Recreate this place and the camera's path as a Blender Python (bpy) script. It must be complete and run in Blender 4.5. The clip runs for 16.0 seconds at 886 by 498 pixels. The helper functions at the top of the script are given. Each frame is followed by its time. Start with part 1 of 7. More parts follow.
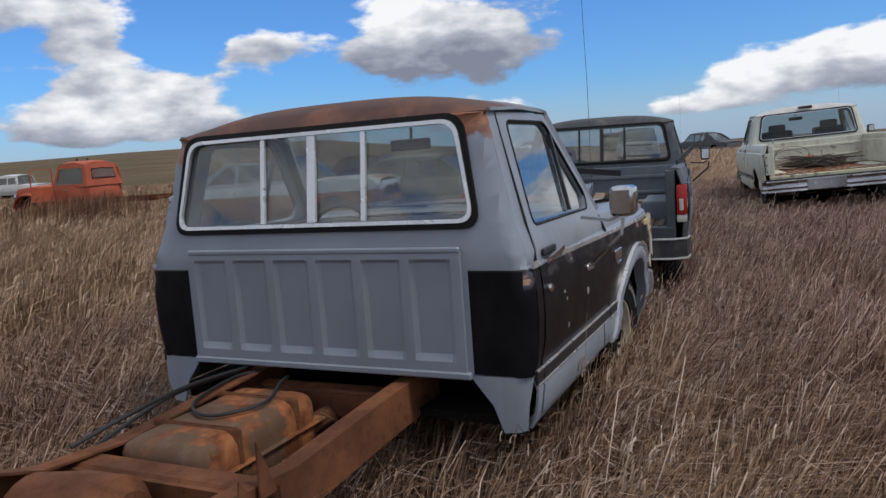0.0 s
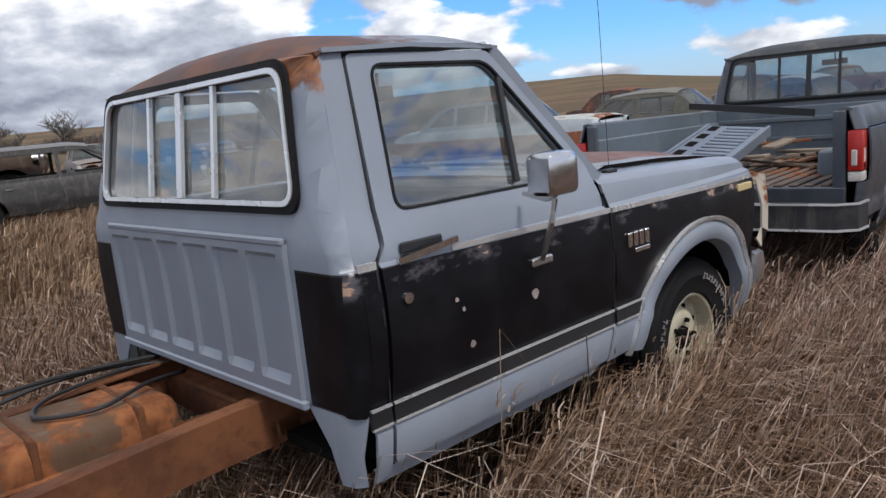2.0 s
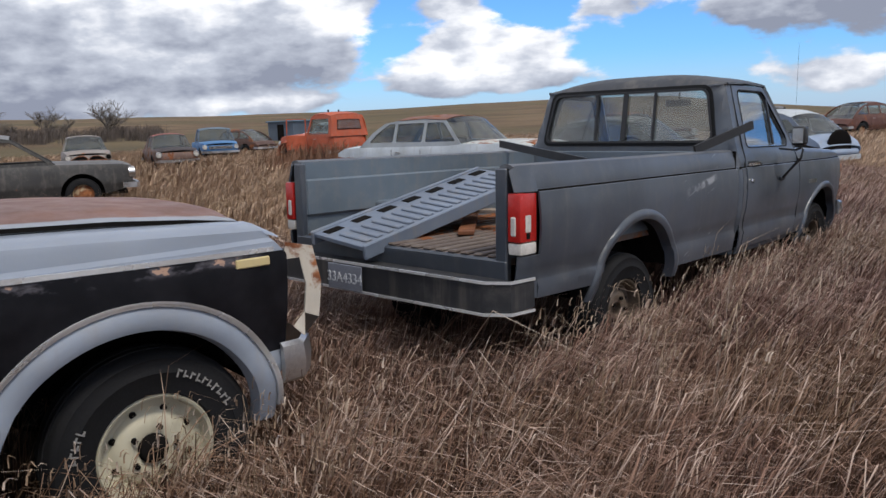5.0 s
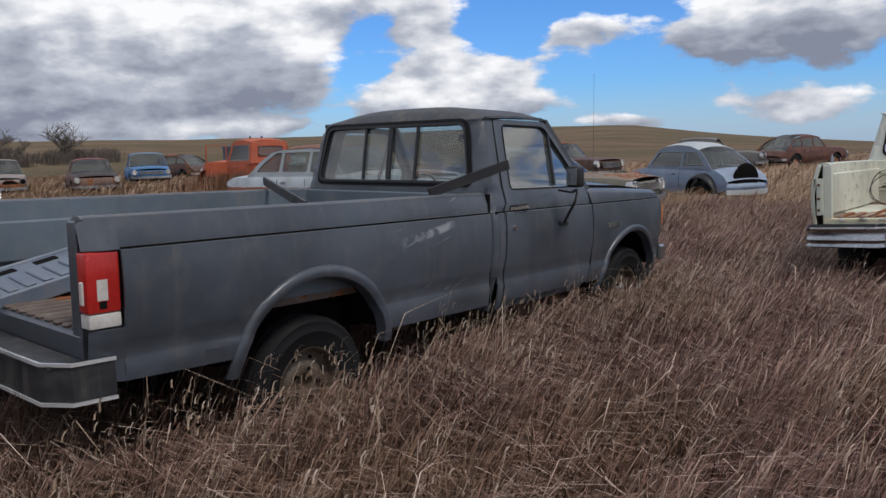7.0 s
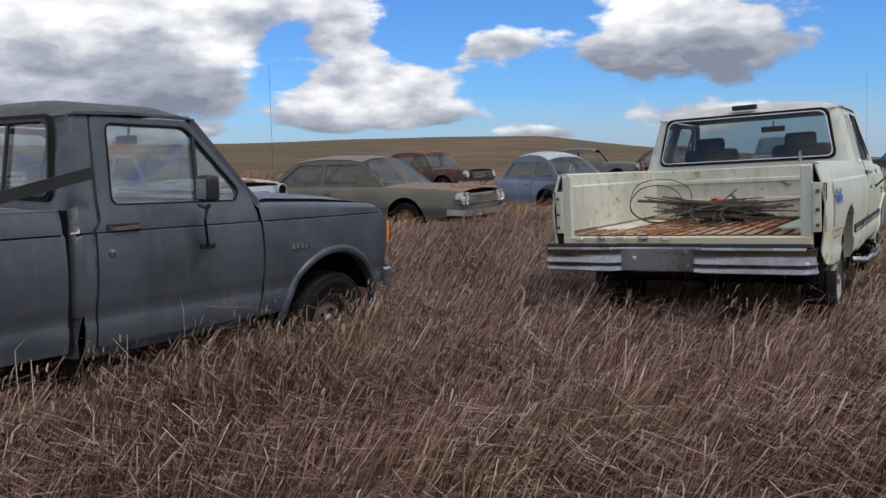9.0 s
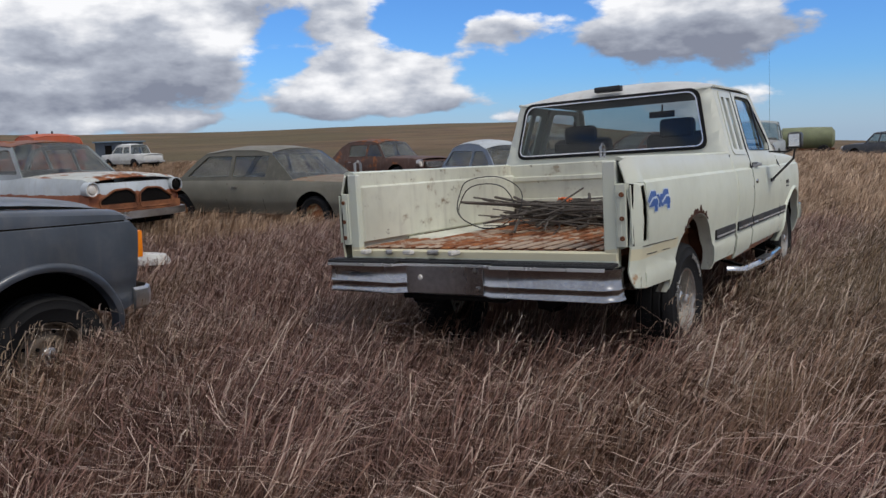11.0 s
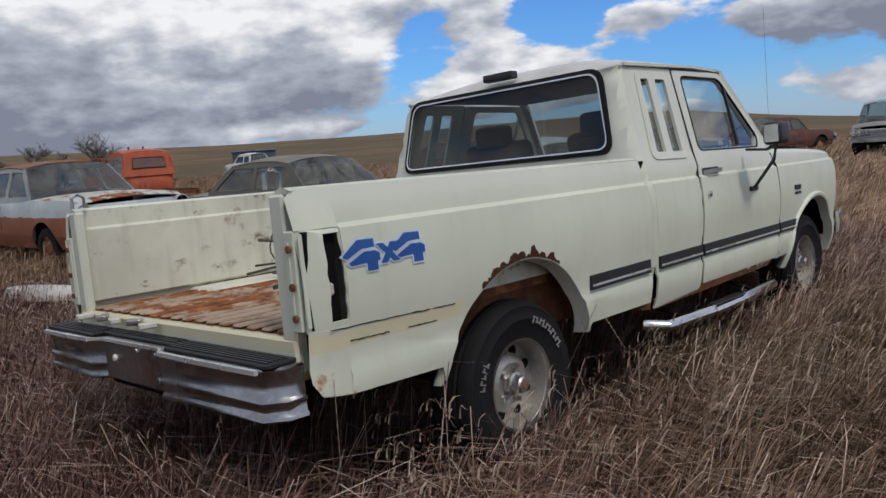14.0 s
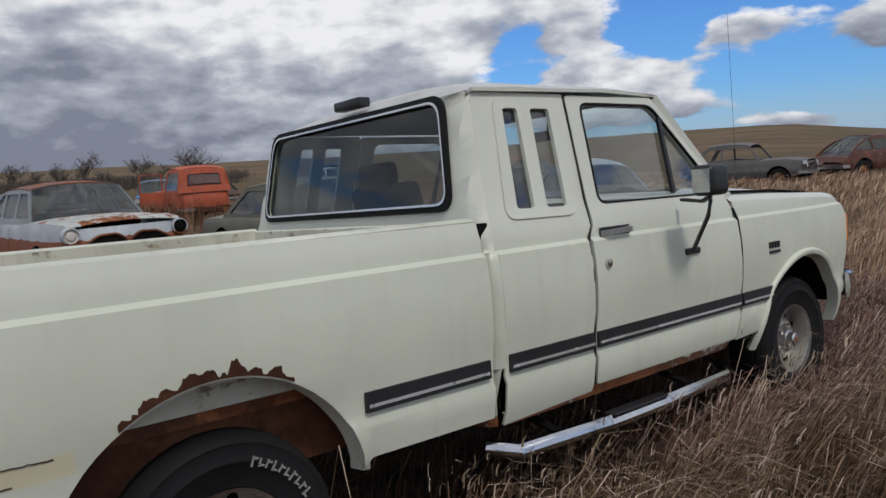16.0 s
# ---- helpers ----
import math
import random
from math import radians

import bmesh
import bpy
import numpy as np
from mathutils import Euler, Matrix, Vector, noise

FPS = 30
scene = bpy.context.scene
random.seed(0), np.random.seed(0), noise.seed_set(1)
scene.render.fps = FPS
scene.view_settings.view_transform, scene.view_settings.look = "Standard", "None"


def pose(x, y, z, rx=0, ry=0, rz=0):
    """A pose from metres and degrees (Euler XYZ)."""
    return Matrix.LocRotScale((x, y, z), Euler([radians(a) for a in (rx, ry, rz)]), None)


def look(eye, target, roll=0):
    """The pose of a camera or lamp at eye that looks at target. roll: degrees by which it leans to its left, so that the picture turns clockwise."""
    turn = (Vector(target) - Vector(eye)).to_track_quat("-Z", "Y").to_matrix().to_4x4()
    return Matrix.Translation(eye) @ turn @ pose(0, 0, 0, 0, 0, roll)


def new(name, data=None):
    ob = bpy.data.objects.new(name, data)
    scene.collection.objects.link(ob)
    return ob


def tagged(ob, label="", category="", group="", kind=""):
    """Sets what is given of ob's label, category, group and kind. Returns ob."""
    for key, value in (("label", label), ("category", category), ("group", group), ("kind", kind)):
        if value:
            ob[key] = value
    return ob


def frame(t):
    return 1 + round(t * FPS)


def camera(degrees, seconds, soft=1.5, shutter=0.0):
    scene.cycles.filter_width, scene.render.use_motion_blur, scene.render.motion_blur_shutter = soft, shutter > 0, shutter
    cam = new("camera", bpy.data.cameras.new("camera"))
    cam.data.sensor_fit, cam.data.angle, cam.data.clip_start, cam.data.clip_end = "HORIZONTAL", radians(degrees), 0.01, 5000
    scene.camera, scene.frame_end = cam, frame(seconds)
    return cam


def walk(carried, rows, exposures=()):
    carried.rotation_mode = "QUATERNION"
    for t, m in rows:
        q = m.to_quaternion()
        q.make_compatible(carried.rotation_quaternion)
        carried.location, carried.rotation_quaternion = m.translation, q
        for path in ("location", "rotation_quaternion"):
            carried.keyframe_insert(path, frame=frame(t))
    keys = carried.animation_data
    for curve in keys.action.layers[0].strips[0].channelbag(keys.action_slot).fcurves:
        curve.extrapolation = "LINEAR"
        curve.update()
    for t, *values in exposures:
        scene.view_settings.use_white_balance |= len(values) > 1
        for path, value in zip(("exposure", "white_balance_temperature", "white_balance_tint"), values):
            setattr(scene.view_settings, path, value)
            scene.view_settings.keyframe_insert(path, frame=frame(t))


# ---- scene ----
cam = camera(60.14, 16.0, soft=1.5)
PATH = [
    (0.0, pose(1.936, -2.673, 1.629, 82.54, 4.08, 25.29)),
    (0.5, pose(2.104, -2.237, 1.630, 81.47, 4.91, 30.89)),
    (1.0, pose(2.304, -1.879, 1.613, 80.63, 5.93, 35.68)),
    (1.5, pose(2.510, -1.519, 1.607, 80.71, 6.30, 41.95)),
    (2.0, pose(2.673, -1.136, 1.571, 79.66, 5.77, 46.50)),
    (2.5, pose(2.904, -0.845, 1.547, 78.79, 6.26, 53.68)),
    (3.0, pose(3.083, -0.546, 1.581, 78.68, 5.99, 60.14)),
    (3.5, pose(3.168, -0.154, 1.596, 78.86, 5.69, 60.35)),
    (4.0, pose(3.351, 0.233, 1.582, 79.62, 4.55, 59.10)),
    (4.5, pose(3.513, 0.711, 1.557, 79.46, 2.79, 51.92)),
    (7.0, pose(4.172, 2.899, 1.568, 82.50, 1.66, 48.14)),
    (7.5, pose(4.284, 3.401, 1.563, 82.81, 1.78, 46.00)),
    (8.0, pose(4.474, 3.870, 1.561, 82.86, 1.81, 45.82)),
    (8.5, pose(4.570, 4.378, 1.510, 83.06, 1.36, 43.14)),
    (9.0, pose(4.664, 4.839, 1.505, 83.03, 1.11, 42.08)),
    (9.5, pose(4.817, 5.288, 1.517, 82.37, 0.70, 41.51)),
    (10.0, pose(4.868, 5.765, 1.530, 82.14, 0.82, 41.23)),
    (12.5, pose(5.352, 7.890, 1.488, 82.04, 3.38, 46.70)),
    (13.0, pose(5.381, 8.279, 1.514, 82.12, 3.82, 49.32)),
    (13.5, pose(5.421, 8.653, 1.539, 82.38, 4.20, 51.71)),
    (14.0, pose(5.322, 9.037, 1.519, 82.31, 4.04, 52.38)),
    (14.5, pose(5.316, 9.437, 1.521, 82.73, 4.37, 56.48)),
    (15.0, pose(5.224, 9.810, 1.533, 83.13, 4.21, 58.65)),
    (15.5, pose(5.179, 10.236, 1.569, 83.40, 4.17, 59.58)),
    (16.0, pose(5.184, 10.656, 1.591, 83.76, 3.68, 59.30)),
]
EXPOSURES = [(0.0, -0.06), (1.0, 0.02), (1.5, 0.16), (3.0, 0.62), (3.5, 0.62), (4.0, 0.42), (4.5, 0.38), (7.0, 0.0), (10.0, 0.05), (12.5, -0.12), (13.5, -0.12), (14.5, -0.16), (16.0, -0.20)]
walk(cam, PATH, EXPOSURES)

# ---- daylight ----
SUN_AZ, SUN_EL = -5.0, 56.0          # degrees from +x towards +y, and above the horizon
world = bpy.data.worlds.new("sky")
scene.world = world
world.use_nodes = True


class Nodes:
    """Short hand for wiring a node tree."""

    def __init__(self, tree):
        self.tree = tree
        tree.nodes.clear()

    def add(self, kind):
        return self.tree.nodes.new(kind)

    def plug(self, value, socket):
        if isinstance(value, bpy.types.NodeSocket):
            self.tree.links.new(value, socket)
        elif isinstance(value, (tuple, list)) and len(value) == 3 and socket.type == "RGBA":
            socket.default_value = (*value, 1)
        else:
            socket.default_value = value

    def m(self, op, a, b=0.0, c=0.0, clamp=False):
        n = self.add("ShaderNodeMath")
        n.operation, n.use_clamp = op, clamp
        for v, s in zip((a, b, c), n.inputs):
            self.plug(v, s)
        return n.outputs[0]

    def mix(self, f, a, b, blend="MIX"):
        n = self.add("ShaderNodeMix")
        n.data_type, n.blend_type = "RGBA", blend
        self.plug(f, n.inputs[0]), self.plug(a, n.inputs[6]), self.plug(b, n.inputs[7])
        return n.outputs[2]

    def step(self, v, lo, hi, a=0.0, b=1.0):
        n = self.add("ShaderNodeMapRange")
        n.interpolation_type = "SMOOTHSTEP"
        for x, s in zip((v, lo, hi, a, b), n.inputs):
            self.plug(x, s)
        return n.outputs[0]

    def noise(self, vec, scale, detail=4.0, rough=0.55, distort=0.0, out=0):
        n = self.add("ShaderNodeTexNoise")
        if vec is not None:
            self.plug(vec, n.inputs["Vector"])
        n.inputs["Scale"].default_value, n.inputs["Detail"].default_value = scale, detail
        n.inputs["Roughness"].default_value, n.inputs["Distortion"].default_value = rough, distort
        return n.outputs[out]

    def xyz(self, vec):
        n = self.add("ShaderNodeSeparateXYZ")
        self.plug(vec, n.inputs[0])
        return n.outputs

    def vec(self, x, y, z):
        n = self.add("ShaderNodeCombineXYZ")
        for v, s in zip((x, y, z), n.inputs):
            self.plug(v, s)
        return n.outputs[0]


w = Nodes(world.node_tree)
sky = w.add("ShaderNodeTexSky")
sky.sky_type, sky.sun_disc = "NISHITA", False
sky.sun_elevation, sky.sun_rotation = radians(SUN_EL), radians(90 - SUN_AZ)
sky.air_density, sky.dust_density, sky.ozone_density = 1.0, 0.6, 2.5
dirn = w.add("ShaderNodeTexCoord").outputs["Generated"]
dx, dy, dz = w.xyz(dirn)
az = w.m("MULTIPLY", w.m("ARCTAN2", dy, dx), 180 / math.pi)
el = w.m("MULTIPLY", w.m("ARCSINE", dz), 180 / math.pi)
cloud_uv = w.vec(az, w.m("MULTIPLY", el, 2.1), 0.0)
lobes = w.noise(cloud_uv, 0.15, 7.0, 0.52, 0.15)
puffs = w.noise(cloud_uv, 0.42, 6.0, 0.52)
# the same noise a little higher up: where the cloud thins upward its lit top shows
above = w.vec(w.m("ADD", az, -1.5), w.m("ADD", w.m("MULTIPLY", el, 2.1), 3.5), 0.0)
relief = w.m("ADD", w.m("MULTIPLY", w.m("SUBTRACT", w.noise(cloud_uv, 0.085, 3.0, 0.5, 0.3), w.noise(above, 0.085, 3.0, 0.5, 0.3)), 1.7), w.m("MULTIPLY", w.m("SUBTRACT", puffs, w.noise(above, 0.42, 6.0, 0.52)), 0.18))
# cloud banks: azimuth, elevation, half widths (degrees), weight
BANKS = [
    (137.0, 4.7, 5.8, 2.5, 1.15), (131.5, 2.9, 5.0, 1.0, 0.75), (142.0, 3.2, 4.0, 1.5, 0.7),
    (139.0, 9.0, 3.0, 1.6, 0.75), (151.0, 1.9, 4.5, 0.7, 0.6), (125.0, 1.6, 3.5, 0.5, 0.6), (158.0, 8.0, 10.0, 4.5, 1.15),
    (152.0, 5.5, 6.0, 2.0, 0.7), (169.0, 3.0, 13.0, 3.2, 1.0), (150.0, 11.0, 9.0, 3.0, 0.7), (174.0, 8.5, 13.0, 7.0, 1.2), (128.5, 8.3, 2.2, 1.1, 0.7), (115.5, 7.6, 9.0, 2.6, 1.15),
    (113.5, 2.3, 4.5, 1.4, 0.85), (93.5, 3.0, 3.2, 1.7, 0.95), (87.0, 3.8, 5.0, 2.3, 1.15), (98.0, 1.7, 4.0, 0.9, 0.7),
    (145.0, 12.5, 7.0, 2.0, 0.7), (108.0, 12.0, 8.0, 2.5, 0.6), (190.0, 5.0, 9.0, 5.0, 1.0),
]
bank, lift = None, None
for a0, e0, sa, se, wt in BANKS:
    u = w.m("DIVIDE", w.m("SUBTRACT", az, a0), sa)
    v = w.m("DIVIDE", w.m("SUBTRACT", el, e0), se)
    g = w.m("MULTIPLY", w.m("EXPONENT", w.m("MULTIPLY", w.m("ADD", w.m("MULTIPLY", u, u), w.m("MULTIPLY", v, v)), -1.0)), wt)
    s = w.m("MULTIPLY", g, v)
    bank = g if bank is None else w.m("ADD", bank, g)
    lift = s if lift is None else w.m("ADD", lift, s)
# beyond the view the same broken cloud goes on
seen = w.m("MULTIPLY", w.step(az, 75, 88), w.step(el, 22, 14))
rest = w.m("MULTIPLY", w.m("SUBTRACT", 1.0, seen), 0.52)
dens = w.m("ADD", w.m("ADD", w.m("MULTIPLY", bank, 0.80), rest),
           w.m("ADD", w.m("MULTIPLY", w.m("SUBTRACT", lobes, 0.5), 1.5), w.m("MULTIPLY", w.m("SUBTRACT", puffs, 0.5), 0.45)))
cover = w.step(dens, 0.30, 0.50)
high = w.m("DIVIDE", lift, w.m("ADD", bank, 0.15))
shade = w.m("ADD", w.m("ADD", w.m("MULTIPLY", high, 0.75), 0.62),
            w.m("ADD", w.m("MULTIPLY", w.m("SUBTRACT", puffs, 0.5), 0.9), w.m("MULTIPLY", w.m("SUBTRACT", lobes, 0.5), 0.9)))
shade = w.m("ADD", shade, relief)
gloom = w.m("MULTIPLY", w.step(az, 156, 177), w.step(el, 18, 5.0))
# heavier clouds with grey undersides
for a0, e0, sa, se, k in ((114.0, 8.0, 9.0, 3.5, 0.32), (140.0, 11.0, 4.0, 2.5, 0.35)):
    u, v = w.m("DIVIDE", w.m("SUBTRACT", az, a0), sa), w.m("DIVIDE", w.m("SUBTRACT", el, e0), se)
    g = w.m("EXPONENT", w.m("MULTIPLY", w.m("ADD", w.m("MULTIPLY", u, u), w.m("MULTIPLY", v, v)), -1.0))
    shade = w.m("SUBTRACT", shade, w.m("MULTIPLY", g, k))
shade = w.m("SUBTRACT", shade, w.m("MULTIPLY", gloom, 0.42), clamp=True)
ramp = w.add("ShaderNodeValToRGB")
w.plug(shade, ramp.inputs[0])
for i, (p, c) in enumerate([(0.0, (0.235, 0.26, 0.335)), (0.45, (0.47, 0.505, 0.585)), (0.95, (0.97, 0.975, 1.0))]):
    stop = ramp.color_ramp.elements[i] if i < 2 else ramp.color_ramp.elements.new(p)
    stop.position, stop.color = p, (*c, 1)
haze = w.step(el, 5.0, 0.0)
blue = w.mix(w.m("MULTIPLY", haze, 0.55), w.mix(1.0, sky.outputs[0], (0.050, 0.090, 0.147), "MULTIPLY"), (0.48, 0.57, 0.72))
back = w.add("ShaderNodeBackground")
w.plug(w.mix(cover, blue, ramp.outputs[0]), back.inputs[0])
back.inputs[1].default_value = 1.0
w.plug(back.outputs[0], w.add("ShaderNodeOutputWorld").inputs[0])

lamp = bpy.data.lights.new("sun", "SUN")
lamp.energy, lamp.angle, lamp.color = 1.7, radians(10), (1.0, 0.94, 0.85)
sun = new("sun", lamp)
sx, sy, sz = (math.cos(radians(SUN_AZ)) * math.cos(radians(SUN_EL)), math.sin(radians(SUN_AZ)) * math.cos(radians(SUN_EL)), math.sin(radians(SUN_EL)))
sun.matrix_world = look((60 * sx, 60 * sy, 60 * sz), (0, 0, 0))


# ---- materials ----
def material(name):
    mt = bpy.data.materials.new(name)
    mt.use_nodes = True
    n = Nodes(mt.node_tree)
    b = n.add("ShaderNodeBsdfPrincipled")
    n.plug(b.outputs[0], n.add("ShaderNodeOutputMaterial").inputs[0])
    return mt, n, b


def bump(n, b, height, strength, dist=0.01):
    k = n.add("ShaderNodeBump")
    k.inputs["Strength"].default_value, k.inputs["Distance"].default_value = strength, dist
    n.plug(height, k.inputs["Height"]), n.plug(k.outputs[0], b.inputs["Normal"])


RUST_A, RUST_B = (0.13, 0.045, 0.02), (0.33, 0.13, 0.055)


def plain(name, col, rough=0.6, metal=0.0, vary=0.25, scale=9.0, relief=0.15, spec=0.5):
    """A surface of one substance with grain, stains and fine relief."""
    mt, n, b = material(name)
    o = n.add("ShaderNodeTexCoord").outputs["Object"]
    big, fine = n.noise(o, scale * 0.25, 5), n.noise(o, scale * 6, 4)
    f = n.m("ADD", n.m("MULTIPLY", big, 0.7), n.m("MULTIPLY", fine, 0.3))
    dark = tuple(c * (1 - vary) for c in col)
    light = tuple(min(1, c * (1 + vary)) for c in col)
    n.plug(n.mix(n.step(f, 0.3, 0.7), dark, light), b.inputs["Base Color"])
    n.plug(n.step(big, 0.3, 0.7, rough * 0.8, min(1, rough * 1.2)), b.inputs["Roughness"])
    b.inputs["Metallic"].default_value = metal
    b.inputs["Specular IOR Level"].default_value = spec
    bump(n, b, fine, relief, 0.004)
    return mt


def paint(name, col, rust=0.0, rough=0.4, dust=0.2, extra=None, chalk=0.15, streak=0.25, spec=0.4):
    """Aged car paint: fading, dust, streaks, scratches and rust that breaks through. rust: 0 none to 1 all."""
    mt, n, b = material(name)
    o = n.add("ShaderNodeTexCoord").outputs["Object"]
    x, y, z = n.xyz(o)
    big, mid, fine = n.noise(o, 1.6, 5), n.noise(o, 7, 8, 0.65), n.noise(o, 60, 3)
    runs = n.noise(n.vec(n.m("MULTIPLY", x, 14), n.m("MULTIPLY", y, 14), n.m("MULTIPLY", z, 1.2)), 1.0, 4)
    base = n.mix(n.step(big, 0.3, 0.72), tuple(c * (1 - chalk) for c in col), tuple(min(1, c * (1 + chalk)) for c in col))
    base = n.mix(n.m("MULTIPLY", n.step(runs, 0.5, 0.75), streak), base, (0.22, 0.19, 0.16))
    base = n.mix(n.m("MULTIPLY", n.step(mid, 0.45, 0.8), dust), base, (0.30, 0.27, 0.235))
    gloss = None
    if extra:
        base = extra(n, base, x, y, z, big, mid)
        if isinstance(base, tuple):
            base, gloss = base
    eaten = n.m("ADD", n.m("MULTIPLY", big, 0.55), n.m("MULTIPLY", mid, 0.45))
    lo = 0.72 - 0.5 * rust
    mask = n.step(eaten, lo, lo + 0.05) if rust > 0 else 0.0
    rusty = n.mix(n.step(n.noise(o, 11, 6), 0.35, 0.68), RUST_A, RUST_B)
    n.plug(n.mix(mask, base, rusty) if rust > 0 else base, b.inputs["Base Color"])
    r = n.step(mid, 0.3, 0.8, rough * 0.85, rough * 1.35)
    n.plug(n.m("ADD", r, n.m("MULTIPLY", mask, 0.35)) if rust > 0 else r, b.inputs["Roughness"])
    if gloss is not None:
        n.plug(gloss, b.inputs["Specular IOR Level"])
    else:
        b.inputs["Specular IOR Level"].default_value = spec * (1 - 0.6 * min(1, rust * 1.5))
    bump(n, b, n.m("ADD", fine, n.m("MULTIPLY", mid, 2.0)), 0.10 if rust < 0.3 else 0.25, 0.003)
    return mt


def rust_metal(name, bright=1.0):
    mt, n, b = material(name)
    o = n.add("ShaderNodeTexCoord").outputs["Object"]
    big, mid, fine = n.noise(o, 3, 6, 0.6), n.noise(o, 16, 6, 0.65), n.noise(o, 90, 3)
    c = n.mix(n.step(big, 0.35, 0.65), tuple(v * bright for v in (0.125, 0.05, 0.027)), tuple(v * bright for v in (0.26, 0.105, 0.048)))
    c = n.mix(n.m("MULTIPLY", n.step(mid, 0.5, 0.72), 0.6), c, tuple(v * bright for v in (0.085, 0.04, 0.028)))
    n.plug(c, b.inputs["Base Color"])
    n.plug(n.step(mid, 0.3, 0.7, 0.65, 0.95), b.inputs["Roughness"])
    b.inputs["Specular IOR Level"].default_value = 0.2
    bump(n, b, n.m("ADD", fine, mid), 0.35, 0.004)
    return mt


def glass_pane(name, tint, rough=0.03, dusty=0.12, edge=0.75, face=0.10):
    """Car glass: a thin tinted sheet that lets the view through, mirrors the sky and carries a pale film for dust and
    painted sky reflection.
    """
    mt = bpy.data.materials.new(name)
    mt.use_nodes = True
    n = Nodes(mt.node_tree)
    see, gloss, film = n.add("ShaderNodeBsdfTransparent"), n.add("ShaderNodeBsdfGlossy"), n.add("ShaderNodeBsdfDiffuse")
    n.plug(tint, see.inputs[0])
    gloss.inputs["Roughness"].default_value = rough
    n.plug((0.42, 0.43, 0.42), film.inputs[0])
    o = n.add("ShaderNodeTexCoord").outputs["Object"]
    fr = n.add("ShaderNodeLayerWeight")
    fr.inputs["Blend"].default_value = 0.5
    a, c = n.add("ShaderNodeMixShader"), n.add("ShaderNodeMixShader")
    n.plug(n.m("ADD", n.m("MULTIPLY", n.m("POWER", fr.outputs["Facing"], 3.0), edge), face, clamp=True), a.inputs[0])
    n.plug(see.outputs[0], a.inputs[1]), n.plug(gloss.outputs[0], a.inputs[2])
    n.plug(n.m("MULTIPLY", n.step(n.noise(o, 5, 6, 0.65), 0.25, 0.8), dusty), c.inputs[0])
    n.plug(a.outputs[0], c.inputs[1]), n.plug(film.outputs[0], c.inputs[2])
    n.plug(c.outputs[0], n.add("ShaderNodeOutputMaterial").inputs[0])
    return mt


M_CHROME = plain("chrome", (0.62, 0.62, 0.63), 0.16, 1.0, 0.12, 8, 0.04)
M_DULLCHROME = plain("weathered chrome", (0.48, 0.47, 0.46), 0.32, 1.0, 0.3, 10, 0.1)
M_ALU = plain("aluminium trim", (0.70, 0.71, 0.72), 0.28, 0.6, 0.12, 12, 0.05)
M_RUBBER = plain("rubber", (0.011, 0.011, 0.012), 0.8, 0, 0.35, 14, 0.3, 0.2)
M_BLACK = plain("black plastic", (0.013, 0.013, 0.0145), 0.5, 0, 0.3, 12, 0.1)
# near-black: shade beneath cars, in wheel houses and openings is in the colour
M_DARK = plain("dark underside and recess shade", (0.009, 0.008, 0.0075), 0.95, 0, 0.4, 8, 0.3, 0.05)
M_INSIDE = plain("cab interior", (0.055, 0.053, 0.055), 0.8, 0, 0.3, 8, 0.2)
M_SEAT = plain("grey seat cloth", (0.07, 0.072, 0.078), 0.9, 0, 0.25, 20, 0.3)
M_RUST = rust_metal("rusty steel")
M_FRAME = rust_metal("rusty chassis steel", 0.72)
M_CREAMRIM = paint("cream rim paint", (0.52, 0.48, 0.36), 0.22, 0.6)
M_RUSTRIM = paint("rusty rim paint", (0.34, 0.25, 0.15), 0.55, 0.6)
M_BROWNRIM = plain("rusty brown steel rim", (0.13, 0.098, 0.072), 0.6, 0.3, 0.4, 12, 0.3)
M_STEELRIM = plain("grey alloy rim", (0.42, 0.40, 0.37), 0.45, 0.75, 0.3, 10, 0.15)
M_RED = plain("red lens", (0.42, 0.02, 0.016), 0.25, 0, 0.25, 12, 0.1)
M_AMBER = plain("amber lens", (0.85, 0.24, 0.01), 0.25, 0, 0.15, 12, 0.1)
M_CLEARLENS = plain("pale lens", (0.55, 0.52, 0.48), 0.3, 0, 0.2, 12, 0.1)
M_WOOD = plain("weathered wood", (0.24, 0.185, 0.14), 0.85, 0, 0.45, 10, 0.5)
M_DEADWOOD = plain("weathered dead wood", (0.085, 0.074, 0.064), 0.9, 0, 0.5, 12, 0.5, 0.2)
M_BARK = plain("grey bark", (0.13, 0.11, 0.095), 0.9, 0, 0.4, 12, 0.5)
G_DOOR = glass_pane("door glass", (0.66, 0.74, 0.76), dusty=0.10, face=0.20)
# the stronger film here imitates a pale reflection of hazy sky
G_REAR = glass_pane("rear window glass", (0.74, 0.78, 0.78), dusty=0.22)
G_TINT = glass_pane("tinted rear glass", (0.46, 0.50, 0.51), dusty=0.03, edge=0.4, face=0.04)
G_CLEAR = glass_pane("clear cab glass", (0.82, 0.88, 0.88), dusty=0.05, edge=0.5, face=0.10)
G_OLD = glass_pane("old car glass", (0.50, 0.57, 0.57), dusty=0.22, edge=0.35, face=0.06)


# ---- mesh helpers ----
def mesh_of(name, bm, mat, smooth=35):
    bmesh.ops.recalc_face_normals(bm, faces=bm.faces)
    me = bpy.data.meshes.new(name)
    bm.to_mesh(me)
    bm.free()
    for k in (mat if isinstance(mat, (list, tuple)) else [mat]):
        me.materials.append(k)
    if smooth:
        me.shade_smooth()
        me.set_sharp_from_angle(angle=radians(smooth))
    return me


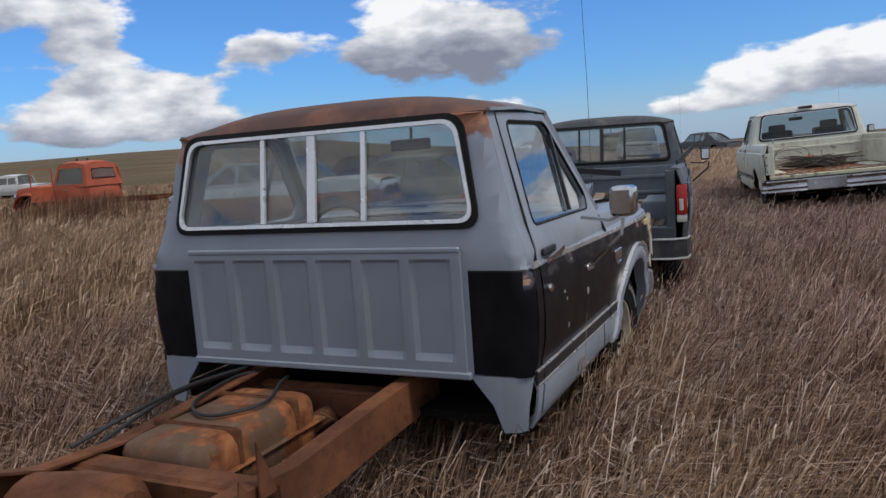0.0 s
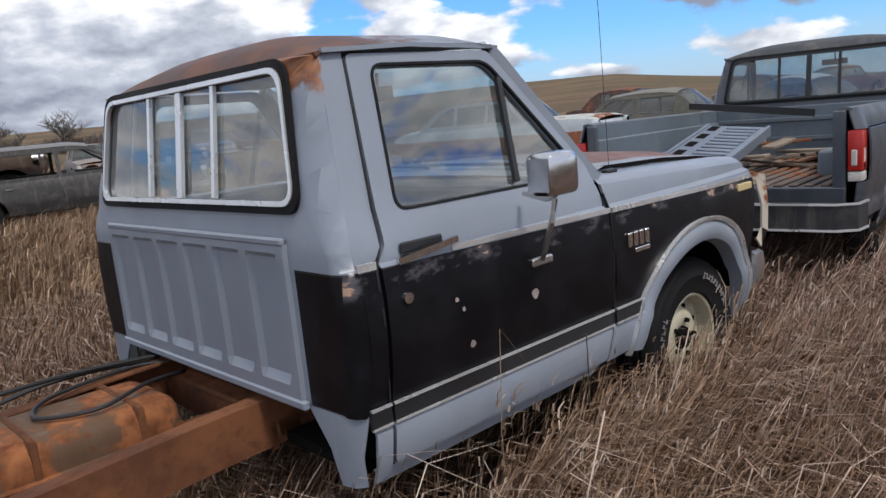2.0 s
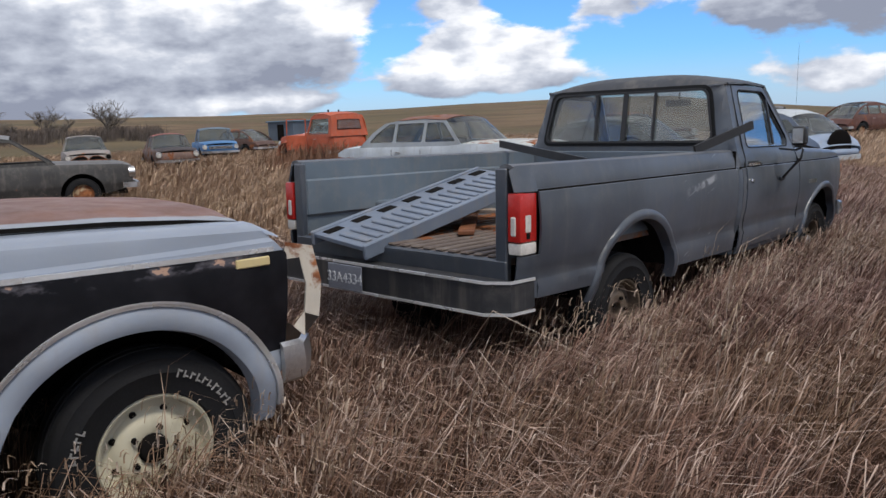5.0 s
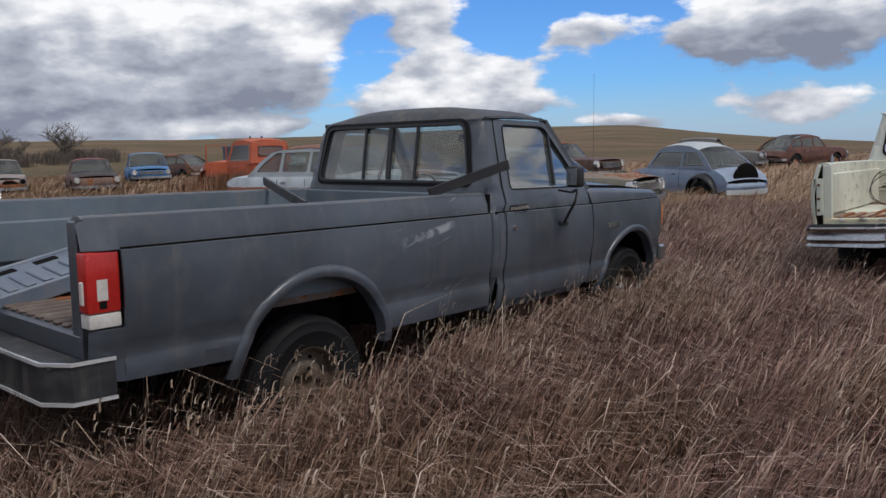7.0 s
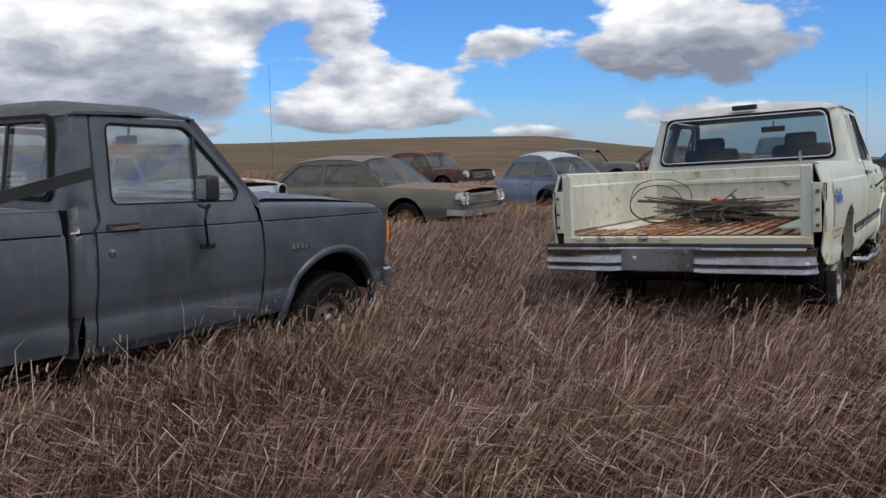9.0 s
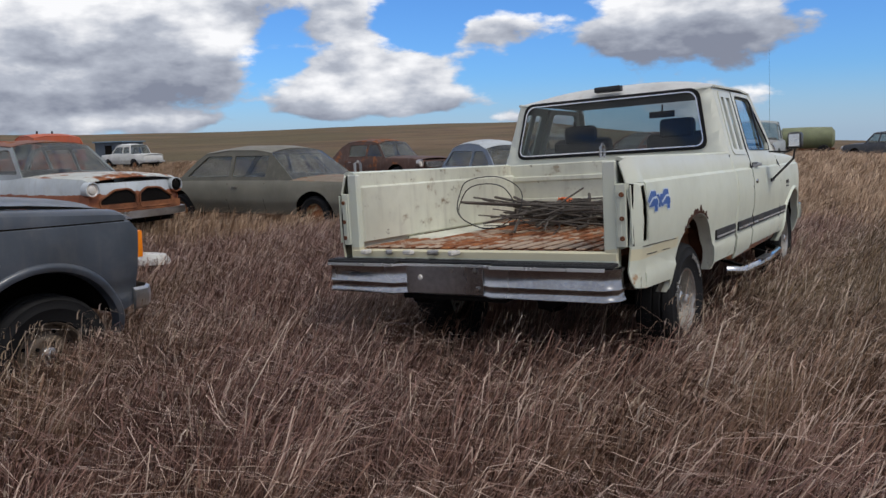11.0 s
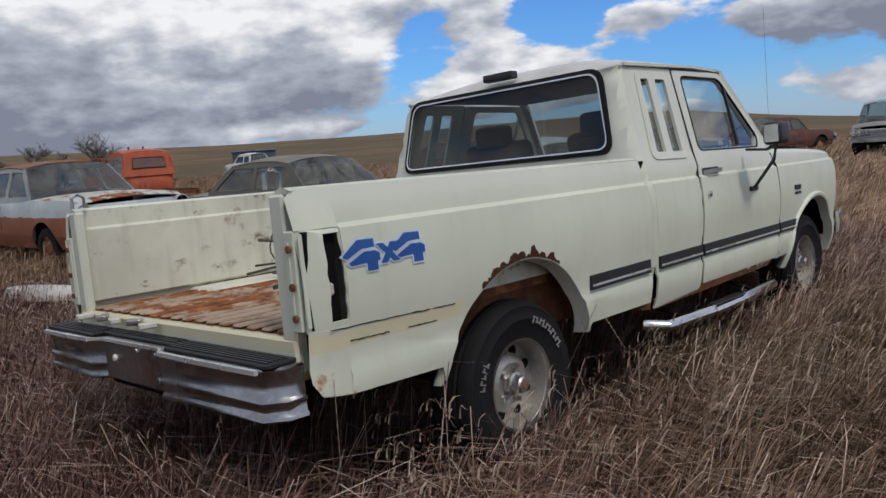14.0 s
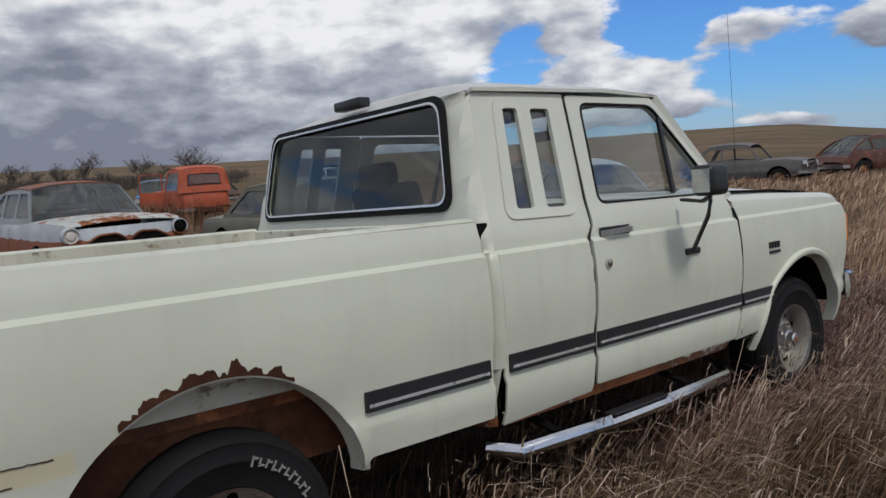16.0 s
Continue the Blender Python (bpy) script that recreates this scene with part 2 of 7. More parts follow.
def part(name, bm, mat, parent, label="", smooth=35):
    """Links a bmesh as one mesh object under a thing or a part."""
    ob = new(name, mesh_of(name, bm, mat, smooth))
    if parent is not None:
        ob.parent = parent
    if label:
        ob["label"] = label
    return ob


def thing(name, label, category, m=None, group="", kind=""):
    ob = tagged(new(name), label, category, group, kind)
    if m is not None:
        ob.matrix_world = m
    return ob


def box(x0, x1, y0, y1, z0, z1, bev=0.0, seg=1):
    bm = bmesh.new()
    bmesh.ops.create_cube(bm, size=1.0, matrix=Matrix.LocRotScale(((x0 + x1) / 2, (y0 + y1) / 2, (z0 + z1) / 2), None, (x1 - x0, y1 - y0, z1 - z0)))
    if bev:
        bmesh.ops.bevel(bm, geom=bm.edges[:], offset=bev, segments=seg, affect="EDGES", profile=0.6)
    return bm


def merge(*parts):
    out = bmesh.new()
    for p in parts:
        me = bpy.data.meshes.new("tmp")
        p.to_mesh(me)
        p.free()
        out.from_mesh(me)
        bpy.data.meshes.remove(me)
    return out


def moved(bm, m):
    bmesh.ops.transform(bm, matrix=m, verts=bm.verts)
    return bm


def grid(nu, nv, f, thick=0.0):
    """A sheet f(u, v) over the unit square; with thick it gets a second skin below."""
    bm = bmesh.new()
    vs = [[bm.verts.new(f(i / nu, j / nv)) for j in range(nv + 1)] for i in range(nu + 1)]
    for i in range(nu):
        for j in range(nv):
            bm.faces.new((vs[i][j], vs[i + 1][j], vs[i + 1][j + 1], vs[i][j + 1]))
    if thick:
        bmesh.ops.recalc_face_normals(bm, faces=bm.faces)
        bmesh.ops.solidify(bm, geom=bm.faces[:], thickness=thick)
    return bm


def rounded(pts, r=0.03, n=4):
    """A polygon with its corners rounded."""
    out = []
    k = len(pts)
    for i in range(k):
        p0, p, p1 = (Vector(pts[j % k]) for j in (i - 1, i, i + 1))
        a, c = p0 - p, p1 - p
        d = min(r, a.length * 0.45, c.length * 0.45)
        a, c = p + a.normalized() * d, p + c.normalized() * d
        for j in range(n + 1):
            t = j / n
            out.append(tuple(a.lerp(p, t).lerp(p.lerp(c, t), t)))
    return out


def arc(cx, cy, r, a0, a1, n=14, ry=None):
    return [(cx + r * math.cos(radians(a0 + (a1 - a0) * i / n)), cy + (ry or r) * math.sin(radians(a0 + (a1 - a0) * i / n))) for i in range(n + 1)]


def sheet(outline, holes, cuts_u, cuts_v, f, thick=0.01):
    """A panel cut from the plane by an outline with holes, then bent by f(u, v) to its place."""
    bm = bmesh.new()
    edges = []
    for loop in [outline, *holes]:
        vs = [bm.verts.new((p[0], p[1], 0)) for p in loop]
        edges += [bm.edges.new((vs[i], vs[(i + 1) % len(vs)])) for i in range(len(vs))]
    bmesh.ops.triangle_fill(bm, edges=edges, use_beauty=True, use_dissolve=False)
    for c, no in [(c, (1, 0, 0)) for c in cuts_u] + [(c, (0, 1, 0)) for c in cuts_v]:
        bmesh.ops.bisect_plane(bm, geom=bm.verts[:] + bm.edges[:] + bm.faces[:], plane_co=(c if no[0] else 0, c if no[1] else 0, 0), plane_no=no, dist=1e-5)
    bmesh.ops.remove_doubles(bm, verts=bm.verts, dist=1e-4)
    for v in bm.verts:
        v.co = f(v.co.x, v.co.y)
    if thick:
        # the given surface is the outer one: thickness goes inward
        bmesh.ops.recalc_face_normals(bm, faces=bm.faces)
        my = sum(v.co.y for v in bm.verts) / len(bm.verts)
        out = Vector((0, 1 if my > 0 else -1, 0)) if abs(my) > 0.3 else Vector((-1, 0, 0))
        if sum((fc.normal * fc.calc_area() for fc in bm.faces), Vector()).dot(out) < 0:
            bmesh.ops.reverse_faces(bm, faces=bm.faces)
        bmesh.ops.solidify(bm, geom=bm.faces[:], thickness=thick)
    return bm


def sweep(path, prof, closed=False):
    """A profile (list of (side, up)) carried along a 3D path."""
    bm = bmesh.new()
    pts = [Vector(p) for p in path]
    rings = []
    for i, p in enumerate(pts):
        d = (pts[min(i + 1, len(pts) - 1)] - pts[max(i - 1, 0)]).normalized()
        if closed:
            d = (pts[(i + 1) % len(pts)] - pts[i - 1]).normalized()
        up = Vector((0, 0, 1)) if abs(d.z) < 0.9 else Vector((1, 0, 0))
        s = d.cross(up).normalized()
        up = s.cross(d)
        rings.append([bm.verts.new(p + s * a + up * c) for a, c in prof])
    k = len(prof)
    n = len(rings)
    for i in range(n if closed else n - 1):
        for j in range(k):
            bm.faces.new((rings[i][j], rings[(i + 1) % n][j], rings[(i + 1) % n][(j + 1) % k], rings[i][(j + 1) % k]))
    if not closed:
        bm.faces.new(rings[0]), bm.faces.new(rings[-1])
    return bm


def tube(path, r, n=8, closed=False):
    return sweep(path, [(r * math.cos(2 * math.pi * i / n), r * math.sin(2 * math.pi * i / n)) for i in range(n)], closed)


def bar(path, wdt, hgt, closed=False):
    return sweep(path, [(-wdt / 2, -hgt / 2), (wdt / 2, -hgt / 2), (wdt / 2, hgt / 2), (-wdt / 2, hgt / 2)], closed)


def lathe(prof, n=32):
    """A profile (radius, along) turned about the y axis."""
    bm = bmesh.new()
    rings = [[bm.verts.new((r * math.cos(2 * math.pi * i / n), h, r * math.sin(2 * math.pi * i / n))) for i in range(n)] for r, h in prof]
    for a, c in zip(rings, rings[1:]):
        for i in range(n):
            bm.faces.new((a[i], a[(i + 1) % n], c[(i + 1) % n], c[i]))
    return bm


def letters(name, text, size, depth, mat, parent, m, label="", shear=0.0, bold=0.0):
    cu = bpy.data.curves.new(name, "FONT")
    cu.body, cu.size, cu.extrude, cu.align_x, cu.align_y, cu.shear, cu.offset = text, size, depth, "CENTER", "CENTER", shear, bold
    tmp = new("tmp_text", cu)
    dg = bpy.context.evaluated_depsgraph_get()
    me = bpy.data.meshes.new_from_object(tmp.evaluated_get(dg))
    bpy.data.objects.remove(tmp)
    me.materials.clear()
    me.materials.append(mat)
    ob = new(name, me)
    ob.parent = parent
    ob.matrix_basis = m
    if label:
        ob["label"] = label
    return ob


# ---- ground ----
RIDGE = [(-180, 1.3), (-150, 0.8), (-90, 0.3), (0, 0.2), (60, -0.8), (97, -1.0), (108, -0.4), (116, 0.25), (124, 1.15), (137, 1.2), (150, 1.0), (160, 1.1), (180, 1.3)]


def land(x, y):
    """Height of the ground: level where the cars stand, a long low ridge far off."""
    r = math.hypot(x, y)
    z = 0.05 * noise.noise((x * 0.25, y * 0.25, 3.1)) * min(1, r / 8) + 0.02 * noise.noise((x * 1.3, y * 1.3, 7.7))
    if r > 50:
        a = math.degrees(math.atan2(y, x))
        tilt = float(np.interp(a, [p[0] for p in RIDGE], [p[1] for p in RIDGE]))
        tilt += 0.10 * noise.noise((math.cos(radians(a)) * 9, math.sin(radians(a)) * 9, 1.0))
        s = min(1.0, (r - 50) / 500)
        s = s * s * (3 - 2 * s)
        z += s * (1.6 + 550 * math.tan(radians(tilt))) + 1.2 * s * noise.noise((x * 0.01, y * 0.01, 5.0))
        z -= max(0, r - 550) * 0.012
    return z


def ground_material():
    mt, n, b = material("dry prairie ground")
    o = n.add("ShaderNodeTexCoord").outputs["Object"]
    x, y, z = n.xyz(o)
    patch, tuft, fine = n.noise(o, 0.05, 6, 0.6), n.noise(o, 2.2, 6, 0.65), n.noise(o, 30, 4, 0.7)
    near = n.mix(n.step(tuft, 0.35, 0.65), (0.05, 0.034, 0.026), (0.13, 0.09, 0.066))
    # far tones are lowered: cloud shade on the hills is in the colour
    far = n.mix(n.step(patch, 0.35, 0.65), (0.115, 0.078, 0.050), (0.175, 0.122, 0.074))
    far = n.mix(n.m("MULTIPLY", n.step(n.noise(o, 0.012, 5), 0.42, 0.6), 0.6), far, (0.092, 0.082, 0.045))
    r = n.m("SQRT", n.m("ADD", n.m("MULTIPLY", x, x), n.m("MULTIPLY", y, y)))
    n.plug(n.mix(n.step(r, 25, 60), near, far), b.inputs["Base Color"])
    b.inputs["Roughness"].default_value = 0.95
    b.inputs["Specular IOR Level"].default_value = 0.1
    bump(n, b, n.m("ADD", fine, n.m("MULTIPLY", tuft, 2.0)), 0.8, 0.05)
    return mt


def build_ground():
    bm = bmesh.new()
    radii = [0.0] + [0.6 * 1.085 ** i for i in range(112)]
    radii = [r for r in radii if r < 4300]
    n = 180
    rings = []
    for r in radii[1:]:
        rings.append([bm.verts.new((2 + r * math.cos(2 * math.pi * i / n), 5 + r * math.sin(2 * math.pi * i / n), 0)) for i in range(n)])
    mid = bm.verts.new((2, 5, 0))
    for i in range(n):
        bm.faces.new((mid, rings[0][i], rings[0][(i + 1) % n]))
    for a, c in zip(rings, rings[1:]):
        for i in range(n):
            bm.faces.new((a[i], c[i], c[(i + 1) % n], a[(i + 1) % n]))
    for v in bm.verts:
        v.co.z = land(v.co.x, v.co.y)
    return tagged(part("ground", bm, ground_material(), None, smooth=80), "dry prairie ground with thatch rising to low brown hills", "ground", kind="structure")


build_ground()


# ---- pickup trucks: x ahead, y to the driver's side, z up ----
def half_width(x, z):
    w = float(np.interp(z, [0.38, 0.48, 0.56, 0.66, 0.69, 0.76, 0.85, 0.95, 1.05, 1.14, 1.155, 1.20, 1.26, 1.31, 1.77],
                        [0.88, 0.93, 0.962, 0.976, 0.966, 0.971, 0.987, 0.993, 0.990, 0.979, 0.957, 0.954, 0.933, 0.913, 0.79]))
    if x > 1.9:
        w *= 1 - 0.055 * ((x - 1.9) / 0.72) ** 2
    return w


SIDE_CUTS = [0.48, 0.56, 0.66, 0.69, 0.76, 0.85, 0.95, 1.05, 1.14, 1.155, 1.20, 1.26, 1.31, 1.4, 1.55, 1.7]


def on_side(sign, inset=0.0):
    return lambda x, z: Vector((x, sign * (half_width(x, z) - inset), z))


def back_x(z):
    return float(np.interp(z, [0.4, 1.2, 1.30, 1.76, 1.83], [0.035, 0.035, 0.05, 0.115, 0.17]))


def on_back(xo, r=0.055):
    def f(y, z):
        hw = half_width(0, z)
        d = abs(y) - (hw - r)
        x = back_x(z) + xo
        if d > 0:
            d = min(d, r)
            x += r - math.sqrt(max(0.0, r * r - d * d))
        return Vector((x, y, z))
    return f


def wheel(parent, x, y, z, r, rim_r, width, rim_mat, spokes=False, cap=None):
    """A wheel > tyre, rim, hub_cap; y < 0 faces the passenger's side."""
    s = -1 if y < 0 else 1
    h = width / 2
    hub = bpy.data.objects.new("wheel", None)
    scene.collection.objects.link(hub)
    hub.parent = parent
    hub.matrix_basis = Matrix.Translation((x, y, z)) @ (pose(0, 0, 0, 0, 0, 180) if s > 0 else Matrix())
    t = lathe([(rim_r * 0.98, -h * 0.55), (rim_r + 0.012, -h * 0.86), (rim_r + (r - rim_r) * 0.5, -h * 1.0), (rim_r + (r - rim_r) * 0.53, -h * 1.03), (rim_r + (r - rim_r) * 0.60, -h * 1.0), (r * 0.90, -h * 0.93), (r * 0.925, -h * 0.96), (r * 0.955, -h * 0.88), (r * 0.985, -h * 0.72), (r, -h * 0.52), (r * 0.975, -h * 0.48), (r * 0.975, -h * 0.38), (r * 1.002, -h * 0.34), (r * 1.002, -h * 0.06), (r * 0.975, -h * 0.03), (r * 0.975, h * 0.03), (r * 1.002, h * 0.06), (r, h * 0.4),
               (r * 0.985, h * 0.72), (r * 0.93, h * 0.92), (rim_r + (r - rim_r) * 0.5, h), (rim_r, h * 0.7)], 44)
    part("tyre", t, M_RUBBER, hub, smooth=40)
    d = rim_r
    rim = lathe([(d * 1.03, -h * 0.72), (d * 1.0, -h * 0.80), (d * 0.955, -h * 0.74), (d * 0.93, -h * 0.40), (d * 0.90, -h * 0.12), (d * 0.72, -h * 0.10), (d * 0.60, -h * 0.30), (d * 0.46, -h * 0.38), (d * 0.30, -h * 0.32), (d * 0.27, -h * 0.30), (d * 0.25, h * 0.1), (0.001, h * 0.1)], 40)
    part("rim", rim, rim_mat, hub, smooth=30)
    for k in range(5):
        a = 2 * math.pi * k / 5
        nut = lathe([(0.001, -0.018), (0.011, -0.018), (0.012, 0.0)], 6)
        part("wheel_nut", moved(nut, Matrix.Translation((d * 0.40 * math.cos(a), -h * 0.38, d * 0.40 * math.sin(a)))), M_DARK if not spokes else M_DULLCHROME, hub)
    holes = 8
    for k in range(holes):
        a = 2 * math.pi * (k + 0.5) / holes
        g = lathe([(0.001, -0.004), (d * (0.105 if spokes else 0.06), -0.004), (d * (0.115 if spokes else 0.065), 0.004)], 12)
        bmesh.ops.scale(g, vec=(1.0, 1.0, 1.45 if spokes else 1.0), verts=g.verts)
        g = moved(g, Matrix.Rotation(-a + math.pi / 2, 4, "Y"))
        part("rim_hole", moved(g, Matrix.Translation((d * 0.70 * math.cos(a), -h * 0.15, d * 0.70 * math.sin(a)))), M_DARK, hub)
    if spokes:
        part("trim_ring", lathe([(d * 1.06, -h * 0.78), (d * 1.04, -h * 0.88), (d * 0.98, -h * 0.86), (d * 0.945, -h * 0.60)], 40), M_DULLCHROME, hub, "dull bright trim ring")
        drum = part("hub", lathe([(0.001, -h * 0.95), (d * 0.15, -h * 0.94), (d * 0.19, -h * 0.88), (d * 0.20, -h * 0.62), (d * 0.27, -h * 0.58), (d * 0.29, -h * 0.30)], 24), M_DULLCHROME, hub)
        part("hub_badge", lathe([(0.001, -h * 0.965), (d * 0.07, -h * 0.96), (d * 0.075, -h * 0.94)], 16), M_RUST, drum, "faded red hub centre")
    elif cap:
        part("hub_cap", lathe([(0.001, -h * 0.62), (d * 0.16, -h * 0.60), (d * 0.24, -h * 0.50), (d * 0.27, -h * 0.30)], 20), cap, hub)
    return hub


def lettered_tyre(hub, r, rim_r, width):
    """Worn pale raised lettering, too faded to read, round the outer sidewall."""
    tyre = [k for k in bpy.data.objects if k.parent is hub and k.name.startswith("tyre")][0]
    rr = rim_r + (r - rim_r) * 0.52
    for start, count in ((0.45, 10), (2.6, 5), (4.3, 7)):
        for k in range(count):
            a = start + k * 0.088
            tall = 0.026 + 0.006 * (k % 3 == 0)
            g = merge(box(-0.009, -0.004, -0.003, 0.003, -tall / 2, tall / 2), box(-0.009, 0.009, -0.003, 0.003, (tall / 2 - 0.006) * (1 if k % 2 else -1) - 0.003, (tall / 2 - 0.006) * (1 if k % 2 else -1) + 0.003))
            g = moved(g, Matrix.Rotation(math.pi / 2 - a, 4, "Y"))
            part("raised_letter", moved(g, Matrix.Translation((rr * math.cos(a), -width / 2 * 1.025, rr * math.sin(a)))), M_TYRELETTER, tyre)


M_TYRELETTER = plain("worn white lettering", (0.25, 0.24, 0.23), 0.8)


def arch_lip(parent, cx, cz, rx, rz, wid, mat, sign=-1, a0=-12, a1=192, name="arch_trim", tuck=0.0):
    """A raised flange that follows a wheel arch."""
    bm = bmesh.new()
    n = 30
    rings = []
    for i in range(n + 1):
        a = radians(a0 + (a1 - a0) * i / n)
        ring = []
        for k, (dr, out) in enumerate([(-0.012, -0.05), (0.0, 0.012), (0.02, 0.02), (wid * 0.72, 0.018), (wid, 0.002), (wid, -0.012)]):
            px, pz = cx + (rx + dr) * math.cos(a), cz + (rz + dr) * math.sin(a)
            ring.append(bm.verts.new((px, sign * (half_width(px, pz) + out - tuck), pz)))
        rings.append(ring)
    for a, c in zip(rings, rings[1:]):
        for j in range(5):
            bm.faces.new((a[j], c[j], c[j + 1], a[j + 1]))
    return part(name, bm, mat, parent, smooth=50)


def mirror_unit(parent, mat_head, big, arm_mat):
    """The passenger's door mirror on its arms."""
    c = (0.69, -1.21, 1.35) if big else (0.74, -1.16, 1.37)
    sx, sz = (0.080, 0.066) if big else (0.055, 0.075)
    head = box(c[0] - sx, c[0] + sx * 0.75, c[1] - 0.05, c[1] + 0.055, c[2] - sz, c[2] + sz, 0.03, 3)
    m = part("mirror", head, mat_head, parent, smooth=60)
    part("mirror_glass", box(c[0] - sx - 0.004, c[0] - sx + 0.001, c[1] - 0.038, c[1] + 0.042, c[2] - sz * 0.75, c[2] + sz * 0.75), M_CHROME, m)
    part("mirror_arm", bar([(0.72, -1.18, 1.28), (0.74, -1.13, 1.26), (0.80, -0.985, 1.27)], 0.02, 0.014), arm_mat, m)
    part("mirror_strut", bar([(0.69, -1.20, 1.27), (0.68, -1.19, 1.20), (0.84, -1.005, 1.035)], 0.015, 0.012), arm_mat, m)
    part("mirror_foot", box(0.79, 0.90, -1.008, -0.985, 1.015, 1.045, 0.006), arm_mat, m)


def pressed_panel(xo):
    """Lower back panel: six recessed fields with sloping sides in one pressed sheet."""
    fields = [(0.665 - k * 0.228, 0.665 - k * 0.228 - 0.185) for k in range(6)]
    za, zb, slope, side = 0.775, 1.195, 0.030, 0.020
    ys = sorted({0.70, -0.70, *[v for a, c in fields for v in (a, a - side, c + side, c)]})
    zs = [0.735, za, za + slope, 0.9, 1.05, zb - 0.016, zb, 1.222]

    def deep(y, z):
        u = max(min((a - y) / side, (y - c) / side) for a, c in fields)
        v = min((z - za) / slope, (zb - z) / 0.016)
        return max(0.0, min(1.0, u, v))
    at_back = on_back(xo)
    bm = bmesh.new()
    vs = [[bm.verts.new(at_back(y, z) + Vector((-0.018 + 0.015 * deep(y, z), 0, 0))) for z in zs] for y in ys]
    for i in range(len(ys) - 1):
        for j in range(len(zs) - 1):
            bm.faces.new((vs[i][j], vs[i + 1][j], vs[i + 1][j + 1], vs[i][j + 1]))
    rim = bmesh.ops.extrude_edge_only(bm, edges=[e for e in bm.edges if len(e.link_faces) == 1])
    for v in [g for g in rim["geom"] if isinstance(g, bmesh.types.BMVert)]:
        v.co.x += 0.02
    return bm


def cab(t, body, xo, glass, win, door_handle, sliders=True, super_cab=False, ribs=True, inside=M_INSIDE):
    """Cab shell with doors, glass and interior. body: dict of materials."""
    P = lambda name, bm, mat, label="", smooth=35: part(name, bm, mat, t, label, smooth)
    bx = xo + 0.055
    # back wall with the window opening
    zc = [0.72, 0.85, 1.0, 1.15, 1.2, 1.26, 1.31, 1.4, 1.55, 1.7, 1.76]
    yc = [s * v for s in (-1, 1) for v in (0.1, 0.3, 0.5, 0.7, 0.80, 0.86, 0.90, 0.92, 0.94, 0.96, 0.975)]
    edge = [0.72, 0.85, 1.0, 1.1, 1.14, 1.155, 1.2, 1.26, 1.31, 1.45, 1.6, 1.765]
    outline = [(half_width(0, z), z) for z in edge] + [(-half_width(0, z), z) for z in reversed(edge)]
    hole = rounded(win, 0.07, 5)
    P("back_wall", sheet(outline, [hole], yc, zc, on_back(xo), 0.008), body["side"], smooth=40)
    for s in (-1, 1):
        P("back_skirt", sheet([(s * 0.70, 0.725), (s * 0.965, 0.725), (s * 0.93, 0.50), (s * 0.84, 0.49), (s * 0.80, 0.60)], [], [s * 0.9], [0.6], on_back(xo), 0.008), body["low"])
    if ribs:
        P("pressed_panel", pressed_panel(xo), body["side"], "ribbed lower back panel with six pressed fields", 18)
        P("seam_flange", box(xo + 0.014, xo + 0.034, -0.70, 0.70, 1.218, 1.242, 0.006), body["side"])
        P("seam_flange", box(xo + 0.010, xo + 0.034, -0.72, 0.72, 0.705, 0.735, 0.006), body["side"])
    # rear window: rubber, frame, panes
    f = on_back(xo)
    grow = lambda d: rounded([(p[0] + d * (1 if p[0] > 0 else -1), p[1] + d * (1 if p[1] > 1.5 else -1)) for p in win], 0.07 + d * 0.5, 5)
    rw = P("rear_window", sheet(grow(0.024), [grow(-0.004)], [], [], lambda u, v: f(u, v) + Vector((-0.014, 0, 0)), 0.012), M_RUBBER, "black rubber window seal")
    if sliders:
        part("window_frame", sheet(grow(0.0), [grow(-0.016)], [], [], lambda u, v: f(u, v) + Vector((-0.02, 0, 0)), 0.016), body["trim"], rw, "bright metal window frame")
        for y, wd in ((0.262, 0.022), (0.0, 0.042), (-0.262, 0.022)):
            part("window_bar", sheet([(y - wd / 2, win[0][1] + 0.02), (y + wd / 2, win[0][1] + 0.02), (y + wd / 2, win[2][1] - 0.02), (y - wd / 2, win[2][1] - 0.02)], [], [], [1.4, 1.55], lambda u, v: f(u, v) + Vector((-0.016, 0, 0)), 0.014), body["trim"], rw)
        spans = [(win[1][0] - 0.02, 0.262), (0.262, 0.0), (0.0, -0.262), (-0.262, win[0][0] + 0.02)]
    else:
        part("window_trim", sheet(grow(0.001), [grow(-0.008)], [], [], lambda u, v: f(u, v) + Vector((-0.02, 0, 0)), 0.006), M_CHROME, rw, "thin bright trim")
        spans = [(win[1][0] - 0.0, win[0][0] + 0.0)]
    for a, c in spans:
        k = 0.075 if sliders else 0.06
        za, zb = win[0][1] + 0.005, win[2][1] - 0.005
        top_a = a - (k if a == spans[0][0] else 0)
        top_c = c + (k if c == spans[-1][1] else 0)
        pane = part("pane", sheet([(a, za), (top_a, zb), (top_c, zb), (c, za)], [], [], [1.45, 1.6], lambda u, v: f(u, v) + Vector((0.004, 0, 0)), 0), glass["rear"], rw, smooth=80)
        pane.visible_shadow = False
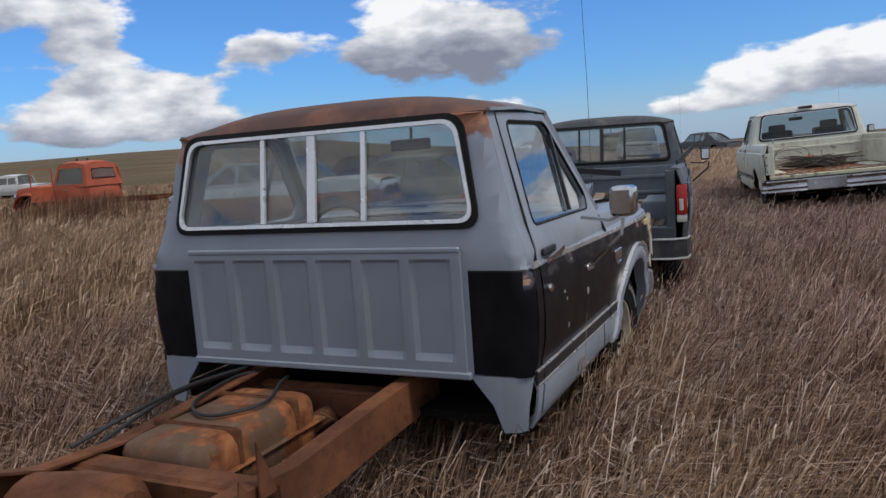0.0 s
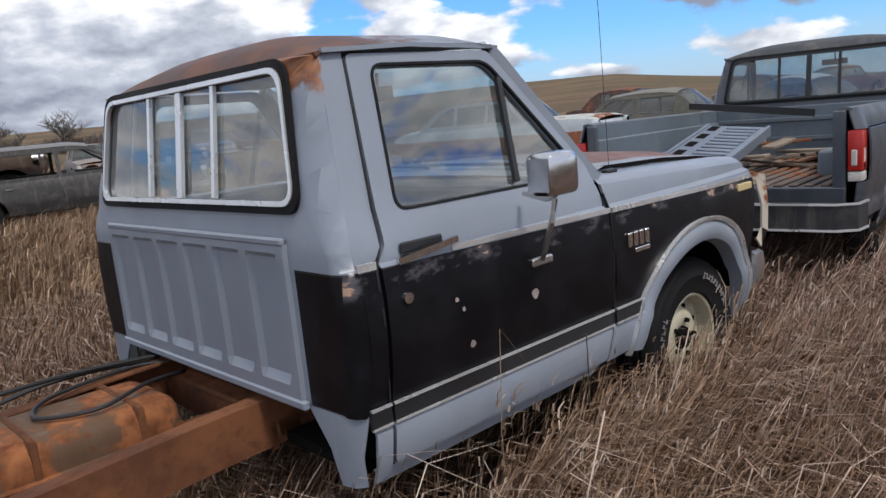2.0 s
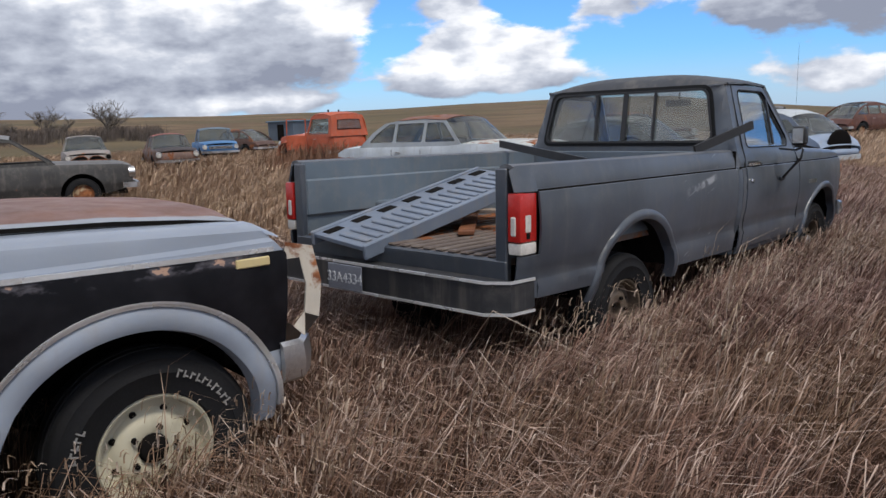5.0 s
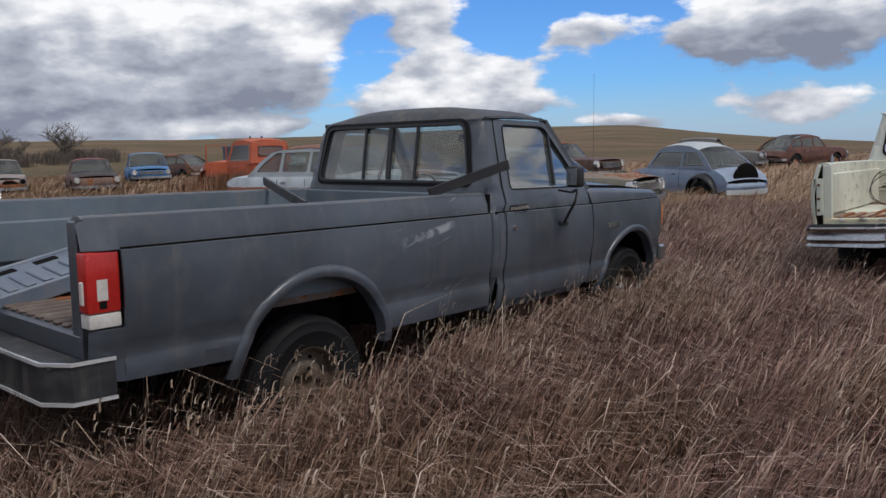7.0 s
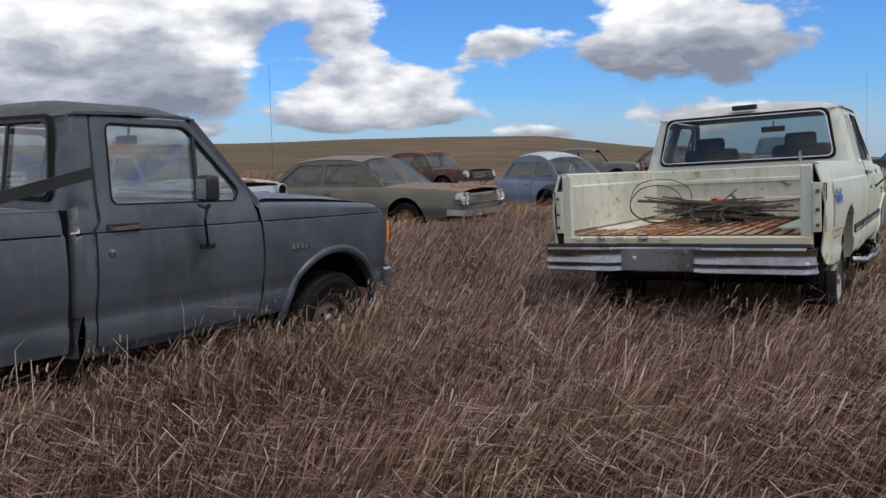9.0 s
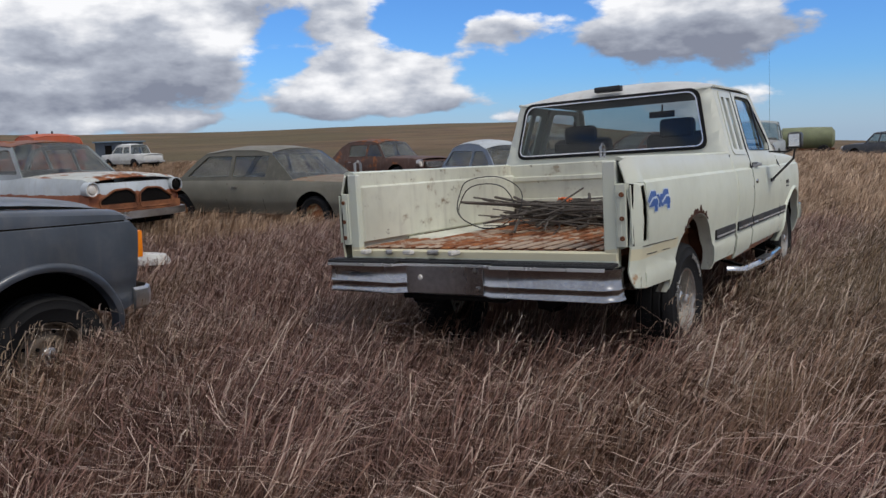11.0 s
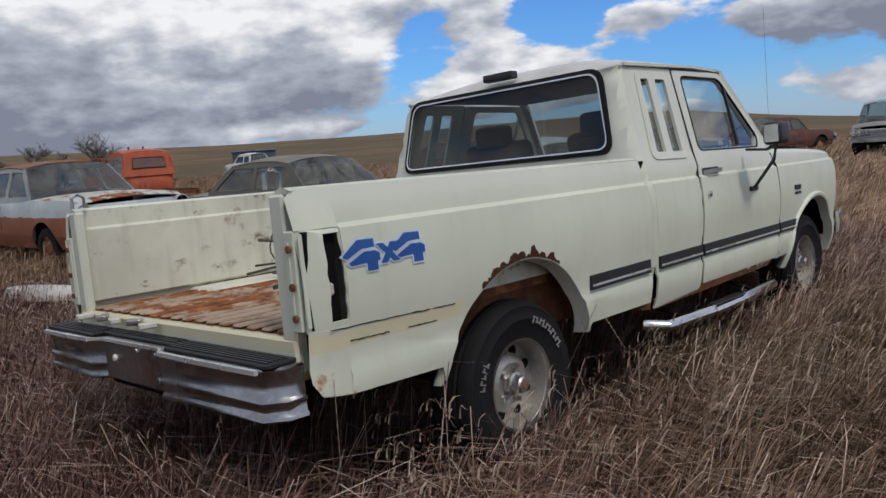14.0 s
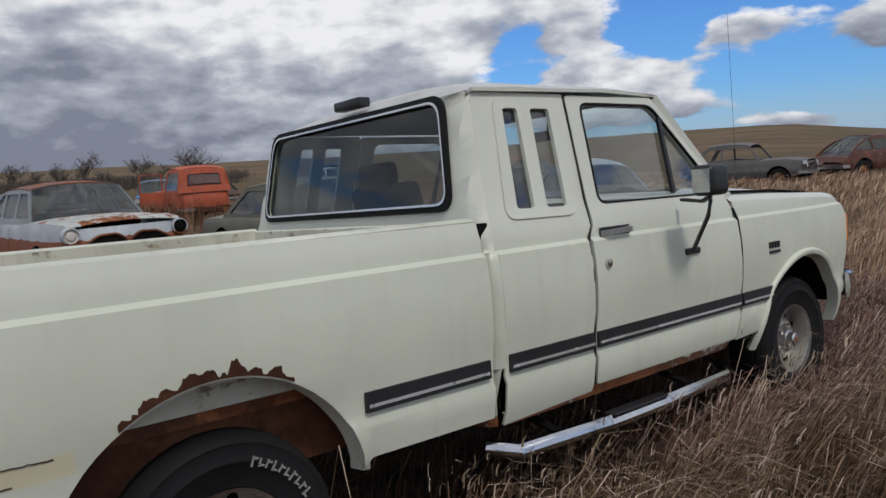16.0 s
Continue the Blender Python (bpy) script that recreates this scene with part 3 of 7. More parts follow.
    # sides
    for s in (-1, 1):
        side = on_side(s)
        rear_edge = [(bx + 0.03, 0.50), (bx + 0.032, 1.2), (bx + 0.05, 1.31), (bx + 0.11, 1.765)]
        if super_cab:
            quarter = rear_edge + [(0.245, 1.765), (0.195, 1.2), (0.15, 1.15), (0.135, 0.52)]
            vents = [rounded([(-0.195, 1.30), (-0.10, 1.297), (-0.055, 1.70), (-0.135, 1.70)], 0.015, 3), rounded([(-0.03, 1.295), (0.085, 1.292), (0.13, 1.70), (0.02, 1.70)], 0.015, 3)]
            P("quarter_panel", sheet(quarter, vents, [-0.2, 0.0], SIDE_CUTS, side), body["side"])
            sur = rounded([(-0.265, 1.262), (0.125, 1.255), (0.205, 1.745), (-0.175, 1.745)], 0.05, 4)
            q = P("window_surround", sheet(sur, vents, [], SIDE_CUTS, on_side(s, -0.008), 0.01), body["side"])
            for v in vents:
                part("quarter_pane", sheet(v, [], [], SIDE_CUTS, on_side(s, 0.012), 0), glass["quarter"], q).visible_shadow = False
        else:
            P("cab_corner", sheet(rear_edge + [(0.25, 1.765), (0.195, 1.2), (0.155, 1.15), (0.14, 0.52)], [], [0.12], SIDE_CUTS, side), body["side"])
        # door
        dl = rounded([(0.152, 0.545), (0.165, 1.15), (0.205, 1.2), (0.26, 1.762), (0.875, 1.762), (1.235, 1.325), (1.27, 1.17), (1.282, 0.75), (1.235, 0.545)], 0.02, 2)
        opening = rounded([(0.296, 1.294), (0.347, 1.723), (0.850, 1.721), (1.150, 1.357), (1.112, 1.290)], 0.045, 5)
        door = P("door", sheet(dl, [opening], [0.4, 0.7, 1.0], SIDE_CUTS, on_side(s, -0.003), 0.03), body["side"], smooth=30)
        part("window_seal", sheet(rounded([(0.285, 1.287), (0.338, 1.732), (0.855, 1.73), (1.165, 1.355), (1.125, 1.282)], 0.05, 5), [opening], [], SIDE_CUTS, on_side(s, -0.006), 0.012), M_RUBBER, door)
        part("door_glass", sheet(opening, [], [], SIDE_CUTS, on_side(s, 0.014), 0), glass["door"], door, smooth=80).visible_shadow = False
        part("vent_bar", bar([(0.845, s * half_width(0, 1.31), 1.305), (0.895, s * (half_width(0, 1.66) - 0.002), 1.665)], 0.016, 0.022), M_BLACK, door)
        part("door_gap", bar([(0.146, s * (half_width(0, z) - 0.004), z) for z in (0.55, 0.8, 1.0, 1.14)] + [(0.19, s * (half_width(0, 1.2) - 0.004), 1.2), (0.252, s * (half_width(0, 1.75) - 0.003), 1.75)], 0.012, 0.005), M_BLACK, door)
        part("door_gap", bar([(1.288, s * (half_width(0, z) - 0.004), z) for z in (0.56, 0.8, 1.0, 1.14, 1.2)], 0.012, 0.005), M_BLACK, door)
        y = s * (half_width(0, 1.17) + 0.004)
        part("key_lock", moved(lathe([(0.001, 0.012), (0.017, 0.011), (0.019, 0.0)], 14), Matrix.Translation((0.235, s * 0.994, 1.043)) @ (pose(0, 0, 0, 180, 0, 0) if s < 0 else Matrix())), M_CHROME, door)
        if door_handle == "flap":
            h = part("door_handle", box(0.25, 0.42, min(y, y + s * 0.012), max(y, y + s * 0.012), 1.168, 1.20, 0.005), M_BLACK, door, "black recessed handle cup")
            part("handle_lever", bar([(0.222, y + s * 0.026, 1.152), (0.30, y + s * 0.036, 1.163), (0.46, y + s * 0.030, 1.178)], 0.016, 0.020), M_CHROME, h)
        else:
            h = part("door_handle", bar([(0.24, y, 1.165), (0.255, y + s * 0.035, 1.168), (0.40, y + s * 0.035, 1.172), (0.415, y, 1.172)], 0.014, 0.022), M_CHROME if not super_cab else M_DULLCHROME, door)
            part("handle_plate", box(0.23, 0.43, min(y, y + s * 0.006), max(y, y + s * 0.006), 1.15, 1.19, 0.003), M_BLACK, h)
        part("door_card", box(0.20, 1.24, min(s * 0.855, s * 0.885), max(s * 0.855, s * 0.885), 0.58, 1.275, 0.012), inside, door)
        P("rocker_panel", sheet([(bx + 0.03, 0.545), (1.23, 0.545), (1.18, 0.50), (bx + 0.06, 0.49)], [], [], [0.52], on_side(s, 0.012)), body["low"])
        P("drip_rail", bar([(bx + 0.115, s * 0.80, 1.772), (0.5, s * 0.80, 1.785), (0.90, s * 0.785, 1.775)], 0.022, 0.014), body["side"])
        # windscreen pillar
        P("pillar", bar([(0.90, s * 0.772, 1.762), (0.94, s * 0.772, 1.735), (1.25, s * 0.875, 1.335), (1.31, s * 0.90, 1.255)], 0.06, 0.04), body["side"])
        # front wing
        fx1 = 2.56
        fender = [(1.25, 0.535)] + [(1.475, 0.545)] + arc(1.965, 0.44, 0.475, 168, 5, 22, 0.455) + [(2.455, 0.58), (fx1, 0.62), (fx1 + 0.03, 1.085), (2.5, 1.185), (1.9, 1.215), (1.292, 1.235), (1.296, 0.75)]
        fen = P("front_wing", sheet(fender, [], [1.4, 1.6, 1.8, 2.0, 2.2, 2.35, 2.45], SIDE_CUTS, side, 0.012), body["side"])

        def top(u, v):
            x = 1.28 + u * (2.57 - 1.28)
            zt = float(np.interp(x, [1.28, 1.9, 2.4, 2.5, 2.57], [1.235, 1.215, 1.19, 1.18, 1.15]))
            y0 = half_width(x, zt)
            y1 = 0.80
            prof = [(0, 0), (0.12, 0.018), (0.35, 0.03), (1.0, 0.034)]
            return Vector((x, s * (y0 + (y1 - y0) * float(np.interp(v, [0, 0.25, 0.5, 1], [p[0] for p in prof]))), zt + float(np.interp(v, [0, 0.25, 0.5, 1], [p[1] for p in prof])) * (1 if x < 2.5 else 0.4)))
        part("wing_top", grid(14, 8, top), body["side"], fen, smooth=70)
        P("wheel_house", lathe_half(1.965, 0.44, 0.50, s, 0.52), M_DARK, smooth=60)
    # roof
    rx0, rx1 = xo + 0.15, 0.93

    def roof(u, v):
        y = (v * 2 - 1)
        x = rx0 + (rx1 - rx0) * u
        e = 1 - abs(y) ** 3.2
        fr = float(np.interp(u, [0, 0.06, 0.2, 0.85, 1], [0.0, 0.55, 1, 1, 0.45]))
        x += (1 - abs(y)) * 0.0 + 0.03 * (1 - y * y) * (1 if u > 0.9 else 0)
        return Vector((x, y * 0.80, 1.768 + 0.085 * e * fr + 0.02 * fr))
    P("roof", grid(18, 20, roof, 0.012), body["roof"], smooth=70)
    P("roof_lining", grid(4, 4, lambda u, v: Vector((rx0 + 0.05 + (rx1 - rx0 - 0.1) * u, (v * 2 - 1) * 0.74, 1.765))), inside)
    # hood, cowl, windscreen
    def hood(u, v):
        y = (v * 2 - 1)
        x = 1.40 + (2.545 - 1.40) * u
        z = float(np.interp(x, [1.36, 2.0, 2.4, 2.50, 2.545], [1.285, 1.262, 1.228, 1.205, 1.165]))
        z += 0.028 * (1 - y * y) + (0.014 if abs(y) < 0.62 else 0.014 * max(0, 1 - (abs(y) - 0.62) / 0.12))
        return Vector((x + 0.03 * (1 - y * y) * u, y * 0.80, z))
    P("hood", grid(16, 24, hood, 0.015), body["hood"], smooth=50)
    P("cowl", grid(4, 12, lambda u, v: Vector((1.26 + 0.15 * u, (v * 2 - 1) * 0.88, 1.262 + 0.03 * u + 0.02 * (1 - (2 * v - 1) ** 2)))), body["hood"], smooth=60)
    for s in (-1, 1):
        P("hood_gap", bar([hood(u, 0.0 if s < 0 else 1.0) + Vector((0, s * 0.004, -0.004)) for u in (0, 0.25, 0.5, 0.75, 0.92, 1.0)], 0.012, 0.016), M_DARK)
    scr = P("windscreen", grid(6, 10, lambda u, v: Vector((0.93 + 0.37 * u + 0.05 * (1 - (2 * v - 1) ** 2), (v * 2 - 1) * (0.74 + 0.12 * u), 1.80 - 0.52 * u))), glass["door"], smooth=80)
    scr.visible_shadow = False
    for y in (-0.35, 0.35):
        part("wiper", bar([(1.36, y - 0.25, 1.31), (1.33, y + 0.3, 1.325)], 0.012, 0.012), M_BLACK, scr)
    # front end
    P("radiator_core", box(2.38, 2.50, -0.74, 0.74, 0.62, 1.10), M_DARK)
    gr = P("grille", merge(*[box(2.52, 2.575, -0.58, 0.58, z, z + 0.018) for z in (0.86, 0.92, 0.98, 1.04, 1.10)], *[box(2.52, 2.58, y, y + 0.015, 0.84, 1.13) for y in (-0.58, -0.3, 0.0, 0.3, 0.57)]), M_DULLCHROME)
    for s in (-1, 1):
        part("headlight", box(2.52, 2.585, min(s * 0.62, s * 0.84), max(s * 0.62, s * 0.84), 0.90, 1.08, 0.02, 2), M_CLEARLENS, gr)
    P("nose_panel", box(2.46, 2.565, -0.86, 0.86, 1.125, 1.16, 0.012), body["side"])
    # interior
    P("dashboard", box(1.02, 1.30, -0.80, 0.80, 1.02, 1.265, 0.05, 3), inside)
    ring = [(0.80 + 0.075 * math.cos(a), 0.38 + 0.19 * math.sin(a), 1.20 + 0.17 * math.cos(a)) for a in [2 * math.pi * i / 24 for i in range(24)]]
    sw = P("steering_wheel", tube(ring, 0.013, 8, True), M_BLACK)
    part("steering_column", merge(bar([(0.80, 0.38, 1.20), (1.1, 0.38, 1.08)], 0.05, 0.05), bar([(0.80, 0.20, 1.20), (0.80, 0.56, 1.20)], 0.025, 0.02)), M_BLACK, sw)
    fl = P("cab_floor", box(xo + 0.10, 1.34, -0.86, 0.86, 0.50, 0.54), M_DARK)
    part("firewall", box(1.30, 1.34, -0.90, 0.90, 0.54, 1.25), M_DARK, fl)
    if super_cab:
        for y in (-0.42, 0.42):
            st = P("seat", merge(box(0.25, 0.75, y - 0.27, y + 0.27, 0.80, 0.95, 0.05, 2), moved(box(-0.07, 0.07, -0.26, 0.26, 0.0, 0.60, 0.06, 3), Matrix.Translation((0.25, y, 0.88)) @ pose(0, 0, 0, 0, -12, 0))), M_SEAT)
            part("headrest", box(0.05, 0.15, y - 0.14, y + 0.14, 1.42, 1.58, 0.045, 3), M_SEAT, st)
    else:
        P("seat", merge(box(0.22, 0.75, -0.72, 0.72, 0.78, 0.94, 0.05, 2), box(0.12, 0.28, -0.72, 0.72, 0.85, 1.28, 0.05, 2)), M_SEAT)
    P("rear_mirror", merge(box(0.97, 0.985, -0.14, 0.10, 1.64, 1.70, 0.006), bar([(0.99, -0.02, 1.69), (1.0, -0.02, 1.76)], 0.012, 0.012)), M_BLACK)
    return t


def lathe_half(cx, cz, r, s, depth):
    """A wheel house: half drum above the wheel, open outward and below."""
    bm = bmesh.new()
    ring = []
    for i in range(17):
        a = radians(14 + 152 * i / 16)
        px, pz = cx + r * math.cos(a), cz + r * math.sin(a)
        ring.append((bm.verts.new((px, s * (half_width(px, min(pz, 1.1)) - 0.03), pz)), bm.verts.new((px, s * (0.93 - depth), pz))))
    for a, c in zip(ring, ring[1:]):
        bm.faces.new((a[0], c[0], c[1], a[1]))
    bm.faces.new([p[1] for p in ring])
    return bm


def front_bumper(t, mat, z0=0.56, z1=0.73):
    pts = [(2.53, -0.955), (2.62, -0.95), (2.70, -0.85), (2.74, -0.5), (2.75, 0), (2.74, 0.5), (2.70, 0.85), (2.62, 0.95), (2.53, 0.955)]
    prof = [(-0.01, z0 - 0.645), (0.012, z0 - 0.63), (0.02, 0.0), (0.012, z1 - 0.66), (-0.01, z1 - 0.645)]
    return part("front_bumper", sweep([(x, y, 0.645) for x, y in pts], prof), mat, t, smooth=40)


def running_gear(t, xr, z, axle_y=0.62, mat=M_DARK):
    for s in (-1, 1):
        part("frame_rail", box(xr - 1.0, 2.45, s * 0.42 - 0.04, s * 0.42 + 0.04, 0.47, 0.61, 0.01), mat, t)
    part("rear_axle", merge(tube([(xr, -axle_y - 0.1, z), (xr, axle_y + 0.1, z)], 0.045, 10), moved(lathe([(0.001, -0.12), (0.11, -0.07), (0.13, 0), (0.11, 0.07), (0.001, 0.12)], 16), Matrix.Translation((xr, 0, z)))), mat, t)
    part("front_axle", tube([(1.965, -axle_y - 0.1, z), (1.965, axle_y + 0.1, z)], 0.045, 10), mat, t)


def bed(t, body, x0, x1, floor_mat, inner_mat, xr, arch=(0.48, 0.47, 0.44), house=M_DARK, bulge=(0.92, 1.16), box_top=0.98, well=0.33):
    """A pickup bed from its tail x0 to its front x1; xr: the rear axle."""
    P = lambda name, bm, mat, label="", smooth=35: part(name, bm, mat, t, label, smooth)
    rx, rz, cz = arch
    for s in (-1, 1):
        def side(x, z):
            v = on_side(s)(x, z)
            d = max(0.0, (x0 + 0.09) - x) / 0.09
            v.y *= 1 - 0.045 * d * d
            if z > 1.22:
                v.y = s * (half_width(x, 1.22) - (z - 1.22) * 0.30) * (1 - 0.045 * d * d)
            return v
        out = [(x0 + 0.14, 0.815), (x0 + 0.135, 0.60)] + [(xr - rx - 0.02, 0.585)] + arc(xr, cz, rx, 170, 10, 26, rz) + [(xr + rx + 0.02, 0.55), (x1, 0.545), (x1, 1.265), (x0 + 0.14, 1.275)]
        P("bed_side", sheet(out, [], [x0 + 0.2, x0 + 0.5, xr - 0.5, xr, xr + 0.5, x1 - 0.3], [0.6, 0.66, 0.69, 0.76, 0.85, 0.90, 0.95, 1.0, 1.05, 1.14, 1.155, 1.2, 1.24], side, 0.012), body["side"], smooth=30)
        lo = [(x0 + 0.14, 0.60), (x0 + 0.14, 0.825), (x0 + 0.005, 0.825), (x0 + 0.005, 0.66), (x0 + 0.03, 0.615)]
        P("tail_corner", sheet(lo, [], [x0 + 0.05, x0 + 0.09], [0.7], side, 0.012), body["side"])
        P("tail_corner", sheet([(x0 + 0.14, 1.145), (x0 + 0.14, 1.275), (x0 + 0.03, 1.275), (x0, 1.25), (x0, 1.145)], [], [x0 + 0.05, x0 + 0.09], [1.2], side, 0.012), body["side"])

        def rail(u, v):
            x = x0 + 0.015 + (x1 - x0 - 0.015) * u
            y0, y1 = half_width(x, 1.22) - 0.016, 0.845
            d = max(0.0, (x0 + 0.09) - x) / 0.09
            return Vector((x, s * ((y0 + (y1 - y0) * v) - 0.03 * d * d), 1.27 + 0.012 * math.sin(math.pi * v)))
        P("bed_rail", grid(24, 5, rail, 0.02), body["rail"], smooth=60)
        P("inner_wall", box(x0 + 0.03, x1, min(s * 0.825, s * 0.845), max(s * 0.825, s * 0.845), 0.80, 1.268), inner_mat)
        P("inner_bulge", box(x0 + 0.05, x1, min(s * 0.80, s * 0.83), max(s * 0.80, s * 0.83), bulge[0], bulge[1], 0.012), inner_mat)
        P("wheel_box", box(xr - 0.53, xr + 0.53, min(s * 0.56, s * 0.83), max(s * 0.56, s * 0.83), 0.78, box_top, 0.03, 3), inner_mat)
        P("tail_post", box(x0 + 0.004, x0 + 0.05, min(s * 0.80, s * 0.875), max(s * 0.80, s * 0.875), 0.66, 1.262, 0.008), body["side"])
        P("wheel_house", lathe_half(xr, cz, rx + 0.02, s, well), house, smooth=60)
        if well < 0.3:
            P("inner_fender", box(xr - 0.50, xr + 0.50, min(s * 0.58, s * 0.60), max(s * 0.58, s * 0.60), 0.50, 0.76), house)
    ribs_ = []
    n = 17
    for k in range(n):
        y = -0.80 + 1.60 * (k + 0.5) / n
        ribs_.append(box(x0 + 0.03, x1 - 0.03, y - 0.028, y + 0.028, 0.800, 0.815, 0.006))
    fl = P("bed_floor", box(x0 + 0.02, x1, -0.83, 0.83, 0.76, 0.80), floor_mat)
    for r_ in ribs_:
        part("floor_rib", r_, floor_mat, fl)
    P("tail_sill", box(x0 + 0.0, x0 + 0.045, -0.875, 0.875, 0.66, 0.80, 0.01), body["side"])
    fw = P("front_wall", box(x1 - 0.03, x1, -0.84, 0.84, 0.80, 1.27, 0.006), inner_mat)
    part("wall_rib", box(x1 - 0.045, x1 - 0.03, -0.80, 0.80, 0.95, 0.99, 0.005), inner_mat, fw)
    part("wall_rib", box(x1 - 0.045, x1 - 0.03, -0.80, 0.80, 1.13, 1.17, 0.005), inner_mat, fw)


def body_pose(yaw, pitch, roll, x, y, z):
    return Matrix.Translation((x, y, z)) @ Matrix.Rotation(radians(yaw), 4, "Z") @ Matrix.Rotation(radians(pitch), 4, "Y") @ Matrix.Rotation(radians(roll), 4, "X")


WIN = [(-0.765, 1.335), (0.765, 1.335), (0.69, 1.745), (-0.69, 1.745)]


# ---- grey and black cab on a bare chassis ----
def two_tone(n, base, x, y, z, big, mid):
    ay = n.m("ABSOLUTE", y)
    top = n.m("SUBTRACT", 1.147, n.m("MULTIPLY", x, 0.018))
    band = n.m("MULTIPLY", n.m("GREATER_THAN", ay, 0.725), n.m("MULTIPLY", n.m("LESS_THAN", z, top), n.m("GREATER_THAN", z, 0.698)))
    black = n.mix(n.step(mid, 0.35, 0.75), (0.0045, 0.0045, 0.006), (0.010, 0.0095, 0.012))
    c = n.mix(band, base, black)
    worn = n.noise(n.vec(n.m("MULTIPLY", x, 4.5), 0.0, n.m("MULTIPLY", z, 9.0)), 1.0, 5, 0.6)
    edge = n.m("MULTIPLY", n.step(z, 1.06, 1.085), n.m("MULTIPLY", band, n.m("GREATER_THAN", ay, 0.95)))
    c = n.mix(n.m("MULTIPLY", edge, n.step(worn, 0.50, 0.58)), c, (0.075, 0.07, 0.08))
    c = n.mix(n.m("MULTIPLY", edge, n.step(worn, 0.585, 0.61)), c, (0.40, 0.26, 0.19))
    return c


def roof_rust(n, base, x, y, z, big, mid):
    f = n.m("ADD", n.m("MULTIPLY", mid, 0.6), n.m("MULTIPLY", big, 0.6))
    f = n.m("ADD", f, n.m("MULTIPLY", n.step(x, 0.55, 0.12), 0.22))
    return n.mix(n.step(f, 0.55, 0.66), base, n.mix(n.step(mid, 0.4, 0.65), (0.075, 0.036, 0.028), (0.165, 0.078, 0.05)))


def hood_rust(n, base, x, y, z, big, mid):
    f = n.m("ADD", n.step(n.m("ABSOLUTE", y), 0.74, 0.60), n.m("MULTIPLY", n.m("SUBTRACT", mid, 0.5), 0.8))
    f = n.m("MULTIPLY", f, n.step(x, 1.50, 1.58))
    return n.mix(n.step(f, 0.35, 0.6), base, n.mix(n.step(big, 0.35, 0.65), (0.135, 0.068, 0.05), (0.205, 0.10, 0.068)))


def corner_rust(n, base, x, y, z, big, mid):
    c = two_tone(n, base, x, y, z, big, mid)
    ay = n.m("ABSOLUTE", y)
    f = n.m("MULTIPLY", n.step(z, 1.50, 1.74), n.step(x, 0.24, 0.12))
    f = n.m("ADD", n.m("MULTIPLY", f, 0.9), n.m("MULTIPLY", n.m("SUBTRACT", mid, 0.5), 1.1))
    c = n.mix(n.step(f, 0.62, 0.76), c, n.mix(n.step(mid, 0.4, 0.65), (0.13, 0.05, 0.028), (0.30, 0.12, 0.05)))
    # the black coat is duller than the grey one
    black = n.m("MULTIPLY", n.m("GREATER_THAN", ay, 0.725), n.m("MULTIPLY", n.m("LESS_THAN", z, 1.14), n.m("GREATER_THAN", z, 0.698)))
    return c, n.m("SUBTRACT", 0.55, n.m("MULTIPLY", black, 0.38))


GREY = (0.235, 0.265, 0.315)
A_MATS = {"side": paint("grey and black cab paint", GREY, 0.0, 0.36, 0.12, corner_rust, 0.08, 0.10, 0.16), "low": paint("grey sill paint", GREY, 0.06, 0.45, 0.3),
          "roof": paint("rusted grey roof paint", GREY, 0.0, 0.6, 0.15, roof_rust), "hood": paint("rusted grey hood paint", (0.25, 0.265, 0.29), 0.0, 0.55, 0.15, hood_rust), "trim": M_ALU}
A_GLASS = {"rear": G_REAR, "door": G_DOOR, "quarter": G_REAR}
truck_a = thing("pickup_truck", "grey and black pickup cab on a bare rusty chassis in grass", "pickup truck", body_pose(90, 0.38, -0.17, 0, 0, 0.0))
cab(truck_a, A_MATS, 0.0, A_GLASS, WIN, "flap")
lettered_tyre(wheel(truck_a, 2.035, -0.79, 0.40, 0.388, 0.214, 0.22, M_CREAMRIM, cap=M_DARK), 0.388, 0.214, 0.22)
wheel(truck_a, 2.035, 0.79, 0.39, 0.37, 0.200, 0.22, M_CREAMRIM)
arch_lip(truck_a, 1.965, 0.44, 0.475, 0.455, 0.085, A_MATS["low"], a0=-4, a1=170)
arch_lip(truck_a, 1.965, 0.44, 0.56, 0.54, 0.016, M_ALU, a0=2, a1=172, name="bright_arch_trim", tuck=-0.004)
arch_lip(truck_a, 1.965, 0.44, 0.475, 0.455, 0.085, A_MATS["low"], 1)
front_bumper(truck_a, M_DULLCHROME)
mirror_unit(truck_a, M_CHROME, True, M_DULLCHROME)
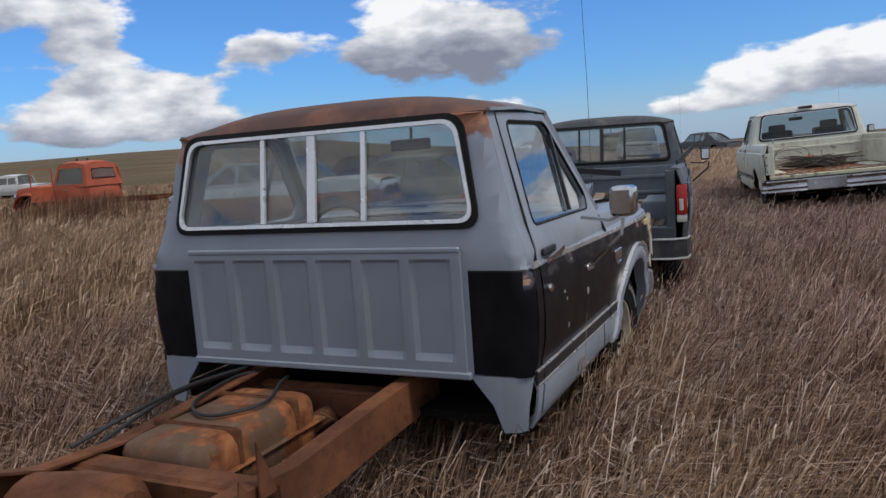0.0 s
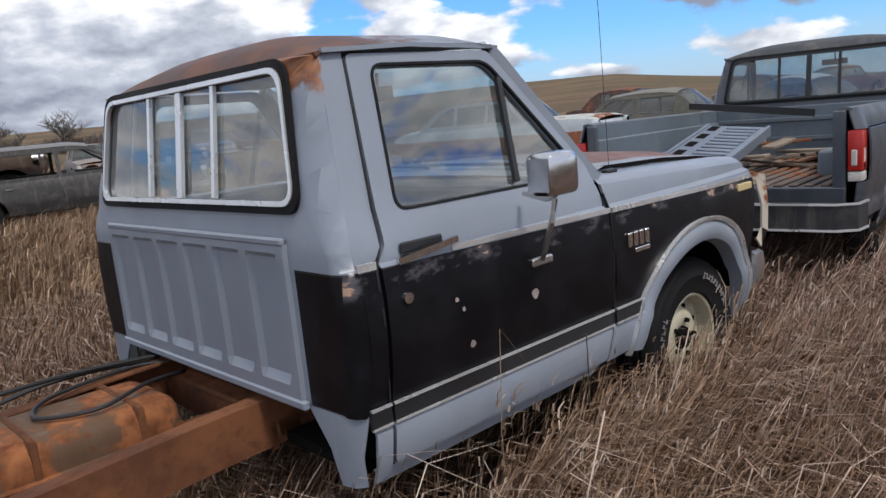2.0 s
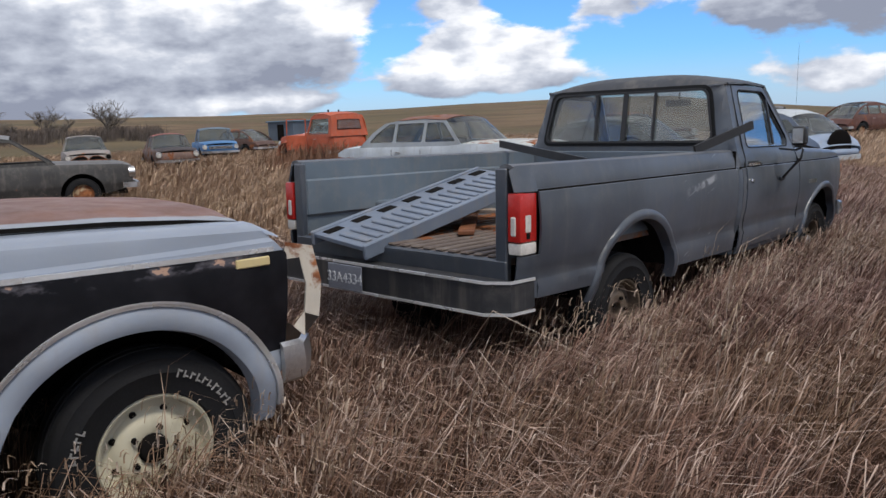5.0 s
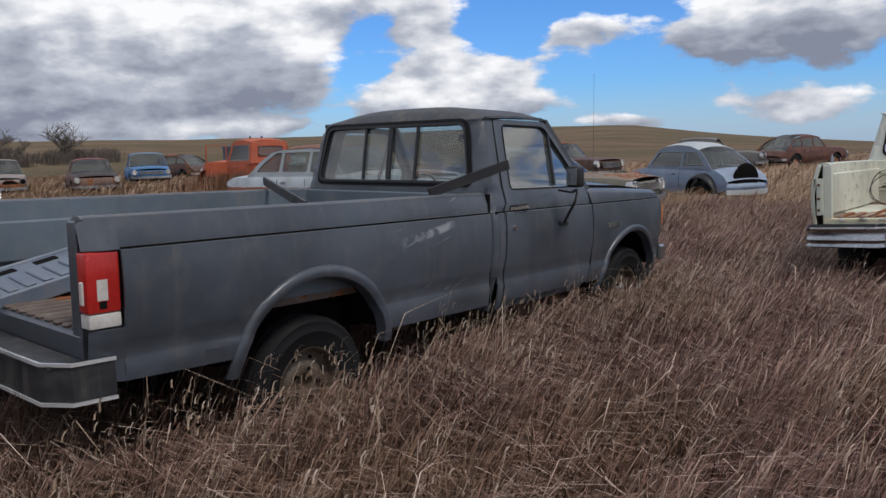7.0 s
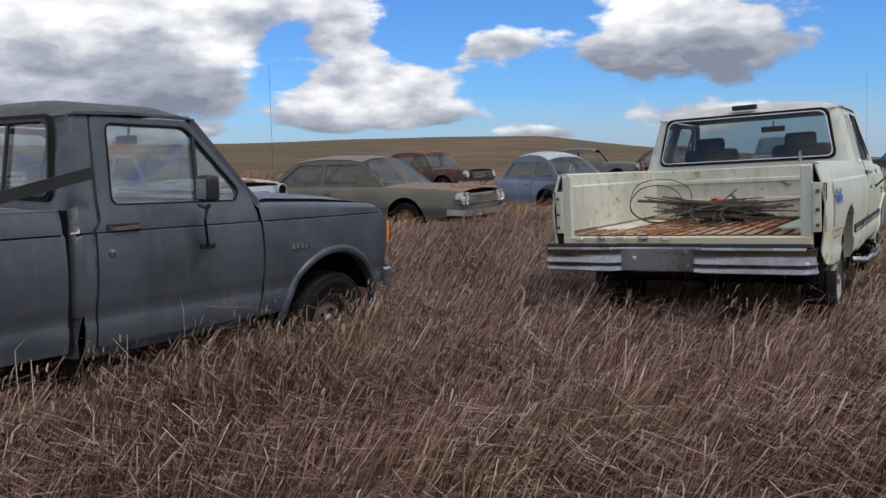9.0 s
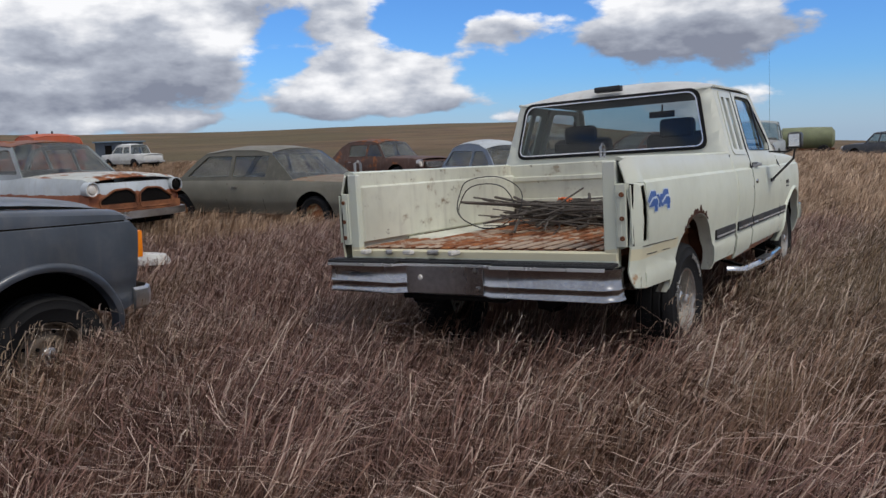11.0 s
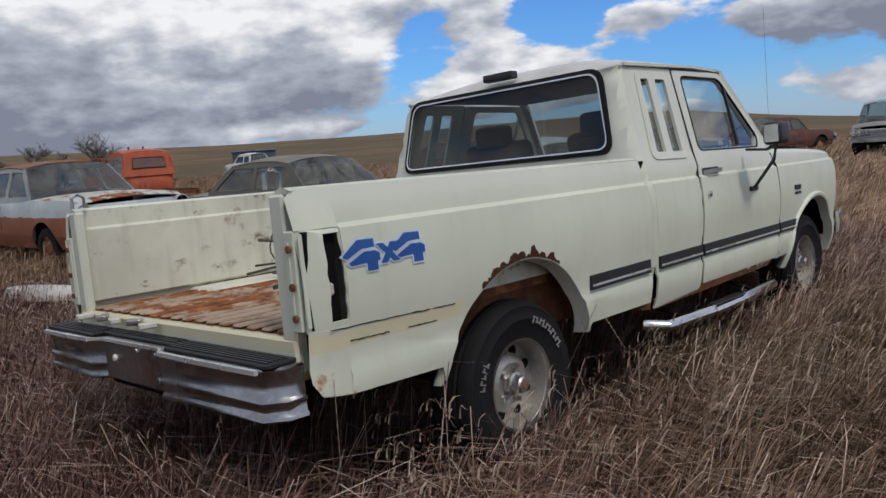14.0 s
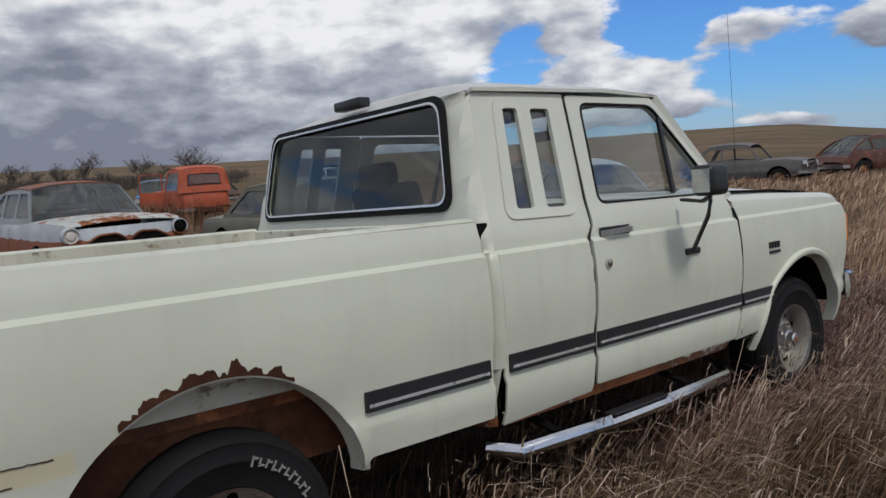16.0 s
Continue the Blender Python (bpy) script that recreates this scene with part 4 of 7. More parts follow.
for s in (-1, 1):
    part("belt_trim", bar([(x, s * (half_width(x, 1.12) + 0.002), 1.160 - 0.018 * x) for x in (0.075, 0.14)], 0.012, 0.022), M_ALU, truck_a)
    part("belt_trim", bar([(x, s * (half_width(x, 1.12) + 0.002), 1.160 - 0.018 * x) for x in (0.44, 0.8, 1.2, 1.28)], 0.010, 0.018), M_ALU, truck_a)
    part("belt_trim", bar([(x, s * (half_width(x, 1.11) + 0.001), 1.160 - 0.019 * x) for x in (1.295, 1.7, 2.1, 2.4, 2.53)], 0.010, 0.018), M_ALU, truck_a)
    for xa, xb in ((0.07, 0.145), (0.155, 1.275), (1.295, 1.49)):
        strip = part("lower_trim", bar([(x, s * (half_width(x, 0.71) + 0.006), 0.713) for x in (xa, (xa + xb) / 2, xb)], 0.012, 0.058), M_BLACK, truck_a, "black side moulding with bright edges")
        for z in (0.742, 0.684):
            part("bright_edge", bar([(x, s * (half_width(x, z) + 0.010), z) for x in (xa, xb)], 0.010, 0.007), M_ALU, strip)
# maker's badge as plain bars
badge = part("badge", merge(*[box(1.372 + k * 0.04, 1.372 + k * 0.04 + 0.028, -1.004, -0.985, 0.972, 1.03, 0.004) for k in range(4)]), M_CHROME, truck_a, "bright metal badge")
part("badge_bar", box(1.42, 1.525, -1.002, -0.985, 0.945, 0.963, 0.003), M_CHROME, badge)
part("marker_lens", box(2.36, 2.50, -0.972, -0.955, 1.055, 1.09, 0.004), paint("masking tape", (0.5, 0.4, 0.2), 0, 0.7), truck_a, "faded amber side marker")
part("aerial", merge(tube([(1.465, -0.865, 1.265), (1.45, -0.87, 1.9), (1.40, -0.87, 2.55)], 0.0013, 6), box(1.43, 1.50, -0.885, -0.845, 1.25, 1.275, 0.006)), M_BLACK, truck_a)
part("rusty_strap", bar([(2.60, -0.90, 1.09), (2.68, -0.93, 1.08), (2.70, -0.94, 0.95), (2.68, -0.945, 0.82), (2.62, -0.94, 0.76)], 0.01, 0.07), paint("rusty white strap", (0.5, 0.45, 0.38), 0.45, 0.6), truck_a)


def paint_spot(t, x, z, r, mat):
    pts = [(x + r * (0.7 + 0.4 * random.random()) * math.cos(a), z + r * (0.7 + 0.4 * random.random()) * math.sin(a)) for a in [2 * math.pi * i / 11 for i in range(11)]]
    part("bare_spot", sheet(pts, [], [], [], on_side(-1, -0.0065), 0.002), mat, t, "bare spot worn through the paint")


M_PRIMER = plain("bare primer", (0.33, 0.27, 0.25), 0.8, 0, 0.35, 30)
for x, z, r in ((0.80, 0.925, 0.019), (0.49, 0.83, 0.013), (0.455, 0.955, 0.008), (0.43, 0.99, 0.008)):
    paint_spot(truck_a, x, z, r, M_PRIMER)

# chassis behind the cab
for s in (-1, 1):
    rail = [(0.30, s * 0.43, 0.60), (-0.2, s * 0.43, 0.58), (-0.75, s * 0.43, 0.55), (-1.1, s * 0.43, 0.58), (-1.45, s * 0.43, 0.70), (-1.9, s * 0.43, 0.70), (-2.5, s * 0.43, 0.62)]
    ch = [(0.0, -0.085), (-s * 0.075, -0.085), (-s * 0.075, -0.076), (-s * 0.010, -0.076), (-s * 0.010, 0.076), (-s * 0.075, 0.076), (-s * 0.075, 0.085), (0.0, 0.085)]
    part("chassis_rail", sweep(rail, ch), M_FRAME, truck_a, smooth=0)
for x, z in ((-0.90, 0.61), (-1.75, 0.73), (-2.45, 0.62), (0.12, 0.58)):
    part("cross_member", merge(box(x - 0.055, x + 0.055, -0.43, 0.43, z - 0.06, z + 0.02, 0.012), box(x - 0.075, x - 0.055, -0.43, 0.43, z - 0.09, z + 0.01)), M_FRAME, truck_a)
M_TANK = paint("dusty rusted tank steel", (0.125, 0.072, 0.044), 0.50, 0.75, 0.25)
tank = part("fuel_tank", box(-0.80, -0.08, -0.04, 0.37, 0.40, 0.655, 0.085, 4), M_TANK, truck_a, "dusty rusted fuel tank")
part("tank_seam", box(-0.82, -0.06, -0.06, 0.39, 0.515, 0.53, 0.006), M_TANK, tank)
for x in (-0.60, -0.25):
    part("tank_strap", box(x, x + 0.03, -0.05, 0.38, 0.39, 0.664, 0.02, 2), M_FRAME, tank)
part("axle_tube", merge(tube([(-1.42, -0.72, 0.42), (-1.42, 0.72, 0.42)], 0.05, 12), moved(lathe([(0.001, -0.20), (0.10, -0.17), (0.17, -0.09), (0.19, 0.0), (0.17, 0.09), (0.10, 0.17), (0.001, 0.20)], 22), Matrix.Translation((-1.38, 0.05, 0.44)))), M_FRAME, truck_a)
for s in (-1, 1):
    part("leaf_spring", merge(*[bar([(-2.05 + 0.12 * k, s * 0.52, 0.52 - 0.012 * k), (-1.42, s * 0.52, 0.36 + 0.012 * k), (-0.80 - 0.12 * k, s * 0.52, 0.50 - 0.012 * k)], 0.06, 0.010) for k in range(4)]), M_FRAME, truck_a)
part("drive_shaft", tube([(-1.25, 0.03, 0.46), (0.3, 0.0, 0.50)], 0.042, 12), M_FRAME, truck_a)
part("spare_drum", moved(lathe([(0.001, -0.21), (0.13, -0.20), (0.175, -0.16), (0.185, 0), (0.175, 0.16), (0.13, 0.20), (0.001, 0.21)], 24), Matrix.Translation((-1.16, 0.14, 0.52)) @ pose(0, 0, 0, 0, 0, 12)), M_FRAME, truck_a, "rusty rounded drum between the rails")
for dx, ht in ((0.0, 0.15), (-0.10, 0.07)):
    part("torn_bracket", sheet([(-0.98 + dx, 0.62), (-0.90 + dx, 0.62), (-0.955 + dx, 0.64 + ht)], [], [], [], lambda x, z: Vector((x, -0.455 + 0.1 * (z - 0.62), z)), 0.008), M_FRAME, truck_a)
hose = plain("black hose", (0.015, 0.015, 0.016), 0.5)
for k, pts in enumerate(([(0.05, 0.42, 0.69), (-0.3, 0.44, 0.71), (-0.65, 0.40, 0.715), (-0.90, 0.46, 0.66)],
                         [(0.04, 0.20, 0.66), (-0.15, 0.10, 0.69), (-0.35, 0.03, 0.675), (-0.52, 0.15, 0.672), (-0.42, 0.33, 0.675), (-0.1, 0.40, 0.68), (0.05, 0.36, 0.67)],
                         [(0.05, 0.46, 0.67), (-0.4, 0.47, 0.69), (-0.8, 0.50, 0.60)])):
    smooth_pts = []
    for i in range(len(pts) - 1):
        p0, p1, p2, p3 = (Vector(pts[max(0, min(len(pts) - 1, i + j))]) for j in (-1, 0, 1, 2))
        for q in range(6):
            u = q / 6
            smooth_pts.append(0.5 * ((2 * p1) + (p2 - p0) * u + (2 * p0 - 5 * p1 + 4 * p2 - p3) * u * u + (3 * p1 - p0 - 3 * p2 + p3) * u ** 3))
    part("brake_hose", tube(smooth_pts + [Vector(pts[-1])], 0.009 if k != 1 else 0.008, 8), hose, truck_a)

# ---- dark grey long-bed truck ----
DGREY = (0.053, 0.063, 0.078)


def b_panels(n, base, x, y, z, big, mid):
    # shade of the panel's downward curve, painted as a darker band
    band = n.m("MULTIPLY", n.step(z, 0.69, 0.70), n.step(z, 0.80, 0.76))
    c = n.mix(n.m("MULTIPLY", band, 0.35), base, (0.014, 0.015, 0.018))
    scr = n.noise(n.vec(n.m("MULTIPLY", n.m("ADD", x, z), 3.0), 0.0, n.m("MULTIPLY", n.m("SUBTRACT", z, n.m("MULTIPLY", x, 0.35)), 26.0)), 1.0, 3, 0.5)
    where = n.m("MULTIPLY", n.step(x, -0.95, -0.8), n.step(x, -0.2, -0.35))
    c = n.mix(n.m("MULTIPLY", n.m("MULTIPLY", n.step(scr, 0.64, 0.68), where), 0.55), c, (0.30, 0.31, 0.33))
    # a long scrape below the bed's crease
    line = n.m("ADD", 1.02, n.m("MULTIPLY", n.m("ADD", x, 0.805), 0.20))
    off = n.m("ABSOLUTE", n.m("SUBTRACT", z, n.m("ADD", line, n.m("MULTIPLY", n.m("SUBTRACT", big, 0.5), 0.10))))
    hit = n.m("MULTIPLY", n.m("MULTIPLY", n.step(x, -0.86, -0.76), n.step(x, -0.34, -0.44)), n.m("MULTIPLY", n.step(off, 0.035, 0.012), n.m("LESS_THAN", y, 0.0)))
    return n.mix(n.m("MULTIPLY", hit, n.step(mid, 0.40, 0.52)), c, (0.27, 0.28, 0.30))


B_MATS = {"side": paint("faded dark grey paint", (0.053, 0.063, 0.080), 0.0, 0.33, 0.12, b_panels, 0.25, 0.14, 0.62), "low": paint("dark grey sill paint", DGREY, 0.0, 0.5, 0.25), "roof": paint("flaking dark roof paint", (0.05, 0.053, 0.06), 0.06, 0.6, 0.35),
          "hood": paint("dark grey hood paint", (0.060, 0.067, 0.078), 0.0, 0.35, 0.15), "rail": paint("scuffed grey rail paint", (0.085, 0.092, 0.105), 0.16, 0.5, 0.35), "trim": M_BLACK}
M_BEDBLUE = paint("blue grey bed paint", (0.115, 0.145, 0.175), 0.10, 0.5, 0.3)
M_BEDBROWN = paint("rusted bed floor", (0.13, 0.10, 0.085), 0.45, 0.8, 0.5)
truck_b = thing("pickup_truck", "dark grey long-bed pickup truck without tailgate, loaded with scrap", "pickup truck", body_pose(97.34, 1.45, 0.39, -0.257, 6.236, 0.003))
cab(truck_b, B_MATS, 0.0, A_GLASS, WIN, "lever", ribs=False)
bed(truck_b, B_MATS, -2.59, -0.005, M_BEDBROWN, M_BEDBLUE, -1.42)
wheel(truck_b, 2.02, -0.80, 0.375, 0.365, 0.200, 0.22, M_BROWNRIM, cap=M_DULLCHROME)
wheel(truck_b, 2.02, 0.80, 0.375, 0.365, 0.200, 0.22, M_BROWNRIM)
wheel(truck_b, -1.42, -0.79, 0.325, 0.365, 0.200, 0.22, M_BROWNRIM)
wheel(truck_b, -1.42, 0.79, 0.325, 0.365, 0.200, 0.22, M_BROWNRIM)
arch_lip(truck_b, 1.965, 0.44, 0.475, 0.455, 0.05, B_MATS["side"], a0=0, a1=180)
arch_lip(truck_b, -1.42, 0.44, 0.48, 0.47, 0.06, B_MATS["side"], a0=5, a1=175)
running_gear(truck_b, -1.42, 0.40)
front_bumper(truck_b, M_DULLCHROME, 0.58, 0.72)
mirror_unit(truck_b, M_BLACK, False, M_BLACK)
for s in (-1, 1):
    # dark box set between cab and bed as the shade in the gap
    part("cab_gap_shade", box(-0.004, 0.03, min(s * 0.55, s * 0.95), max(s * 0.55, s * 0.95), 0.56, 1.27), M_DARK, truck_b)
    part("marker_lens", box(2.545, 2.625, min(s * 0.86, s * 0.935), max(s * 0.86, s * 0.935), 0.905, 1.08, 0.012, 2), M_AMBER, truck_b, "bright amber corner lamp")
    tl = part("tail_lamp", box(-2.592, -2.455, min(s * 0.885, s * 0.968), max(s * 0.885, s * 0.968), 0.895, 1.14, 0.012, 2), M_RED, truck_b, "cracked red tail lamp")
    part("reverse_lens", box(-2.588, -2.455, min(s * 0.885, s * 0.966), max(s * 0.885, s * 0.966), 0.832, 0.892, 0.01, 2), M_CLEARLENS, tl)
    # pale patch on the broken lens paints its white highlight
    part("lens_pale_patch", box(-2.552, -2.508, min(s * 0.966, s * 0.9705), max(s * 0.966, s * 0.9705), 0.945, 1.03, 0.002), M_CLEARLENS, tl, "pale patch on the broken lens")
    part("lens_hole", box(-2.545, -2.515, min(s * 0.966, s * 0.9712), max(s * 0.966, s * 0.9712), 0.912, 0.942, 0.002), M_DARK, tl, "dark hole in the lens")
    part("lens_pale_patch", box(-2.598, -2.560, min(s * 0.90, s * 0.945), max(s * 0.90, s * 0.945), 0.92, 1.03, 0.012), M_CLEARLENS, tl, "pale patch on the broken lens")
part("badge", merge(*[box(1.52 + 0.040 * k, 1.52 + 0.040 * k + 0.028, -1.0, -0.985, 0.950, 0.985) for k in range(5)]), M_DULLCHROME, truck_b, "bright metal badge")
rb = part("rear_bumper", merge(bar([(-2.50, -0.97, 0.64), (-2.66, -0.95, 0.635), (-2.73, -0.85, 0.63), (-2.74, 0, 0.63), (-2.73, 0.85, 0.63), (-2.66, 0.95, 0.635), (-2.50, 0.97, 0.64)], 0.03, 0.15), box(-2.73, -2.60, -0.9, 0.9, 0.69, 0.705)), paint("dark bumper paint", (0.02, 0.021, 0.024), 0.05, 0.5), truck_b, "dark step bumper with bright edge strips")
for z in (0.71, 0.55):
    part("bright_edge", bar([(-2.50, -0.985, z), (-2.67, -0.967, z), (-2.745, -0.86, z), (-2.757, 0, z), (-2.745, 0.86, z), (-2.67, 0.967, z)], 0.012, 0.014), M_ALU, rb)
plate = part("number_plate", box(-2.775, -2.768, 0.02, 0.32, 0.55, 0.70, 0.003), plain("faded plate", (0.16, 0.17, 0.20), 0.5), rb, "faded licence plate")
letters("plate_letters", "33A4334", 0.085, 0.002, plain("plate letters paint", (0.42, 0.43, 0.45), 0.5), plate, Matrix.Translation((-2.777, 0.17, 0.62)) @ pose(0, 0, 0, 90, 0, -90))
# thin dark bars laid on the side as the shadow under the crease
for xa, xb in ((-2.45, -0.02), (0.06, 1.27), (1.31, 2.50)):
    part("crease_shade", bar([(xa + (xb - xa) * k / 6, -half_width(xa + (xb - xa) * k / 6, 1.147) - 0.0005, 1.147) for k in range(7)], 0.007, 0.013), M_DARK, truck_b)
part("aerial", tube([(1.5, -0.86, 1.26), (1.47, -0.87, 2.15)], 0.0010, 5), M_BLACK, truck_b)

# ---- white extended-cab truck ----
WHITE = (0.585, 0.605, 0.505)


def c_panels(n, base, x, y, z, big, mid):
    up = n.m("MULTIPLY", n.step(z, 1.13, 1.25), 0.5)
    c = n.mix(up, base, (0.60, 0.60, 0.55))
    f = n.m("MULTIPLY", n.step(x, -2.2, -2.45), n.step(z, 0.78, 0.66))
    f = n.m("ADD", n.m("MULTIPLY", f, 0.55), n.m("MULTIPLY", n.m("SUBTRACT", mid, 0.5), 1.6))
    c = n.mix(n.step(f, 0.52, 0.66), c, (0.36, 0.18, 0.07))
    low = n.m("MULTIPLY", n.m("MULTIPLY", n.m("LESS_THAN", x, -1.84), n.m("LESS_THAN", z, n.m("ADD", 0.812, n.m("MULTIPLY", n.m("SUBTRACT", mid, 0.5), 0.05)))), n.m("GREATER_THAN", z, 0.755))
    return n.mix(n.m("MULTIPLY", low, 0.75), c, (0.62, 0.55, 0.36))


def c_sill(n, base, x, y, z, big, mid):
    f = n.m("ADD", n.m("MULTIPLY", n.step(z, 0.60, 0.52), 0.5), n.m("MULTIPLY", n.m("SUBTRACT", mid, 0.5), 1.3))
    return n.mix(n.step(f, 0.3, 0.42), base, n.mix(n.step(mid, 0.4, 0.6), RUST_A, RUST_B))


C_MATS = {"side": paint("chalky white paint", WHITE, 0.0, 0.38, 0.06, c_panels, 0.05, 0.08), "low": paint("rotten white sill paint", WHITE, 0.0, 0.5, 0.1, c_sill), "roof": paint("white roof paint", (0.54, 0.54, 0.52), 0.0, 0.5, 0.12),
          "hood": paint("white hood paint", (0.57, 0.57, 0.53), 0.0, 0.4, 0.1), "rail": paint("chipped white rail paint", WHITE, 0.10, 0.45, 0.15), "trim": M_ALU}
def bed_stains(n, base, x, y, z, big, mid):
    speck = n.noise(n.vec(n.m("MULTIPLY", x, 9), n.m("MULTIPLY", y, 9), n.m("MULTIPLY", z, 13)), 1.0, 4, 0.6)
    c = n.mix(n.m("MULTIPLY", n.step(speck, 0.64, 0.70), 0.75), base, (0.10, 0.085, 0.065))
    return n.mix(n.m("MULTIPLY", n.step(n.m("ADD", mid, n.m("MULTIPLY", speck, 0.4)), 0.78, 0.92), 0.7), c, (0.26, 0.19, 0.115))


def bed_floor_wear(n, base, x, y, z, big, mid):
    """Rust lies in the grooves and spreads over most of the ribs."""
    groove = n.step(z, 0.811, 0.803)
    f = n.m("ADD", n.m("MULTIPLY", groove, 0.5), n.m("MULTIPLY", n.m("SUBTRACT", mid, 0.42), 1.6))
    return n.mix(n.step(f, 0.05, 0.35), base, n.mix(n.step(mid, 0.4, 0.65), (0.085, 0.036, 0.020), (0.21, 0.085, 0.040)))


M_CINNER = paint("stained white bed paint", (0.60, 0.60, 0.50), 0.13, 0.5, 0.25, bed_stains)
M_CFLOOR = paint("rusted white bed floor", (0.40, 0.30, 0.22), 0.50, 0.8, 0.4, bed_floor_wear)
C_GLASS = {"rear": G_TINT, "door": G_CLEAR, "quarter": G_CLEAR}
truck_c = thing("pickup_truck", "white extended-cab pickup truck with blue decal, without tailgate", "pickup truck", body_pose(98.77, 0.91, -2.55, 1.926, 12.426, 0.065))
cab(truck_c, C_MATS, -0.45, C_GLASS, WIN, "lever", sliders=False, super_cab=True, ribs=False)
bed(truck_c, C_MATS, -2.52, -0.425, M_CFLOOR, M_CINNER, -1.46, house=rust_metal("dark rusty wheel house", 0.45), bulge=(0.83, 1.19), box_top=0.825, well=0.115)
wheel(truck_c, 1.95, -0.80, 0.41, 0.358, 0.190, 0.24, M_STEELRIM, True, M_DARK)
wheel(truck_c, 1.95, 0.80, 0.37, 0.358, 0.190, 0.24, M_STEELRIM, True, M_DARK)
lettered_tyre(wheel(truck_c, -1.44, -0.80, 0.375, 0.358, 0.190, 0.24, M_STEELRIM, True, M_DARK), 0.358, 0.190, 0.24)
wheel(truck_c, -1.46, 0.80, 0.36, 0.358, 0.190, 0.24, M_STEELRIM, True)
arch_lip(truck_c, 1.965, 0.44, 0.475, 0.455, 0.035, C_MATS["side"], a0=0, a1=180)
arch_lip(truck_c, -1.46, 0.44, 0.48, 0.47, 0.028, M_CINNER, a0=8, a1=172, tuck=0.022)
running_gear(truck_c, -1.46, 0.38)
front_bumper(truck_c, M_CHROME)
mirror_unit(truck_c, M_BLACK, True, M_BLACK)
# rust-eaten edge above the rear arch
random.seed(5)
rot = []
for i in range(80):
    a = radians(62 + 62 * i / 79)
    k = 0.004 + max(0.0, 0.016 + 0.045 * noise.noise((i * 0.16, 2.0, 0.0)) + 0.02 * noise.noise((i * 0.55, 5.0, 0.0))) * math.sin(math.pi * i / 79) ** 0.4
    rot.append((a, k))
pts = [(-1.46 + 0.485 * math.cos(a), 0.44 + 0.475 * math.sin(a)) for a, k in rot] + [(-1.46 + (0.485 + k) * math.cos(a), 0.44 + (0.475 + k * 1.3) * math.sin(a)) for a, k in reversed(rot)]
part("rust_hole", sheet(pts, [], [], [], on_side(-1, -0.004), 0.003), rust_metal("dark flaking rust", 0.38), truck_c, "rust-eaten wheel arch edge")
for s in (-1, 1):
    # gap behind the cab filled with a dark box for its shade
    part("cab_gap_shade", box(-0.44, -0.365, min(s * 0.55, s * 0.93), max(s * 0.55, s * 0.94), 0.56, 1.26), M_DARK, truck_c)
    part("marker_lens", box(2.545, 2.625, min(s * 0.86, s * 0.935), max(s * 0.86, s * 0.935), 0.905, 1.08, 0.012, 2), M_AMBER, truck_c, "amber corner lamp")
    hole = part("lamp_hole", box(-2.585, -2.47, min(s * 0.83, s * 0.955), max(s * 0.83, s * 0.955), 0.83, 1.14), M_DARK, truck_c, "empty tail lamp opening")
    part("lamp_bracket", merge(box(-2.603, -2.575, min(s * 0.87, s * 0.925), max(s * 0.87, s * 0.925), 0.825, 1.145, 0.004), box(-2.607, -2.60, min(s * 0.885, s * 0.90), max(s * 0.885, s * 0.90), 0.86, 1.11)), C_MATS["side"], hole)
    part("lamp_backplate", sheet([(-2.60, 0.84), (-2.60, 1.135), (-2.535, 1.135), (-2.545, 0.84)], [], [], [], lambda x, z: Vector((x, s * (half_width(x, z) * 0.968), z)), 0.004), C_MATS["side"], hole)
    rag = [(-2.448 + 0.006 * noise.noise((k * 0.9, s, 0.0)), 0.848 + 0.28 * k / 9) for k in range(10)] + [(-2.384 + 0.012 * noise.noise((k * 1.1, 4.0, s)), 1.128 - 0.28 * k / 9) for k in range(10)]
    part("lamp_frame", sheet([(-2.518, 0.822), (-2.372, 0.822), (-2.372, 1.15), (-2.518, 1.15)], [rag], [-2.48, -2.45, -2.43], [1.0], lambda x, z: Vector((x - 0.08, s * (half_width(x, z) - 0.002) * (1 - 0.045 * (max(0.0, -2.43 - x) / 0.09) ** 2), z)), 0.006), C_MATS["side"], hole, "cream lamp surround with a ragged edge")
    part("loose_socket", box(-2.515, -2.495, min(s * 0.955, s * 0.97), max(s * 0.955, s * 0.97), 0.93, 0.97, 0.006), M_CLEARLENS, hole, "loose pale bulb socket on its wire")
    for z in (0.87, 0.97, 1.09):
        part("bolt", moved(lathe([(0.001, -0.008), (0.012, -0.008), (0.013, 0.0)], 8), Matrix.Translation((-2.607, s * 0.905, z)) @ pose(0, 0, 0, 0, 0, -90)), M_RUST, hole)
    part("latch_striker", tube([(-2.60, s * 0.80, 1.28), (-2.60, s * 0.80, 1.33), (-2.57, s * 0.80, 1.345), (-2.545, s * 0.80, 1.33), (-2.545, s * 0.80, 1.28)], 0.008, 8), M_DULLCHROME, truck_c)
    for xa, xb in ((-0.985, -0.445), (-0.345, 0.14), (0.158, 1.275), (1.295, 1.60)):
        st = part("side_moulding", bar([(x, s * (half_width(x, 0.735) + 0.006), 0.735) for x in (xa, (xa + xb) / 2, xb)], 0.014, 0.066), M_BLACK, truck_c, "black side moulding")
        part("moulding_line", bar([(x, s * (half_width(x, 0.725) + 0.013), 0.722) for x in (xa + 0.01, xb - 0.01)], 0.008, 0.010), M_ALU, st)
M_CRACK = plain("dark crack in paint", (0.03, 0.026, 0.02), 0.9)
